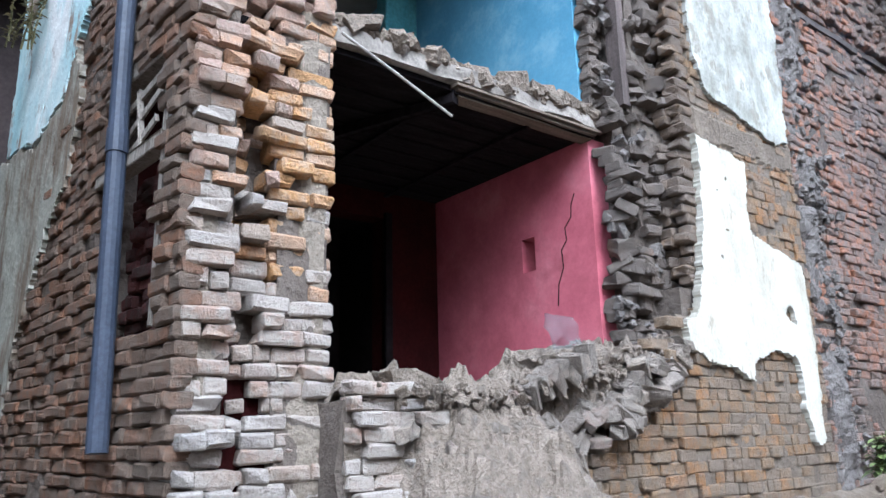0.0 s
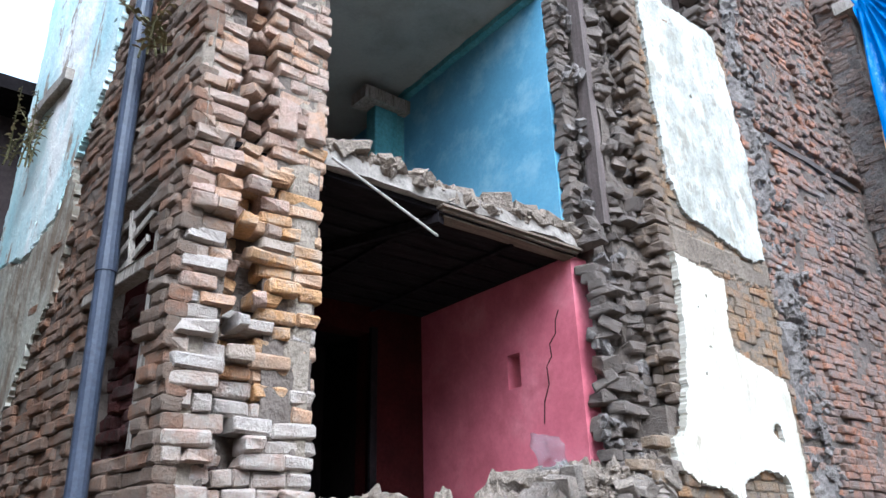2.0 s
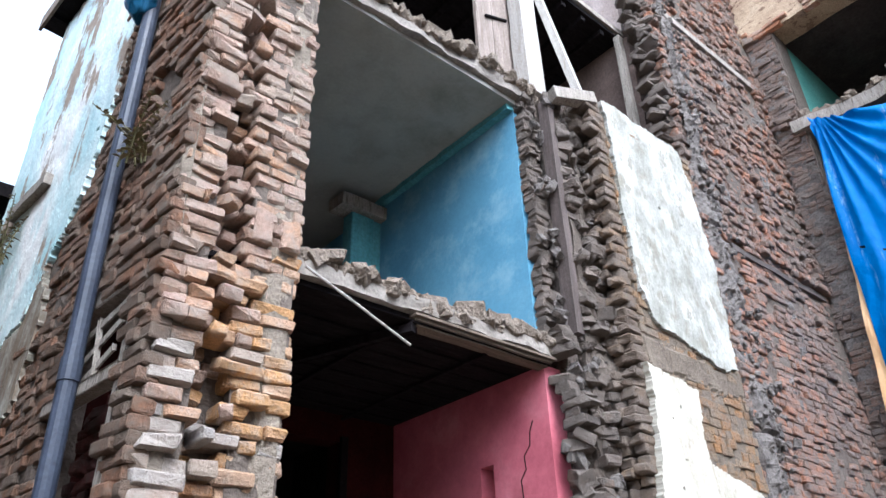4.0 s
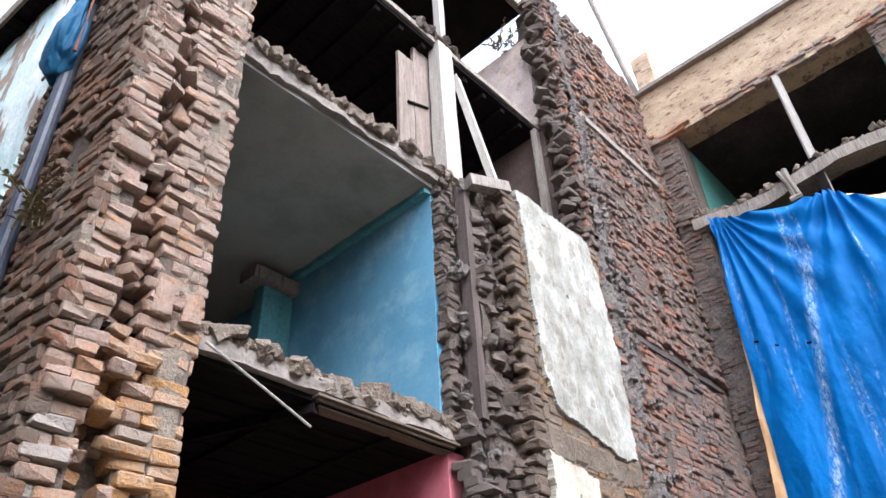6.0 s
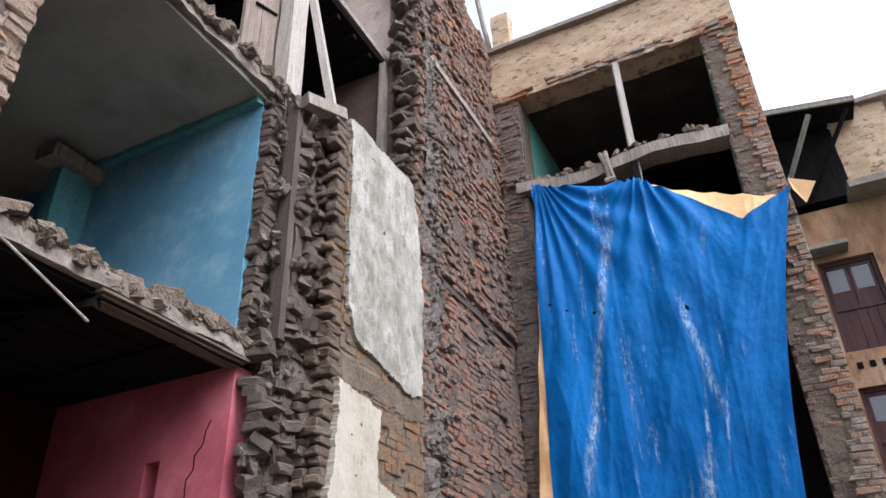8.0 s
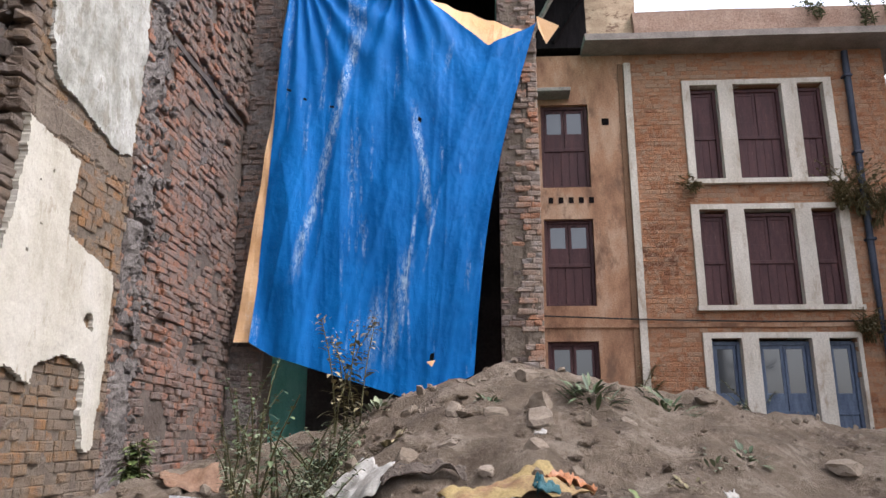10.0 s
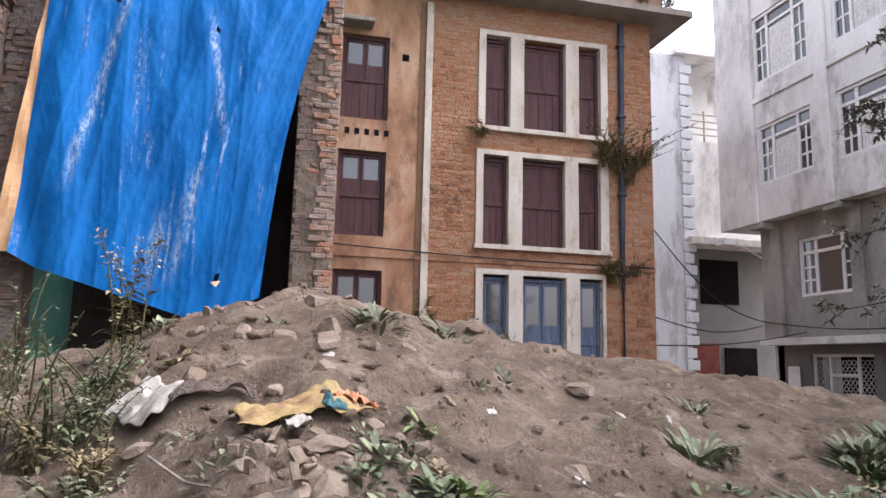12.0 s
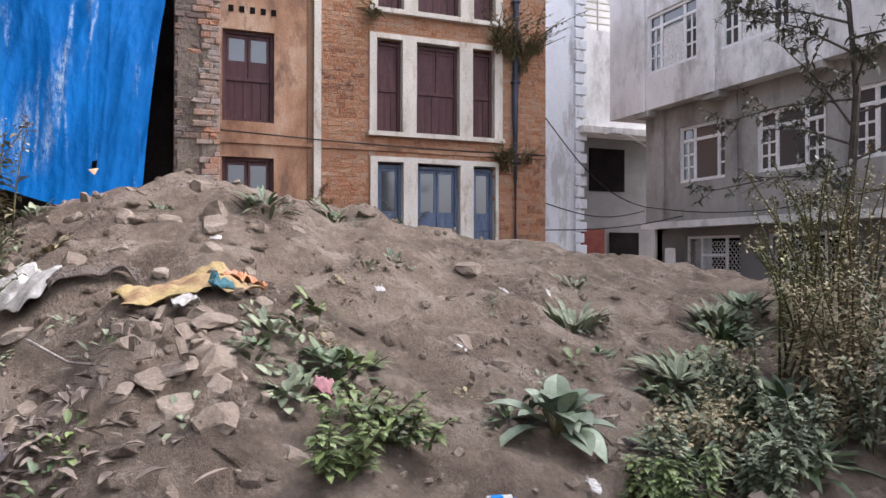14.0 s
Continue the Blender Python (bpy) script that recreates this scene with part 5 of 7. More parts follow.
part("fascia", beam(bmesh.new(), (BX - 0.72, -0.4, 9.93), (BX - 0.72, -2.5, 9.58), 0.03, 0.10), M_OLDWOOD, house, "weathered pale board")
part("strut", beam(bmesh.new(), (BX - 0.12, -1.15, 8.5), (BX - 0.68, -1.8, 9.55), 0.07, 0.07), M_OLDWOOD, house)
part("strut", beam(bmesh.new(), (BX - 0.12, -1.5, 8.3), (BX - 0.68, -2.35, 9.45), 0.06, 0.06), M_SHADEWOOD, house)
part("bracket", boxes((BX - 0.35, BX, -1.75, -1.1, 7.25, 7.32), bevel=0.01), M_CONC, house)
part("string_course", worn(boxes((BX - 0.035, BX, -7.15, -0.9, 3.22, 3.28)), 5, 0.01), M_RENDER, house)
# vent holes are black plates, their inner shade given as colour
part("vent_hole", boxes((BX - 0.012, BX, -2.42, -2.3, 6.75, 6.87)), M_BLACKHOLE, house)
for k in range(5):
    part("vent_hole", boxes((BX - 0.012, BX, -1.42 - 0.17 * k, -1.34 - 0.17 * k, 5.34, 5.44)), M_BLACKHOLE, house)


def sash(parent, y0, y1, z0, z1, join, x=BX + 0.08, glass_top=True, planks=5):
    """A shuttered window: frame, upper lights, lower boards."""
    w = part("window", boxes((x, x + 0.10, y0 - 0.06, y0, z0, z1), (x, x + 0.10, y1, y1 + 0.06, z0, z1), (x, x + 0.10, y1 + 0.06, y0 - 0.06, z1 - 0.06, z1), (x, x + 0.10, y1 + 0.06, y0 - 0.06, z0, z0 + 0.05), bevel=0.006), join, parent)
    zm = z0 + 0.47 * (z1 - z0)
    part("rail", boxes((x + 0.01, x + 0.07, y1 + 0.06, y0 - 0.06, zm - 0.03, zm + 0.03), bevel=0.005), join, w)
    n = 2 if y0 - y1 > 0.6 else 1
    wd = (y0 - y1 - 0.12) / n
    for k in range(n):
        a = y0 - 0.06 - wd * k
        part("leaf", boxes((x + 0.03, x + 0.06, a - wd + 0.005, a - wd + 0.05, zm + 0.03, z1 - 0.06), (x + 0.03, x + 0.06, a - 0.05, a - 0.005, zm + 0.03, z1 - 0.06), (x + 0.03, x + 0.06, a - wd + 0.05, a - 0.05, zm + 0.03, zm + 0.3), (x + 0.03, x + 0.06, a - wd + 0.05, a - 0.05, z1 - 0.12, z1 - 0.06), bevel=0.003), join, w)
        part("pane", boxes((x + 0.04, x + 0.05, a - wd + 0.05, a - 0.05, zm + 0.3, z1 - 0.12)), M_GLASS if glass_top else join, w)
    pl = (y0 - y1 - 0.12) / planks
    for k in range(planks):
        a = y0 - 0.06 - pl * k
        part("board", boxes((x + 0.03 + 0.006 * (k % 2), x + 0.06, a - pl + 0.004, a, z0 + 0.05, zm - 0.03), bevel=0.003), join, w)
    return w


for (a, b, lo, hi), j in zip(OPEN[:3], (M_MAROON, M_MAROON, M_MAROON)):
    sash(house, a, b, lo, hi, j)
for (a, b, lo, hi), j in zip(OPEN[3:], (M_MAROON, M_MAROON, M_BLUEJOIN)):
    cuts = [a, a - 0.13, a - 0.60, a - 0.86, a - 1.68, a - 1.94, a - 2.38, b]
    for c, d in zip(cuts[::2], cuts[1::2]):
        part("mullion", worn(boxes((BX - 0.05, BX + 0.2, d, c, lo, hi)), 2, 0.006), M_CREAM, house)
    part("window_head", worn(boxes((BX - 0.05, BX + 0.2, b, a, hi, hi + 0.09)), 3, 0.006), M_CREAM, house)
    part("window_sill", worn(boxes((BX - 0.1, BX + 0.2, b - 0.03, a + 0.03, lo - 0.08, lo)), 3, 0.008), M_CREAM, house)
    for c, d in zip(cuts[1::2], cuts[2::2]):
        sash(house, c, d, lo, hi - 0.04, j, glass_top=lo < 2, planks=5 if c - d > 0.6 else 3)
drain = thing("house_drainpipe", "blue black drainpipe on the brown brick house", "pipe")
part("tube", tube(bmesh.new(), [(BX - 0.07, -6.48, 0.6), (BX - 0.07, -6.47, 4), (BX - 0.07, -6.5, 8.0)], 0.055, 10), M_PIPE, drain)
for z in (1.6, 3.1, 4.6, 6.1, 7.5):
    part("bracket", boxes((BX - 0.14, BX + 0.02, -6.555, -6.405, z, z + 0.05), bevel=0.012), M_PIPE, drain)
BROWN = courses((BX - 0.008, -2.84, 0), (0, -1, 0), (-1, 0, 0), 4.31, 0.6, 8.06, lambda c, z: not any(h[0] > -2.84 - c > h[1] and h[2] - 0.06 < z < h[3] + 0.1 for h in OPEN[3:]), None, pitch=0.078, wobble=0.002, tilt=0.006, sag=0.0)

# ---- far pale house ----
M_WHITEWASH = surface("streaked_pale_render", [(0.3, (0.52, 0.55, 0.58)), (0.7, (0.68, 0.7, 0.73))], 0.8, 25, 0.9, 0.3, 0.01, grainy=0.4, spots=(0.4, 0.4, 0.4), spot_scale=1.5, stretch=(1, 1, 0.3))
# middle storey cement, darker than M_CEMENT to carry the jetty's shade
M_CEMENT_MID = surface("shaded_cement_render", [(0.32, (0.21, 0.2, 0.185)), (0.5, (0.32, 0.31, 0.29)), (0.68, (0.4, 0.385, 0.365))], 0.8, 20, 0.92, 0.3, 0.01, grainy=0.4, spots=(0.17, 0.16, 0.15), spot_scale=1.3, spot_at=(0.5, 0.7), stretch=(1, 1, 0.5))
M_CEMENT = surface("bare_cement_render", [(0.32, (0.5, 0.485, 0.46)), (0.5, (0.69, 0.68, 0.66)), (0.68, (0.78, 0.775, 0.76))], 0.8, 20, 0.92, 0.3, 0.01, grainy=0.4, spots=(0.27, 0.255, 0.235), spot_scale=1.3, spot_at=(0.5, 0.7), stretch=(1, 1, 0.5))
far = thing("pale_house", "tall pale rendered house with stone quoins and a steel balcony rail", "house")
FX = 17.5
part("wall", boxes((FX, FX + 5, -11.4, -9.0, 0, 10.3)), M_WHITEWASH, far)
part("side_wall", boxes((FX + 0.2, FX + 5, -15.0, -11.4, 4.9, 7.9), (FX + 1.2, FX + 5, -15.0, -11.4, 7.9, 11)), M_CEMENT, far)
# alley shade is in this wall's colour
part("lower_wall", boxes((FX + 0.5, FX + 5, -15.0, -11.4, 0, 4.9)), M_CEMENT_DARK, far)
part("balcony_slab", boxes((FX - 0.3, FX + 3, -15, -11.3, 4.85, 5.05), bevel=0.01), M_CEMENT, far)
part("roof_slab", boxes((FX - 0.2, FX + 3, -13.6, -11.0, 10.3, 10.45), bevel=0.01), M_CEMENT, far)
for k in range(30):
    z = 0.5 + 0.32 * k
    if z < 10:
        part("quoin", boxes((FX - 0.05, FX + 0.3, -11.5 - 0.08 * (k % 2), -11.2, z, z + 0.26), bevel=0.012), M_WHITEWASH, far)
for k in range(4):
    part("rail", tube(bmesh.new(), [(FX + 0.2, -11.5, 8.1 + 0.2 * k), (FX + 0.2, -12.7, 8.1 + 0.2 * k)], 0.025, 6), M_LIME, far)
for y in (-11.5, -12.1, -12.7):
    part("rail_post", tube(bmesh.new(), [(FX + 0.2, y, 7.9), (FX + 0.2, y, 8.8)], 0.03, 6), M_LIME, far)
# dark window and doorway: near-black plates with shade as colour
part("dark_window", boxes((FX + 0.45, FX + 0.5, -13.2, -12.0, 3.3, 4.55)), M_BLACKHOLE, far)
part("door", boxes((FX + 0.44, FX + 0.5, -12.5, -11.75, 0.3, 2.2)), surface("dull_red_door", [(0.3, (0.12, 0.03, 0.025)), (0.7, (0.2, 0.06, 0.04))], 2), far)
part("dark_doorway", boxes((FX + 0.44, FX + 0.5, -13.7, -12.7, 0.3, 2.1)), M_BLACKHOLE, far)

# ---- grey cement house ----
grey = thing("grey_house", "grey cement rendered house with jettied storeys and white windows", "house")
GY = -11.0
M_FRAME = surface("white_window_frame", [(0.3, (0.74, 0.74, 0.73)), (0.7, (0.82, 0.82, 0.81))], 2, 30, 0.5, 0.05, 0.002)
M_CURTAIN = surface("pale_net_curtain", [(0.3, (0.6, 0.59, 0.57)), (0.7, (0.8, 0.79, 0.77))], 6, 20, 0.9, 0.4, 0.02, stretch=(6, 6, 0.8))
WIN = [(14.0, 12.3, 5.65, 7.02, 0), (11.6, 9.85, 5.62, 7.02, 0), (14.05, 12.3, 8.05, 9.7, 0), (11.6, 9.8, 8.05, 9.7, 0), (13.3, 11.65, 3.06, 4.32, 0.35), (11.0, 9.4, 3.06, 4.25, 0.35), (8.9, 7.3, 5.65, 7.02, 0), (8.9, 7.3, 3.06, 4.3, 0.35)]


def wall_y(y0, y1, xa, xb, z0, z1, holes):
    bm = bmesh.new()
    xs = sorted({xa, xb, *(h[0] for h in holes), *(h[1] for h in holes)})
    for a, b in zip(xs, xs[1:]):
        z = z0
        for h in sorted((h for h in holes if h[1] <= a and h[0] >= b), key=lambda h: h[2]):
            box(bm, a, b, y0, y1, z, h[2])
            z = h[3]
        box(bm, a, b, y0, y1, z, z1)
    bmesh.ops.remove_doubles(bm, verts=bm.verts[:], dist=0.001)
    return bm


part("upper_wall", wall_y(GY - 0.25, GY, 4.0, 15.5, 4.95, 12.5, [w for w in WIN if w[4] == 0]), M_CEMENT, grey)
# storeys under the jetties get darker cement in place of cast shade
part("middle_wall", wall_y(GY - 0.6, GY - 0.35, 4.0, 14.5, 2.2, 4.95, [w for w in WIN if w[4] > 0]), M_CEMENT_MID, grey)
part("jetty", boxes((4.0, 15.5, GY - 1.5, GY, 4.83, 4.95)), M_CEMENT, grey)
part("jetty", boxes((4.0, 14.5, GY - 1.5, GY - 0.2, 2.05, 2.2)), M_CEMENT, grey)
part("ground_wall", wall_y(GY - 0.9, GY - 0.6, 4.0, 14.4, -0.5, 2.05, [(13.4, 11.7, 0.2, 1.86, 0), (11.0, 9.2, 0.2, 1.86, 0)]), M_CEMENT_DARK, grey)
# sheet behind the windows, room darkness painted as near black
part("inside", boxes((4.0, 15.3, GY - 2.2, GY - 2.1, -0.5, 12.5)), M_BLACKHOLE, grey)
part("end_wall", boxes((15.2, 15.5, GY - 6, GY - 0.25, 4.95, 12.5), (14.2, 14.5, GY - 6, GY - 0.6, -0.5, 4.9)), M_CEMENT, grey)
for x in (14.3, 12.0, 9.5):
    part("pier", boxes((x - 0.25, x + 0.1, GY, GY + 0.07, 4.8, 12.5), bevel=0.01), M_CEMENT, grey)
    part("pier", boxes((x - 0.5, x - 0.2, GY - 0.35, GY - 0.28, 2.1, 4.83), bevel=0.01), M_CEMENT_MID, grey)
    part("corbel", boxes((x - 0.35, x + 0.12, GY - 0.4, GY + 0.03, 4.68, 4.83), bevel=0.015), M_CEMENT_MID, grey)
part("band", boxes((4.0, 14.2, GY, GY + 0.05, 7.6, 7.72), bevel=0.01), M_CEMENT, grey)
for a, b, lo, hi, back in WIN:
    y = GY - back - 0.12
    w = part("window", wall_y(y, y + 0.08, b, a, lo, hi, [(a - 0.07, b + 0.07, lo + 0.07, hi - 0.07)]), M_FRAME, grey, "white painted window frame")
    for x0 in (b + 0.42, a - 0.49):
        part("mullion", boxes((x0, x0 + 0.07, y, y + 0.07, lo + 0.07, hi - 0.07), bevel=0.006), M_FRAME, w)
    for x0, x1 in ((b + 0.07, b + 0.42), (b + 0.49, a - 0.49), (a - 0.42, a - 0.07)):
        part("transom", boxes((x0, x1, y + 0.004, y + 0.066, hi - 0.36, hi - 0.29), bevel=0.006), M_FRAME, w)
    bm = bmesh.new()
    for x0 in (b + 0.07, a - 0.42):
        box(bm, x0 + 0.155, x0 + 0.195, y + 0.01, y + 0.05, lo + 0.07, hi - 0.36)
        for k in (1, 2):
            z = lo + 0.07 + (hi - 0.43 - lo) * k / 3
            box(bm, x0, x0 + 0.35, y + 0.012, y + 0.048, z - 0.02, z + 0.02)
    part("glazing_bar", bm, M_FRAME, w)
    part("pane", boxes((b + 0.05, a - 0.05, y + 0.02, y + 0.03, lo + 0.05, hi - 0.05)), M_GLASS, w)
    if back == 0:
        bm = bmesh.new()
        bmesh.ops.create_grid(bm, x_segments=40, y_segments=6, size=0.5)
        for v in bm.verts:
            v.co = Vector((b + 0.5 + (v.co.x + 0.5) * (a - b - 1.0), y + 0.045 + 0.012 * math.sin(v.co.x * 60) + 0.01 * noise.noise(v.co * 6), lo + 0.08 + (v.co.y + 0.5) * (hi - lo - 0.5)))
        part("curtain", bm, M_CURTAIN, w, "pale net curtain")
for a, b in ((13.4, 11.7), (11.0, 9.2)):
    y = GY - 0.72
    g = part("grille", boxes((b, a, y, y + 0.05, 0.2, 0.26), (b, a, y, y + 0.05, 1.8, 1.86), (b, b + 0.06, y, y + 0.05, 0.26, 1.8), (a - 0.06, a, y, y + 0.05, 0.26, 1.8), (b + 0.45, b + 0.5, y, y + 0.05, 0.26, 1.8), (a - 0.5, a - 0.45, y, y + 0.05, 0.26, 1.8), (b + 0.5, a - 0.5, y, y + 0.05, 1.4, 1.46), bevel=0.004), M_FRAME, grey, "pale iron window grille")
    bm = bmesh.new()
    nx, nz = 13, 11
    for i in range(nx):
        for k in range(nz):
            x, z = b + 0.1 + (a - b - 0.2) * (i + 0.5) / nx, 0.3 + 1.45 * (k + 0.5) / nz
            ring = [(x + 0.05 * math.cos(q * math.pi / 3), y + 0.02, z + 0.055 * math.sin(q * math.pi / 3)) for q in range(7)]
            tube(bm, ring, 0.009, 4)
    part("scrollwork", bm, M_CEMENT, g)
lamp = thing("street_lamp", "small white street lamp on an arm at the house corner", "lamp")
part("arm", tube(bmesh.new(), [(14.5, GY - 0.4, 4.05), (14.7, GY, 4.35), (14.9, GY + 0.3, 4.42)], 0.025, 6), M_CEMENT, lamp)
part("head", worn(boxes((14.75, 15.1, GY + 0.15, GY + 0.45, 4.4, 4.5)), 1, 0.01), M_FRAME, lamp)
cloth3 = thing("hanging_white_cloth", "small white cloth hanging at the ground floor", "cloth")
part("cloth", worn(boxes((13.6, 13.95, GY - 0.5, GY - 0.48, 0.9, 1.6)), 4, 0.04), M_FRAME, cloth3)
M_WIRE = surface("black_cable", [(0.3, (0.02, 0.02, 0.02)), (0.7, (0.04, 0.04, 0.04))], 5)
for a, b, sagz in (((BX - 0.1, -7.1, 4.0), (14.5, GY - 0.3, 2.6), 0.35), ((BX - 0.1, -7.1, 2.4), (14.5, GY - 0.3, 2.5), 0.2), ((BX, -7.1, 1.9), (13, GY - 0.2, 2.3), 0.1), ((14.5, GY - 0.3, 2.6), (8, GY - 0.1, 2.5), 0.25), ((BX - 0.08, -0.9, 3.42), (BX - 0.08, -7.1, 3.3), 0.05)):
    w = thing("cable", "thin black cable slung between the houses", "cable", group="cables")
    part("wire", tube(bmesh.new(), [Vector(a).lerp(Vector(b), k / 12) - Vector((0, 0, sagz * math.sin(math.pi * k / 12))) for k in range(13)], 0.012, 5), M_WIRE, w)

# ---- ground ----
AZ = (0, 40, 60, 75, 82, 88, 95, 101, 106, 112, 119, 126, 137, 155, 180, 250, 300, 360)
RC = (4.0, 3.2, 5.0, 7.5, 6.6, 6.3, 6.3, 6.4, 6.6, 7.0, 7.6, 8.2, 9.0, 9.0, 8, 8, 8, 4.0)
ZC = (0.9, 0.95, 1.0, 1.4, 1.66, 1.92, 2.03, 1.93, 1.8, 1.62, 1.53, 1.38, 1.12, 0.9, 0.4, 0.2, 0.3, 0.9)


def level(x, y, fine=True):
    """Height of the ground: a slope up to the crest of the spoil heap, and gently down behind it."""
    d, a = math.hypot(x, y + 0.2), math.degrees(math.atan2(x, y + 0.2)) % 360
    rc, zc = float(np.interp(a, AZ, RC)), float(np.interp(a, AZ, ZC))
    if d < rc:
        s = max(0.0, (d - 0.9) / (rc - 0.9))
        z = zc * s * (1.22 - 0.22 * s)
    else:
        z = zc - min(0.6, 0.16 * (d - rc))
    if fine and d < 14:
        p = Vector((x, y, 0))
        k = min(1.0, max(0.0, (d - 1.0) / 2))
        z += k * (0.08 * noise.noise(p * 1.1) + 0.10 * noise.noise(p * 2.6 + Vector((5, 1, 0))) + 0.10 * (0.4 - abs(noise.noise(p * 1.9 + Vector((3, 7, 0))))) + 0.055 * abs(noise.noise(p * 5.5)) + 0.028 * noise.noise(p * 10) + 0.008 * noise.noise(p * 25))
    return z


m, n, l, p = nodes_of("dry_earth")
big = noise_node(n, l, 1.5, 8, 0.78)
col = ramp(n, l, big, [(0.36, (0.115, 0.082, 0.056)), (0.5, (0.215, 0.162, 0.114)), (0.64, (0.33, 0.265, 0.2))])
grit = noise_node(n, l, 38, 6, 0.8)
mul = n.new("ShaderNodeMix")
mul.data_type, mul.blend_type = "RGBA", "MULTIPLY"
mul.inputs[0].default_value = 1.0
l.new(col, mul.inputs[6]), l.new(ramp(n, l, grit, [(0.3, (0.82, 0.81, 0.8)), (0.7, (1.1, 1.1, 1.1))]), mul.inputs[7])
col = mix(n, l, ramp(n, l, noise_node(n, l, 3.5, 6, 0.75), [(0.52, (0, 0, 0)), (0.66, (1, 1, 1))]), mul.outputs[2], (0.375, 0.305, 0.235))
l.new(col, p.inputs["Base Color"])
p.inputs["Roughness"].default_value = 1.0
both = n.new("ShaderNodeMath")
both.operation = "ADD"
l.new(grit, both.inputs[0]), l.new(noise_node(n, l, 9, 6, 0.7), both.inputs[1])
bump(n, l, p, both.outputs[0], 1.0, 0.055)
M_EARTH = m
xs = [-400, -150, -60, -25, -12, -7, -4.5] + [round(-3 + 0.075 * k, 3) for k in range(174)] + [10.5, 11.5, 13, 15, 18, 24, 40, 90, 200, 400]
ys = [-400, -150, -60, -30, -20, -15, -12] + [round(-9.5 + 0.075 * k, 3) for k in range(175)] + [4.2, 6, 9, 14, 25, 60, 150, 400]
vs = [(x, y, level(x, y)) for y in ys for x in xs]
W = len(xs)
fs = [(j * W + i, j * W + i + 1, (j + 1) * W + i + 1, (j + 1) * W + i) for j in range(len(ys) - 1) for i in range(W - 1)]
ground = part("ground", (vs, [], fs), M_EARTH)
tagged(ground, "heap of dry brown earth and rubble with a trodden slope", "ground", "", "structure")
for f in ground.data.polygons:
    f.use_smooth = True

# ---- loose things on the heap ----
M_STONE = surface("dusty_stone", [(0.3, (0.16, 0.125, 0.092)), (0.7, (0.27, 0.22, 0.172))], 5, 50, 0.95, 0.6, 0.01)


def rock(x, y, size, flat=0.6, seed=0, sunk=0.0, material=None, label="dusty broken stone on the earth heap", name="stone", turn=None, cat="stone"):
    r = random.Random(seed)
    bm = bmesh.new()
    bmesh.ops.create_icosphere(bm, subdivisions=2, radius=1)
    for v in bm.verts:
        q = v.co.copy()
        for ax in (Vector((1, 0.2, 0.1)), Vector((-0.3, 1, 0.4)), Vector((0.2, -0.5, 1)), Vector((-1, -0.4, 0.3))):
            ax = (ax + Vector([r.uniform(-0.01, 0.01)] * 3)).normalized()
            dd = q.dot(ax)
            if dd > 0.62:
                q -= ax * (dd - 0.62)
        v.co = q * (1 + 0.25 * noise.noise(q * 1.7 + Vector((seed, 0, 0))))
    sx, sy = r.uniform(0.8, 1.3), r.uniform(0.6, 1.0)
    e = Euler(turn or (r.uniform(-0.3, 0.3), r.uniform(-0.3, 0.3), r.uniform(0, 6)))
    z = level(x, y)
    lie = Vector((level(x - 0.12, y, False) - level(x + 0.12, y, False), level(x, y - 0.12, False) - level(x, y + 0.12, False), 0.24)).normalized()
    bm.transform(Vector((0, 0, 1)).rotation_difference(lie).to_matrix().to_4x4() @ Matrix.LocRotScale(None, e, (size * sx, size * sy, size * flat)))
    ob = part(name, bm, material or M_STONE)
    ob.location = (x, y, z + size * flat * (0.15 - sunk))
    return tagged(ob, label, cat, "stones on the heap")


for k, (x, y, s, fl) in enumerate(((4.89, -0.62, 0.12, 0.8), (5.44, -0.05, 0.09, 0.9), (2.6, -0.46, 0.14, 0.3), (2.57, -1.39, 0.035, 0.7), (3.25, -0.25, 0.09, 0.5), (3.15, -0.42, 0.11, 0.4), (3.05, 0.1, 0.07, 0.4), (3.45, -0.45, 0.08, 0.6), (3.9, -0.85, 0.06, 0.7), (3.6, -0.75, 0.07, 0.6), (3.3, 0.25, 0.07, 0.4), (4.55, 0.2, 0.12, 0.6), (4.8, -0.9, 0.10, 0.5), (5.2, -2.6, 0.14, 0.4), (5.6, -3.3, 0.12, 0.6), (4.5, -2.1, 0.1, 0.35), (3.7, -1.9, 0.12, 0.3), (2.9, -2.35, 0.06, 0.8), (3.0, -2.5, 0.05, 0.8), (2.75, -2.3, 0.045, 0.8), (6.0, -0.6, 0.12, 0.5), (6.1, -2.0, 0.1, 0.5), (3.0, -0.5, 0.13, 0.22), (2.95, -0.25, 0.1, 0.25), (3.35, -0.5, 0.1, 0.3), (2.5, -0.75, 0.11, 0.25), (4.3, -0.55, 0.07, 0.7), (4.2, -0.75, 0.06, 0.7), (3.1, 0.3, 0.1, 0.3), (5.3, -0.35, 0.13, 0.4), (5.7, 0.3, 0.1, 0.5))):
    rock(x, y, s, fl, 40 + k)
M_PALESTONE = surface("pale_dusty_stone", [(0.3, (0.2, 0.158, 0.12)), (0.7, (0.33, 0.272, 0.215))], 5, 50, 0.95, 0.6, 0.01)
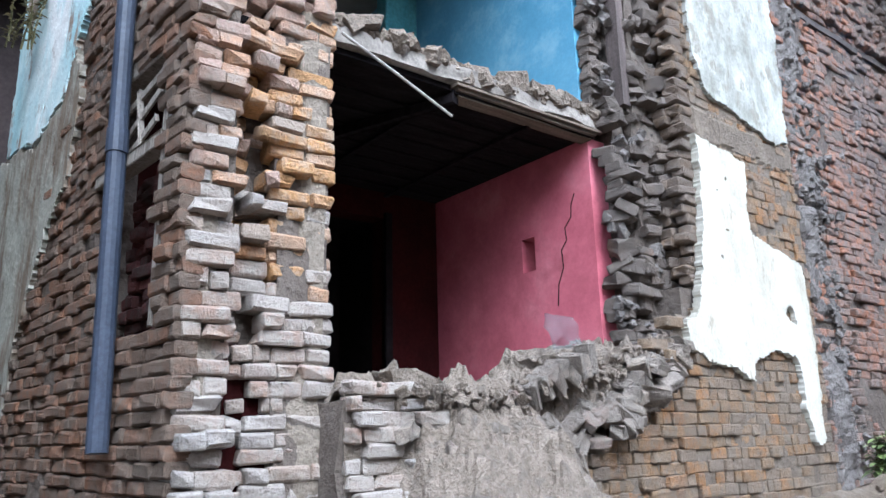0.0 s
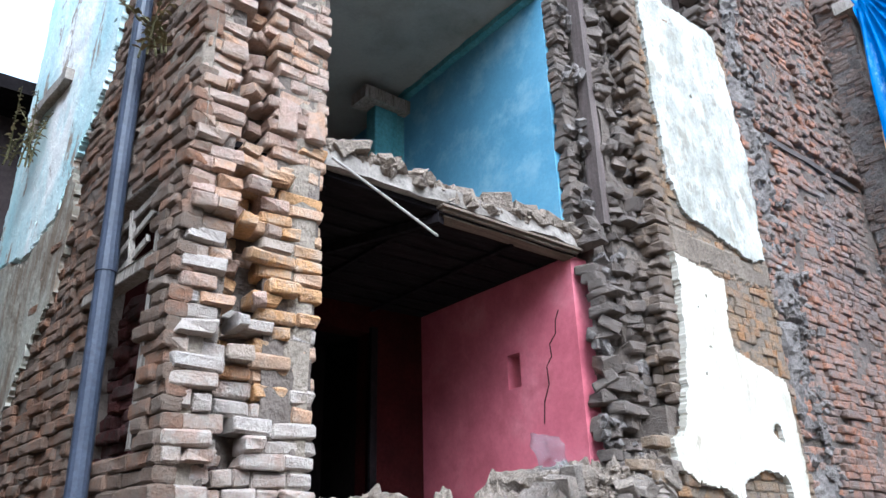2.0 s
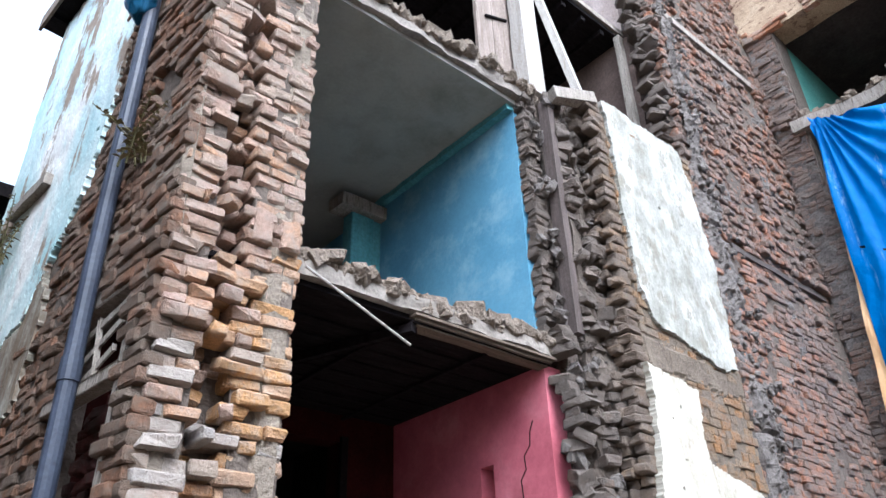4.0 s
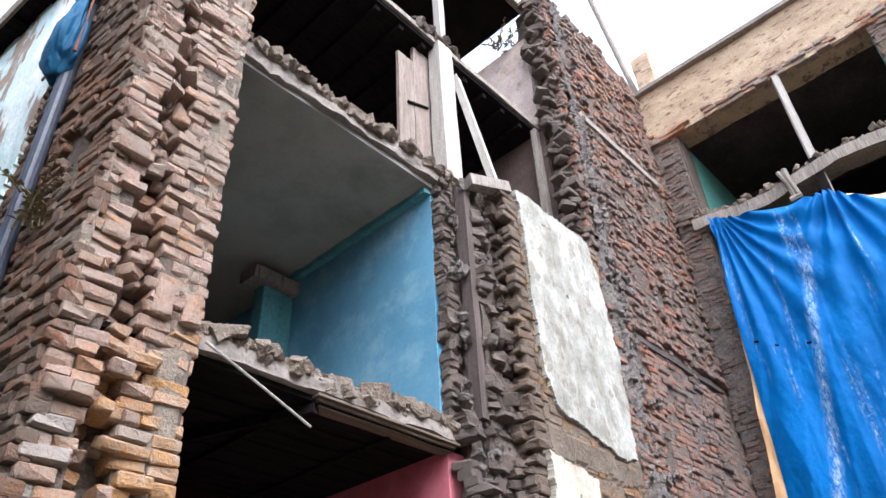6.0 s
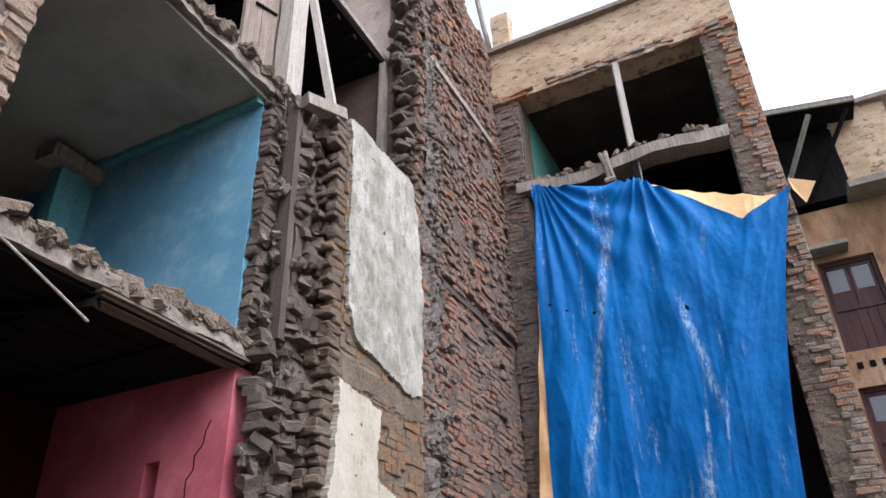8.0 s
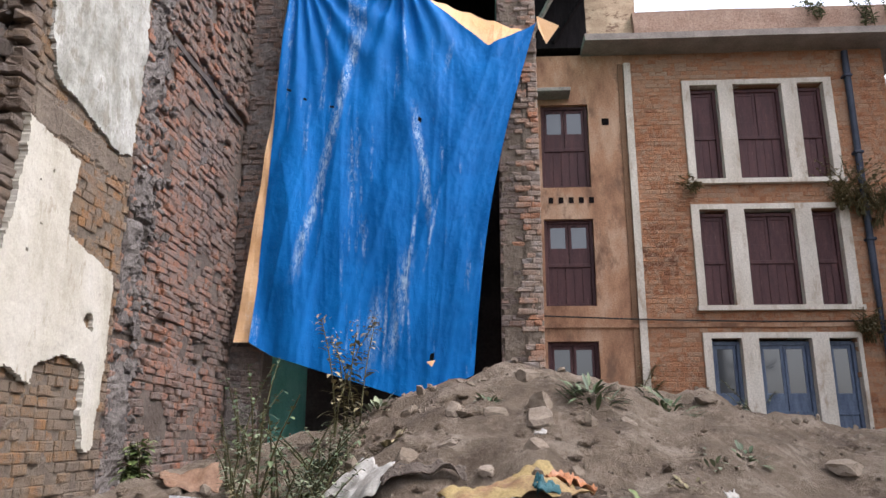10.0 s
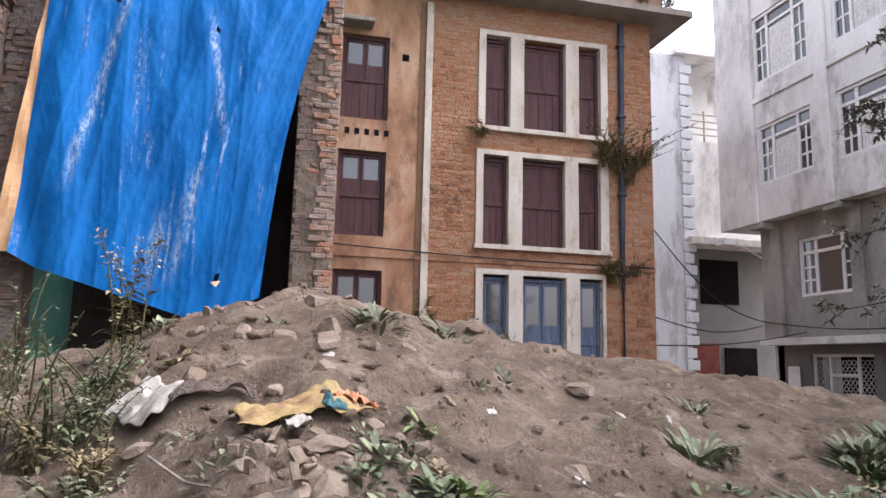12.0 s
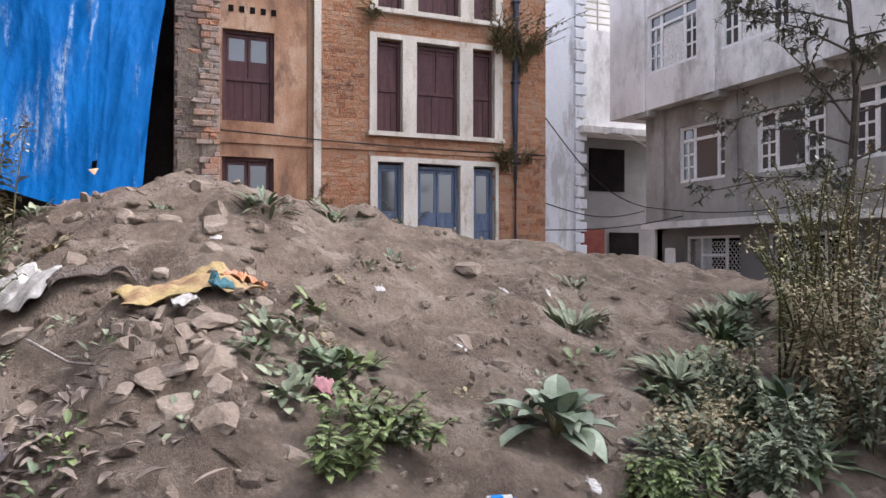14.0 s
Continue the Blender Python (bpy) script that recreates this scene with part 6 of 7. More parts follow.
for k, (x, y, size, fl) in enumerate(((2.98, -0.33, 0.13, 0.25), (2.86, -0.47, 0.12, 0.25), (2.8, -0.36, 0.16, 0.22), (3.02, -0.48, 0.08, 0.35), (2.93, -0.58, 0.07, 0.3), (3.08, -0.38, 0.06, 0.4), (3.1, -0.55, 0.06, 0.4), (2.76, -0.56, 0.06, 0.4), (4.09, 0.39, 0.14, 0.4), (3.08, 0.03, 0.1, 0.3), (2.91, -0.13, 0.08, 0.3), (3.3, -0.57, 0.075, 0.8), (3.2, -0.6, 0.06, 0.7), (3.16, -0.15, 0.08, 0.6), (4.79, -0.61, 0.14, 0.9), (5.14, -0.07, 0.11, 1.2), (4.3, -0.3, 0.09, 0.5), (4.6, -0.05, 0.12, 0.5), (5.5, -0.6, 0.1, 0.6), (5.0, -1.2, 0.1, 0.4))):
    rock(x, y, size * 0.78, fl, 700 + k, 0.55, M_PALESTONE, "pale dusty broken stone slab half sunk in the earth")
for k in range(22):
    a, q = R.uniform(0, 6.28), 0.16 * R.random()
    rock(3.5 + q * math.cos(a), -1.0 + 1.4 * q * math.sin(a), R.uniform(0.014, 0.035), 0.6, 740 + k, 0.1, M_PALESTONE, "small pale stone in a scatter on the slope")
carton = thing("white_carton", "crushed open white cardboard carton on the rubble", "carton", at=(4.47, 1.42, level(4.47, 1.42)))
for k, (a, b, c, d) in enumerate((((-0.02, 0.17, 0.02), (-0.06, -0.15, 0.0), (0.02, -0.17, 0.2), (0.04, 0.15, 0.22)), ((-0.06, -0.15, 0.0), (-0.2, -0.1, 0.02), (-0.16, -0.12, 0.17), (0.02, -0.17, 0.2)), ((-0.02, 0.17, 0.02), (-0.2, 0.14, 0.0), (-0.2, -0.1, 0.02), (-0.06, -0.15, 0.0)))):
    bm = bmesh.new()
    bm.faces.new([bm.verts.new(q) for q in (a, b, c, d)])
    bmesh.ops.solidify(bm, geom=bm.faces[:], thickness=0.006)
    part("flap", worn(bm, 3, 0.012, 9, k), M_FRAME, carton)
pile = thing("brick_fragments", "small pile of broken brick pieces on the heap", "rubble")
part("rubble", heap(30, lambda t: (3.05 + 0.35 * t, -0.32 + 0.1 * t, level(3.05 + 0.35 * t, -0.32 + 0.1 * t) + 0.015), (0.14, 0.16, 0.01), 0.5, 31, 0.3), M_STONE, pile, kind="stuff")
vs, fs, r = [], [], random.Random(5)
SP = []
for k in range(6):
    bm = bmesh.new()
    bmesh.ops.create_icosphere(bm, subdivisions=1, radius=1)
    for v in bm.verts:
        v.co *= 1 + 0.5 * noise.noise(v.co * 1.4 + Vector((k * 3.1, 0, 0)))
    bm.verts.index_update()
    SP.append(([v.co.copy() for v in bm.verts], [[v.index for v in f.verts] for f in bm.faces]))
    bm.free()
for _ in range(2200):
    d, a = 1.6 + 6.4 * r.random() ** 0.8, radians(r.uniform(62, 142))
    x, y = d * math.sin(a), d * math.cos(a) - 0.2
    if noise.noise(Vector((x * 0.9, y * 0.9, 3))) < -0.1 and r.random() < 0.75:
        continue
    s = 0.006 + 0.022 * r.random() ** 3 + (0.03 if r.random() < 0.05 else 0)
    mm = Matrix.LocRotScale((x, y, level(x, y) + s * 0.2), Euler((r.uniform(0, 6), r.uniform(0, 6), r.uniform(0, 6))), (s * r.uniform(0.8, 1.5), s, s * r.uniform(0.5, 0.9)))
    sv, sf = r.choice(SP)
    n0 = len(vs)
    vs += [mm @ v for v in sv]
    fs += [[n0 + q for q in f] for f in sf]
clv, clf = [], []
for _ in range(900):
    d, a = 1.7 + 5.2 * r.random(), radians(r.uniform(64, 140))
    x, y = d * math.sin(a), d * math.cos(a) - 0.2
    if r.random() > (0.9 if a < 1.75 else 0.3) or noise.noise(Vector((x * 1.4, y * 1.4, 8))) < -0.15:
        continue
    s = 0.015 + 0.055 * r.random() ** 2
    mm = Matrix.LocRotScale((x, y, level(x, y) + s * 0.05), Euler((r.uniform(-0.4, 0.4), r.uniform(-0.4, 0.4), r.uniform(0, 6))), (s * r.uniform(0.9, 1.6), s, s * r.uniform(0.5, 0.8)))
    sv, sf = r.choice(SP)
    n0 = len(clv)
    clv += [mm @ v for v in sv]
    clf += [[n0 + q for q in f] for f in sf]
tagged(part("earth_clods", (clv, [], clf), M_EARTH), "dry clods of earth strewn over the heap", "clods", "", "stuff")
tagged(part("pebbles", (vs, [], fs), M_STONE), "small stones and brick crumbs strewn over the heap", "pebbles", "", "stuff")


def cloth(name, label, cx, cy, lx, ly, turn, material, seed, lift=0.05, nx=36, ny=18):
    bm = bmesh.new()
    bmesh.ops.create_grid(bm, x_segments=nx, y_segments=ny, size=0.5)
    c, s = math.cos(turn), math.sin(turn)
    for v in bm.verts:
        a, b = v.co.x, v.co.y
        a2, b2 = a * lx * (1 + 0.2 * noise.noise(Vector((b * 3, seed, 0)))), b * ly * (0.9 + 0.25 * noise.noise(Vector((a * 4, seed, 2))))
        x, y = cx + a2 * c - b2 * s, cy + a2 * s + b2 * c
        v.co = Vector((x, y, max(level(x + p[0], y + p[1]) for p in ((0, 0), (0.08, 0), (-0.08, 0), (0, 0.08), (0, -0.08))) + 0.008 + lift * max(0, 0.35 + noise.noise(Vector((a * 4, b * 5, seed)))) + 0.4 * lift * abs(noise.noise(Vector((a * 9, b * 12, seed))))))
    bmesh.ops.solidify(bm, geom=bm.faces[:], thickness=0.004)
    ob = part(name, bm, material)
    for f in ob.data.polygons:
        f.use_smooth = True
    return tagged(ob, label, name.split("_")[-1])


M_SACK = surface("faded_yellow_sack", [(0.35, (0.27, 0.19, 0.07)), (0.5, (0.36, 0.27, 0.12)), (0.65, (0.27, 0.15, 0.085))], 4, 60, 0.7, 0.4, 0.01, spots=(0.05, 0.22, 0.28), spot_scale=3.0, spot_at=(0.66, 0.68))
M_RAGPINK = surface("dusty_pink_cloth", [(0.3, (0.3, 0.10, 0.06)), (0.5, (0.46, 0.2, 0.09)), (0.7, (0.5, 0.3, 0.22))], 8, 60, 0.8, 0.4, 0.01)
M_POLY = surface("dirty_white_plastic", [(0.3, (0.32, 0.3, 0.265)), (0.7, (0.5, 0.48, 0.44))], 6, 60, 0.5, 0.3, 0.01)
cloth("yellow_sack", "faded yellow woven sack lying crumpled on the earth heap", 3.76, -0.38, 0.62, 0.5, radians(-76), M_SACK, 3, 0.035)
cloth("orange_rag", "dusty orange brown rag bunched at the end of the sack", 3.82, -0.68, 0.2, 0.18, radians(-60), M_RAGPINK, 8, 0.07, 14, 10)
cloth("white_sheet", "torn dirty white plastic sheet on the earth heap", 4.42, 0.42, 0.55, 0.3, radians(30), M_POLY, 5, 0.02)
cloth("brown_rag", "flat brown strip of rag on the earth heap", 4.2, 0.05, 0.45, 0.09, radians(-80), M_MUD, 9, 0.03)
M_TANSHEET = surface("dirty_tan_plastic", [(0.3, (0.16, 0.085, 0.05)), (0.7, (0.28, 0.18, 0.12))], 5, 40, 0.7)
cloth("teal_wrapper", "torn teal plastic wrapper beside the yellow sack", 3.6, -0.55, 0.12, 0.06, radians(-60), surface("teal_plastic", [(0.3, (0.02, 0.08, 0.095)), (0.7, (0.035, 0.13, 0.15))], 8, 50, 0.5), 21, 0.05, 10, 6)
cloth("grey_wrapper", "crumpled grey white plastic wrapper under the sack", 3.47, -0.38, 0.12, 0.06, radians(-70), M_POLY, 22, 0.04, 10, 6)
cloth("tan_sheet", "dirty orange tan sheet lying at the wall foot", 5.5, 1.85, 0.4, 0.3, radians(-60), M_TANSHEET, 23, 0.04, 14, 10)
cloth("pink_wrapper", "small crumpled pink plastic wrapper", 2.9, -0.91, 0.14, 0.09, radians(-20), surface("pink_plastic", [(0.3, (0.27, 0.1, 0.11)), (0.7, (0.38, 0.22, 0.22))], 9), 10, 0.03, 10, 8)
cloth("grey_rag", "grey dusty rag half buried in earth", 2.75, 0.38, 0.3, 0.2, radians(-50), surface("grey_cloth", [(0.3, (0.1, 0.085, 0.08)), (0.7, (0.2, 0.17, 0.155))], 6), 14, 0.12)
for k in range(9):
    a, d = R.uniform(1.45, 2.3), R.uniform(2.6, 5.5)
    cloth("paper_scrap", "small scrap of white litter on the earth", d * math.sin(a), d * math.cos(a) - 0.2, R.uniform(0.04, 0.08), R.uniform(0.03, 0.05), R.uniform(0, 3), M_POLY, k, 0.02, 5, 4)
stick = thing("stick", "dry bare stick lying on the slope", "stick")
part("twig", tube(bmesh.new(), [(3.72, 0.3, level(3.72, 0.3) + 0.03), (3.4, 0.1, level(3.4, 0.1) + 0.04), (3.06, -0.08, level(3.06, -0.08) + 0.015)], 0.008, 6, 0.6), M_OLDWOOD, stick)
bottle = thing("plastic_bottle", "empty clear plastic bottle with a blue label", "bottle")
bz = level(2.305, -1.44) + 0.02
part("body", tube(bmesh.new(), [(2.315, -1.395, bz), (2.31, -1.43, bz), (2.30, -1.47, bz), (2.297, -1.49, bz)], 0.022, 12), M_POLY, bottle)
part("label", tube(bmesh.new(), [(2.312, -1.41, bz), (2.303, -1.455, bz)], 0.0235, 12), M_TARP, bottle, "blue paper label")
part("neck", tube(bmesh.new(), [(2.297, -1.49, bz), (2.292, -1.51, bz)], 0.01, 10), M_TARP, bottle)


# ---- plants ----
def leaf_material(name, a, b, rough=0.55):
    m, n, l, p = nodes_of(name)
    g = n.new("ShaderNodeNewGeometry")
    col = ramp(n, l, g.outputs["Random Per Island"], [(0.0, a), (0.6, b), (1.0, tuple(min(1, c * 1.5) for c in b))])
    vein = noise_node(n, l, 30, 4, 0.7)
    mul = n.new("ShaderNodeMix")
    mul.data_type, mul.blend_type = "RGBA", "MULTIPLY"
    mul.inputs[0].default_value = 1.0
    l.new(col, mul.inputs[6]), l.new(ramp(n, l, vein, [(0.3, (0.7, 0.7, 0.7)), (0.7, (1.15, 1.15, 1.15))]), mul.inputs[7])
    l.new(mul.outputs[2], p.inputs["Base Color"])
    p.inputs["Roughness"].default_value = rough
    p.inputs["Subsurface Weight"].default_value = 0.0
    return m


M_LEAF = leaf_material("green_leaf", (0.04, 0.068, 0.026), (0.11, 0.15, 0.07))
M_DUSTYLEAF = leaf_material("dusty_leaf", (0.08, 0.10, 0.055), (0.2, 0.225, 0.135), 0.7)
M_BRIGHT = leaf_material("bright_green_leaf", (0.055, 0.085, 0.022), (0.14, 0.18, 0.06))
M_DRYLEAF = leaf_material("dry_leaf", (0.13, 0.112, 0.055), (0.25, 0.21, 0.115), 0.8)
M_YELLOWLEAF = leaf_material("yellow_green_leaf", (0.11, 0.125, 0.04), (0.23, 0.235, 0.1), 0.7)
M_TREELEAF = leaf_material("tree_leaf", (0.04, 0.046, 0.03), (0.105, 0.11, 0.08), 0.6)
M_STEM = surface("green_brown_stem", [(0.3, (0.07, 0.07, 0.03)), (0.7, (0.14, 0.12, 0.06))], 8)
M_BARK = surface("grey_brown_bark", [(0.3, (0.045, 0.038, 0.03)), (0.7, (0.10, 0.085, 0.07))], 10, 60, 0.95, 0.8, 0.01)


def leaf(vs, fs, at, way, up, length, width, droop=0.3, n=4, fold=0.15):
    """One leaf: a tapering folded blade of n pieces along way."""
    way, up = Vector(way).normalized(), Vector(up)
    side = way.cross(up)
    side = side.normalized() if side.length > 1e-4 else Vector((1, 0, 0))
    nrm = side.cross(way)
    n0 = len(vs)
    for k in range(n + 1):
        t = k / n
        w = width * 0.5 * (math.sin(math.pi * min(1, t * 0.94 + 0.06)) ** 0.8) if k < n else 0.0
        c = Vector(at) + way * (length * t) - Vector((0, 0, 1)) * (droop * length * t * t)
        vs += [c - side * w + nrm * (fold * w), c, c + side * w + nrm * (fold * w)]
    for k in range(n):
        a = n0 + 3 * k
        fs += [(a, a + 1, a + 4, a + 3), (a + 1, a + 2, a + 5, a + 4)]


def rosette(x, y, count, length, width, material, seed, label, name="weed_clump", spread=0.12, rise=0.7):
    """A low clump of long leaves rising from the ground."""
    r, vs, fs = random.Random(seed), [], []
    z = level(x, y)
    for _ in range(count):
        a, q = r.uniform(0, 6.283), r.uniform(0, spread)
        el = r.uniform(0.15, 1.2) * rise
        d = Vector((math.cos(a) * math.cos(el), math.sin(a) * math.cos(el), math.sin(el)))
        k = r.uniform(0.5, 1.0)
        bx, by = q * math.cos(a), q * math.sin(a)
        leaf(vs, fs, (bx, by, level(x + bx, y + by) - z + 0.01), d, (0, 0, 1), length * k, width * r.uniform(0.7, 1.1), r.uniform(0.1, 0.55))
    ob = thing(name, label, "plant", group="weeds on the heap", at=(x, y, z))
    part("leaves", (vs, [], fs), material, ob)
    return ob


def tall_weed(x, y, height, stems, material, seed, label, name="tall_weed", lean=0.38, size=0.07, tops=None, dense=26, z=None):
    """Upright stems with leaves all along."""
    r, vs, fs = random.Random(seed), [], []
    z = level(x, y) if z is None else z
    ob = thing(name, label, "plant", group="weeds on the heap", at=(x, y, z))
    for _ in range(stems):
        tv, tf = [], []
        bx, by = r.uniform(-0.12, 0.12), r.uniform(-0.12, 0.12)
        lx, ly, h = r.uniform(-lean, lean), r.uniform(-lean, lean), height * r.uniform(0.6, 1.0)
        pts = [Vector((bx + lx * t * t * h, by + ly * t * t * h, h * t)) for t in (0, 0.25, 0.5, 0.75, 1.0)]
        stem = part("stem", tube(bmesh.new(), pts, 0.006 + 0.004 * height, 5, 0.35), M_STEM, ob)
        for k in range(dense):
            t = 0.12 + 0.88 * k / dense
            i = min(3, int(t * 4))
            c = pts[i].lerp(pts[i + 1], t * 4 - i)
            a = r.uniform(0, 6.283)
            d = Vector((math.cos(a), math.sin(a), r.uniform(0.1, 0.7)))
            leaf(vs, fs, c, d, (0, 0, 1), size * r.uniform(0.6, 1.3) * (1.15 - 0.5 * t), size * 0.36, r.uniform(0.2, 0.7), 3)
        if tops:
            for _ in range(16):
                c = pts[4] + Vector([r.gauss(0, 0.035) for _ in range(3)])
                leaf(tv, tf, c, (r.uniform(-1, 1), r.uniform(-1, 1), r.uniform(0, 1)), (0, 0, 1), 0.03, 0.02, 0.1, 2)
            part("flower_head", (tv, [], tf), tops, stem, "dry tan seed head", "stuff")
    part("leaves", (vs, [], fs), material, ob)
    return ob


r, vs, fs = random.Random(44), [], []
for _ in range(170):
    x, y = 2.75 + r.gauss(0, 0.28), 0.15 + r.gauss(0, 0.2)
    a = r.uniform(0, 6.283)
    leaf(vs, fs, (x, y, level(x, y) + r.uniform(0.005, 0.04)), (math.cos(a), math.sin(a), r.uniform(-0.1, 0.5)), (0, 0, 1), r.uniform(0.05, 0.13), r.uniform(0.02, 0.045), r.uniform(0, 0.6), 3, 0.5)
tagged(part("dead_leaves", (vs, [], fs), leaf_material("dead_leaf", (0.06, 0.045, 0.035), (0.17, 0.135, 0.105), 0.85)), "litter of curled brown dead leaves on the slope", "leaves", "", "stuff")
DARKCL = "low clump of dark green strap leaves on the earth"
for k, (x, y, c, le, w) in enumerate(((4.27, -2.98, 60, 0.26, 0.045), (5.37, -1.01, 34, 0.22, 0.035), (5.86, -1.64, 26, 0.2, 0.035), (4.35, -4.35, 70, 0.3, 0.05), (4.0, -4.05, 60, 0.3, 0.05), (3.5, -3.35, 70, 0.3, 0.05), (3.2, -3.0, 60, 0.26, 0.045), (3.0, -2.9, 50, 0.24, 0.045), (2.85, -3.1, 70, 0.28, 0.05), (2.6, -2.75, 60, 0.25, 0.045), (2.5, -2.5, 50, 0.22, 0.04), (4.5, -4.75, 50, 0.3, 0.05), (5.1, -3.5, 20, 0.16, 0.03), (2.9, -3.5, 60, 0.3, 0.05), (2.4, -3.0, 60, 0.26, 0.045))):
    rosette(x, y, int(c * 1.7), le * 0.95, w * 0.95, M_LEAF if k % 3 else M_DUSTYLEAF, 100 + k, DARKCL, spread=0.19, rise=0.85)
for k, (x, y, c, le) in enumerate(((3.3, -0.75, 40, 0.13), (3.15, -1.0, 60, 0.15), (3.25, -1.15, 40, 0.14), (2.85, -0.75, 50, 0.13), (3.55, -0.95, 24, 0.1), (3.75, -1.05, 24, 0.12), (3.35, -0.05, 16, 0.09), (2.85, -1.75, 22, 0.10), (3.0, -1.95, 16, 0.1), (4.6, -1.6, 16, 0.1), (5.0, -1.9, 20, 0.1), (2.8, 0.05, 20, 0.1), (2.7, -0.35, 16, 0.09), (3.6, -2.75, 26, 0.11), (3.5, -2.5, 18, 0.1), (6.2, 0.6, 26, 0.16), (5.5, 0.9, 30, 0.2), (4.9, 0.9, 24, 0.15))):
    rosette(x, y, c, le, le * 0.3, (M_DUSTYLEAF, M_LEAF, M_BRIGHT)[k % 3], 200 + k, "small dusty green weed on bare earth", rise=0.9)
for k, (x, y, c, le) in enumerate(((2.62, -0.98, 80, 0.15), (2.6, -1.15, 60, 0.14), (2.3, -0.82, 50, 0.12), (2.0, 0.42, 60, 0.2))):
    tall_weed(x, y, 0.22, 7, M_BRIGHT, 300 + k, "bright green leafy weed on the slope", lean=0.7, size=0.085, dense=26)
# the large leaved dock plant
dock = thing("dock_plant", "large leaved pale green dock plant on the slope", "plant", at=(2.75, -1.95, level(2.75, -1.95)))
vs, fs, r = [], [], random.Random(77)
for k in range(38):
    a, el = r.uniform(0, 6.283), r.uniform(0.1, 1.25)
    d = Vector((math.cos(a) * math.cos(el), math.sin(a) * math.cos(el), math.sin(el)))
    leaf(vs, fs, d * 0.1 + Vector((0, 0, 0.02)), d, (0, 0, 1), r.uniform(0.14, 0.3), r.uniform(0.08, 0.15), r.uniform(0.3, 1.0), 6, 0.3)
part("leaves", (vs, [], fs), leaf_material("pale_dock_leaf", (0.07, 0.10, 0.055), (0.17, 0.21, 0.135), 0.5), dock)
bm = bmesh.new()
for k in range(7):
    a = k * 0.9
    tube(bm, [(0, 0, 0), (0.06 * math.cos(a), 0.06 * math.sin(a), 0.12)], 0.008, 5)
part("stems", bm, M_STEM, dock)
# tall weeds
TALL = "tall straggling weed with small dusty leaves"
for k, (x, y, h, st, mt, tp) in enumerate(((3.2, -3.9, 1.0, 5, M_YELLOWLEAF, M_DRYLEAF), (3.35, -4.2, 1.35, 5, M_YELLOWLEAF, None), (3.0, -3.75, 0.8, 6, M_DRYLEAF, M_DRYLEAF), (2.75, -3.6, 0.7, 6, M_DRYLEAF, M_DRYLEAF), (2.5, -3.3, 0.55, 6, M_DRYLEAF, M_DRYLEAF), (2.3, -2.9, 0.4, 6, M_DUSTYLEAF, None), (2.2, -3.4, 0.6, 7, M_DUSTYLEAF, M_DRYLEAF), (3.6, -4.6, 1.5, 6, M_DRYLEAF, M_DRYLEAF), (3.9, -5.2, 1.5, 7, M_DUSTYLEAF, None), (2.9, -4.1, 0.9, 7, M_DRYLEAF, M_DRYLEAF), (2.6, -4.0, 0.8, 7, M_DUSTYLEAF, M_DRYLEAF), (2.15, -2.55, 0.3, 5, M_DUSTYLEAF, None), (2.35, -2.3, 0.3, 6, M_DUSTYLEAF, M_DRYLEAF), (2.45, -2.65, 0.4, 7, M_DRYLEAF, M_DRYLEAF), (2.7, -3.0, 0.45, 7, M_DUSTYLEAF, M_DRYLEAF), (2.2, -2.15, 0.25, 6, M_BRIGHT, None), (3.3, -3.3, 0.3, 6, M_DUSTYLEAF, None), (4.1, -4.9, 1.2, 8, M_DUSTYLEAF, M_DRYLEAF), (3.3, -4.6, 1.3, 8, M_DRYLEAF, M_DRYLEAF))):
    tall_weed(x, y, h, st + 2, mt, 400 + k, TALL, tops=tp, dense=84, size=0.07)
M_TANHEAD = leaf_material("tan_seed_head", (0.2, 0.15, 0.07), (0.36, 0.28, 0.15), 0.8)
tall_weed(6.3, 0.85, 1.0, 6, M_DRYLEAF, 450, "dry weed with tan seed heads before the tarpaulin", tops=M_TANHEAD, size=0.13, dense=30)
tall_weed(4.6, 0.95, 0.85, 6, M_LEAF, 455, "tall green weed at the edge of the heap", size=0.095, dense=24)
tall_weed(4.9, 1.2, 0.7, 6, M_DUSTYLEAF, 456, "tall green weed at the edge of the heap", size=0.09, dense=22)
tall_weed(6.4, 1.75, 0.9, 6, M_LEAF, 451, "green weed growing at the foot of the wall", size=0.11, dense=24)
tall_weed(5.9, 1.6, 0.5, 4, M_LEAF, 452, "green weed growing at the foot of the wall", size=0.07)
tall_weed(5.2, 1.4, 0.45, 4, M_DUSTYLEAF, 453, "green weed growing at the foot of the wall", size=0.07)
tall_weed(5.6, 2.3, 0.35, 5, M_BRIGHT, 454, "bright green seedling by the brick facade", size=0.14)
for k, (x, y, z, h) in enumerate(((BX - 0.15, -6.4, 5.0, 0.9), (BX - 0.15, -6.15, 5.1, 0.8), (BX - 0.15, -6.7, 5.1, 0.8), (BX - 0.15, -3.7, 5.45, 0.3), (BX - 0.15, -6.2, 3.1, 0.4), (BX - 0.1, -2.75, 2.0, 0.7), (BX - 0.15, -4.3, 1.5, 1.0), (BX - 0.3, -6.9, 8.3, 0.8), (BX - 0.3, -6.0, 8.5, 0.5), (BX - 0.2, -7.3, 8.2, 0.9))):
    tall_weed(x, y, h, 13 if k in (0, 1, 2, 4) else 6, M_DRYLEAF if k < 6 else M_DUSTYLEAF, 460 + k, "scrubby weed rooted in the brick house wall", name="wall_weed", lean=1.3 if k < 5 else 0.8, size=0.10, dense=34, z=z)
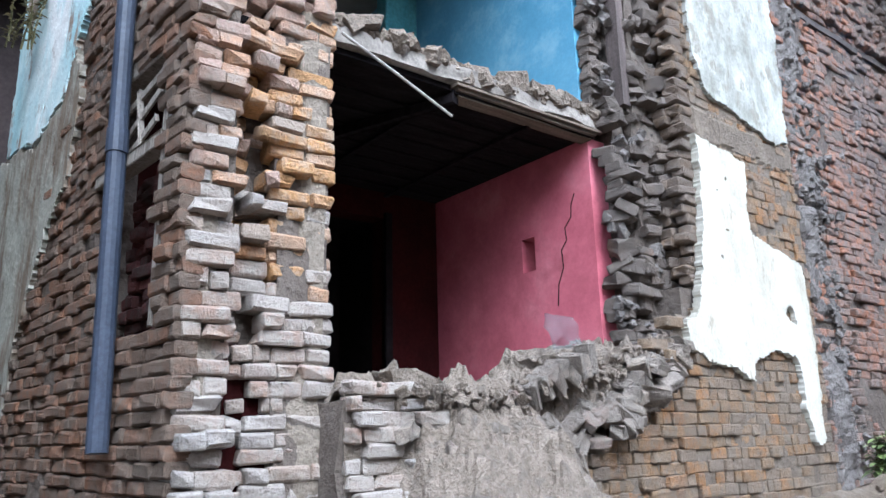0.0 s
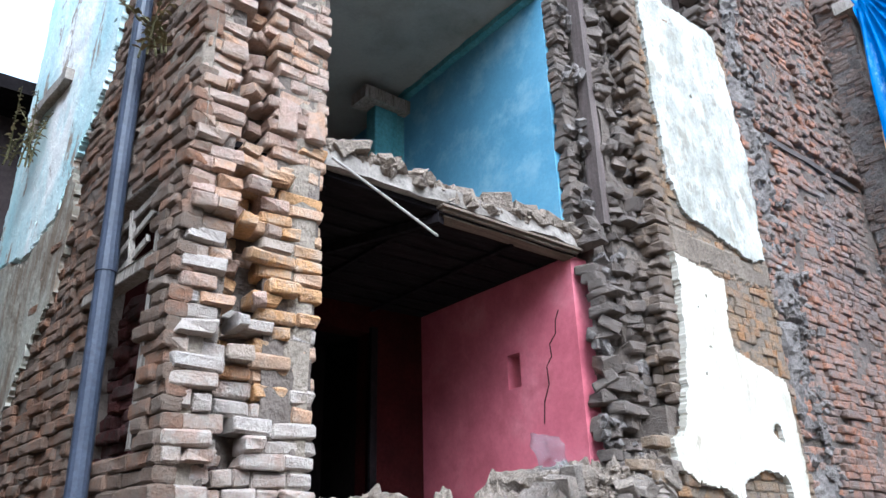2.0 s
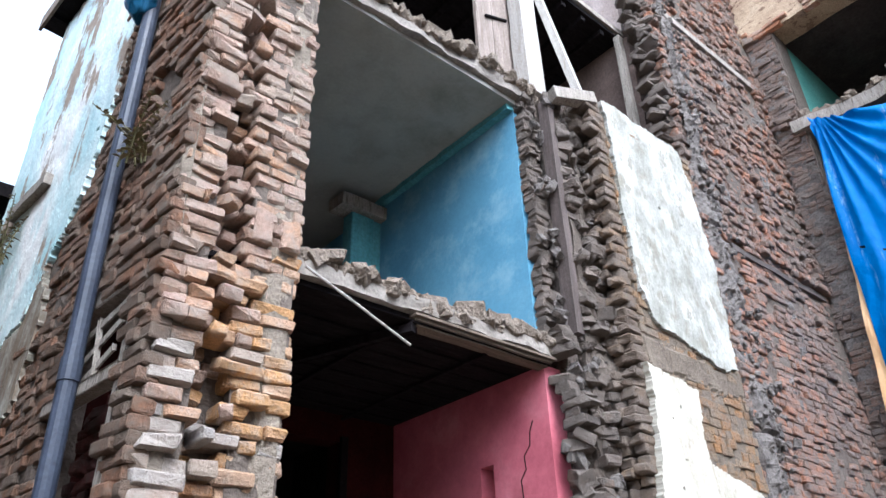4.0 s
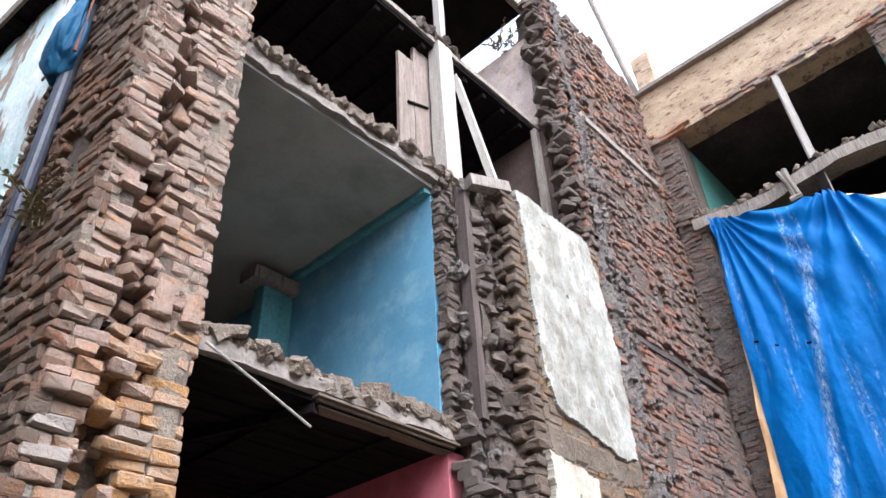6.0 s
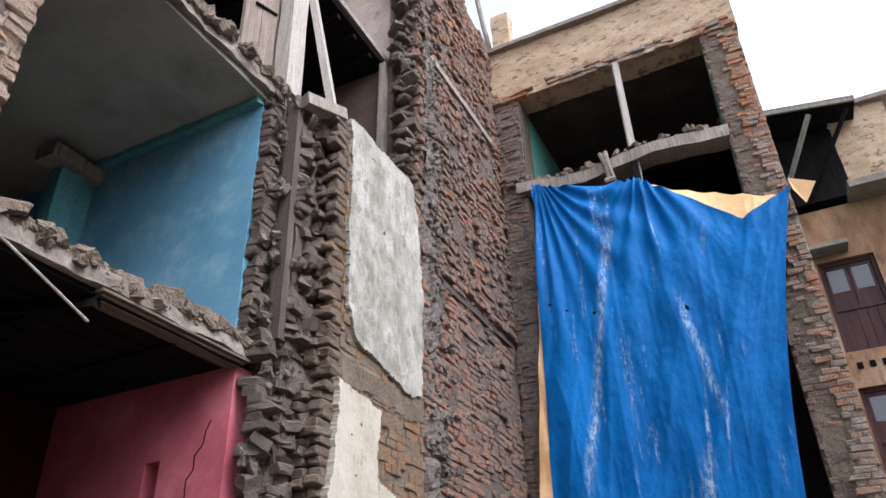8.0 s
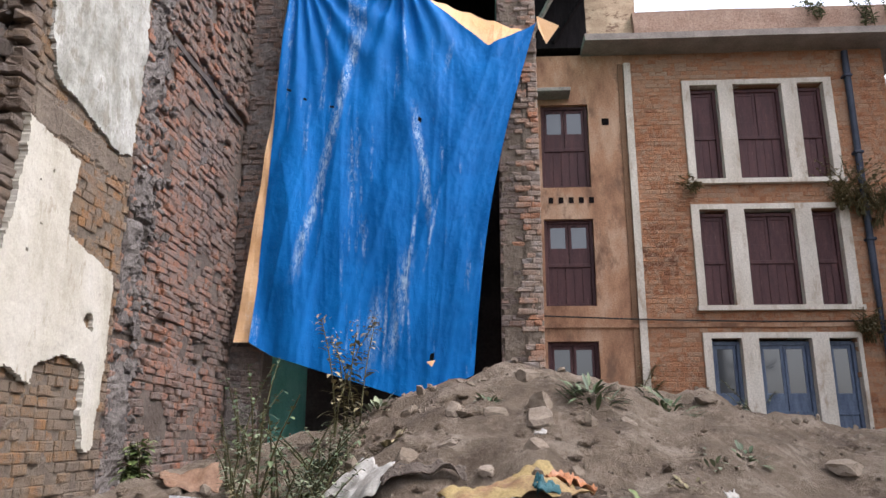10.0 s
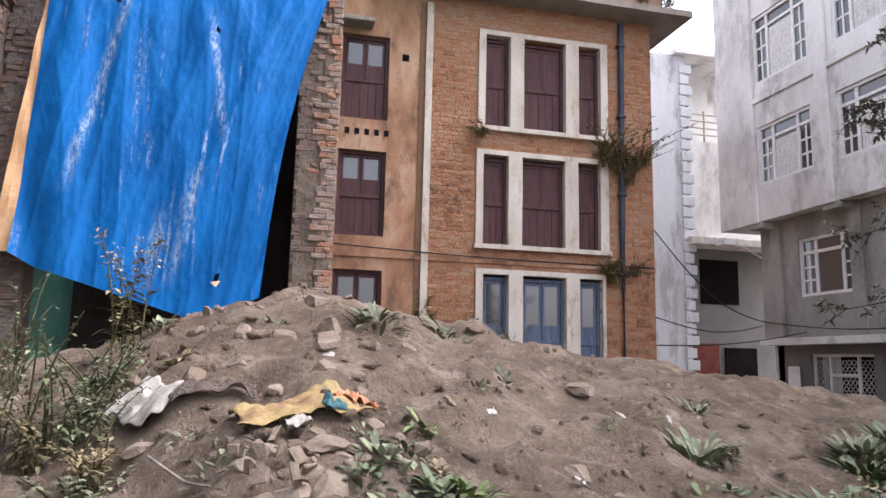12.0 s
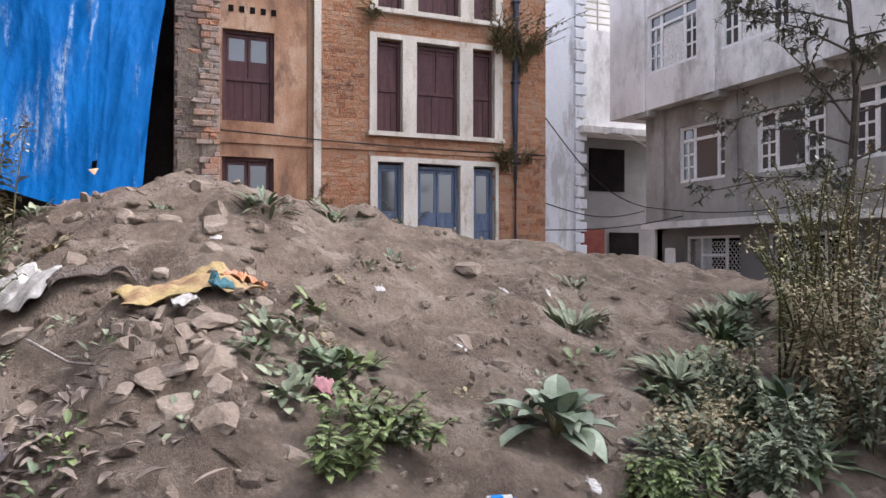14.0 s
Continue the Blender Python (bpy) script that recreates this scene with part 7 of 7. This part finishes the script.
tall_weed(6.2, 3.7, 0.4, 8, M_DRYLEAF, 480, "dry weed growing on the ruined wall top", name="wall_weed", lean=0.8, size=0.06, z=10.65)
tall_weed(0.55, 6.0, 0.7, 7, M_DRYLEAF, 481, "dry creeper on the limewashed side wall", name="wall_weed", lean=0.5, size=0.06, z=4.5)
tall_weed(0.93, 3.75, 0.45, 7, M_DRYLEAF, 482, "dry grass tuft in the side wall", name="wall_weed", lean=0.9, size=0.06, z=4.35)
for k, (x, y, h, st, mt) in enumerate(((4.3, 0.72, 0.4, 8, M_DUSTYLEAF), (4.0, 0.6, 0.3, 8, M_DRYLEAF), (4.75, 0.8, 0.5, 8, M_LEAF), (5.15, 0.75, 0.35, 7, M_DUSTYLEAF), (4.45, 1.0, 0.5, 8, M_DRYLEAF), (3.6, 0.6, 0.25, 7, M_DUSTYLEAF))):
    tall_weed(x, y, h, st, mt, 500 + k, "low bushy dusty weed at the edge of the heap", lean=0.9, size=0.07, dense=34)
for k, (x, y, c, le) in enumerate(((3.1, -0.65, 40, 0.09), (3.25, -0.9, 40, 0.08), (3.4, -1.05, 30, 0.08), (3.0, -0.85, 40, 0.08), (3.5, -0.7, 20, 0.07), (4.1, -1.3, 24, 0.07), (4.4, -2.4, 24, 0.07), (3.3, -2.2, 24, 0.07), (3.05, -1.65, 20, 0.06), (2.6, 0.1, 24, 0.08), (3.9, 0.15, 20, 0.07), (5.0, 0.35, 30, 0.12), (5.6, -0.3, 20, 0.09), (2.75, -1.15, 36, 0.09))):
    rosette(x, y, c, le, le * 0.32, (M_LEAF, M_DUSTYLEAF, M_DRYLEAF)[k % 3], 520 + k, "small dull green weed on bare earth", rise=0.8, spread=0.1)
for k, (y, z, h) in enumerate(((-6.05, 5.3, 0.6), (-6.55, 4.8, 0.7), (-6.9, 5.2, 0.5), (-6.3, 2.95, 0.5), (-6.6, 3.1, 0.4))):
    tall_weed(BX - 0.15, y, h, 10, M_DRYLEAF, 540 + k, "scrubby dry weed rooted in the brick house wall", name="wall_weed", lean=1.2, size=0.07, dense=30, z=z)
# the tree
tree = thing("young_tree", "thin young tree with small dark leaves", "tree", at=(4.6, -6.15, level(4.6, -6.15)))
r, bm, vs, fs = random.Random(91), bmesh.new(), [], []
trunk = [Vector((0, 0, 0)), Vector((0.05, 0.02, 1.0)), Vector((0.02, -0.03, 2.0)), Vector((0.1, 0.0, 3.0)), Vector((0.0, 0.05, 4.2)), Vector((0.05, 0.0, 5.2))]
tube(bm, trunk, 0.05, 8, 0.25)
for k in range(30):
    t = 0.16 + 0.84 * k / 30
    i = min(4, int(t * 5))
    c = trunk[i].lerp(trunk[i + 1], t * 5 - i)
    a = k * 2.4 + r.uniform(-0.4, 0.4)
    ln = r.uniform(0.8, 1.9) * (1.15 - 0.6 * t)
    d = Vector((math.cos(a), math.sin(a), r.uniform(-0.05, 0.6))).normalized()
    pts = [c, c + d * ln * 0.5 + Vector((0, 0, 0.04)), c + d * ln + Vector((0, 0, -0.05))]
    tube(bm, pts, 0.014, 5, 0.3)
    for _ in range(14):
        q = r.uniform(0.2, 1)
        cc = pts[0].lerp(pts[1], q * 2) if q < 0.5 else pts[1].lerp(pts[2], q * 2 - 1)
        d2 = (d + Vector([r.uniform(-0.9, 0.9) for _ in range(3)])).normalized()
        tip = cc + d2 * r.uniform(0.15, 0.4)
        tube(bm, [cc, tip], 0.005, 4, 0.5)
        for _ in range(16):
            lc = cc.lerp(tip, r.uniform(0.2, 1.0))
            leaf(vs, fs, lc, (r.uniform(-1, 1), r.uniform(-1, 1), r.uniform(-0.6, 0.6)), (0, 0, 1), r.uniform(0.05, 0.09), 0.03, 0.3, 2)
part("trunk", bm, M_BARK, tree)
part("crown", (vs, [], fs), M_TREELEAF, tree)

# the eave and houses at the end of the lane
eave = thing("lane_eave", "dark overhanging roof eave above the lane wall", "roof")
bm = bmesh.new()
lane_box(bm, 1.3, 3.8, -0.2, 0.1, 7.92, 8.02)
part("soffit", bm, M_SHADEWOOD, eave)
part("fascia", lane_box(bmesh.new(), 1.3, 3.8, -0.23, -0.2, 7.86, 8.06), M_BROWNPLANK, eave)
for k in range(5):
    part("rafter", lane_box(bmesh.new(), 1.5 + 0.5 * k, 1.57 + 0.5 * k, -0.19, 0.1, 7.86, 7.92, 0.005), M_SHADEWOOD, eave)
lanehouse = thing("lane_end_house", "dark timber and brick house at the end of the lane", "house")
part("wall", boxes((-2.5, 1.3, 8.0, 8.4, 0, 6.0)), M_DUSKY, lanehouse)
part("roof", worn(boxes((-3.0, 0.75, 7.4, 9, 6.0, 6.15)), 3, 0.04), M_SHADEWOOD, lanehouse)
# window opening as a near-black plate, its shade in the colour
part("window", boxes((-0.3, 0.5, 7.96, 8.0, 3.3, 4.8)), M_BLACKHOLE, lanehouse)

# plain unseen walls added behind and left of the camera to block sky light
shade_walls = thing("added_wall_behind", "plain unseen brick walls added to cut sky light on the house", "wall", "structure")
part("wall", boxes((-11, 2.4, -7.1, -6.7, 0, 8.0)), M_SIDE, shade_walls)
part("lane_side_wall", boxes((-1.9, -1.5, 2.6, 8.0, 0, 8.0)), M_SIDE, shade_walls)

# ---- the bricks, last ----
lay(pier, PIER_PALE, M_PIERPALE, (1.4, 3.3, 2.0), 100)
lay(pier, PIER_ORANGE, M_PIERORANGE, (1.6, 3.3, 3.2), 100)
lay(pier, PIER_BRICKS, M_PIER, (1.4, 3.3, 4.2), 100)
lay(lane, LANE_BRICKS, M_SIDE, (0.9, 4.2, 2.6))
lay(wdw, WINDOW_FILL, M_MAROONBRICK, (0.9, 3.8, 2.6), 40)
lay(cross, CROSS, M_TOOTH, (4.5, 3.2, 3.0), 200, shapes=SHAPES + SHARDS)
lay(cross, END, M_ENDBRICK, (4.8, 3.0, 3.0), 100)
lay(sill, SILL, M_PIERPALE, (2.4, 3.1, 1.6))
lay(sill, FALLEN, M_FALLEN, (3.2, 3.0, 1.8), shapes=SHAPES[:5] + SHARDS[:5])
lay(front, FRONT, M_OCHRE, (4.9, 3.0, 2.2), shapes=NEAT)
lay(rough, ROUGH, M_ROUGH, (6.9, 3.0, 3.5))
lay(rough, TORN, M_TOOTH, (6.4, 3.1, 7.5), 0, shapes=SHAPES + SHARDS)
lay(th, TL, M_DARKPIER, (9.2, 2.8, 4.5), 100)
lay(th, [q for q in TR if q[0].y > -0.72], M_DARKPIER, (9.2, -0.7, 4.5), 80)
lay(th, [q for q in TR if q[0].y <= -0.72] + TOPROW, M_TPIER, (9.2, -0.7, 4.5), 120)
lay(house, BROWN, M_BROWN, (12, -4.5, 4.0), shapes=NEAT)
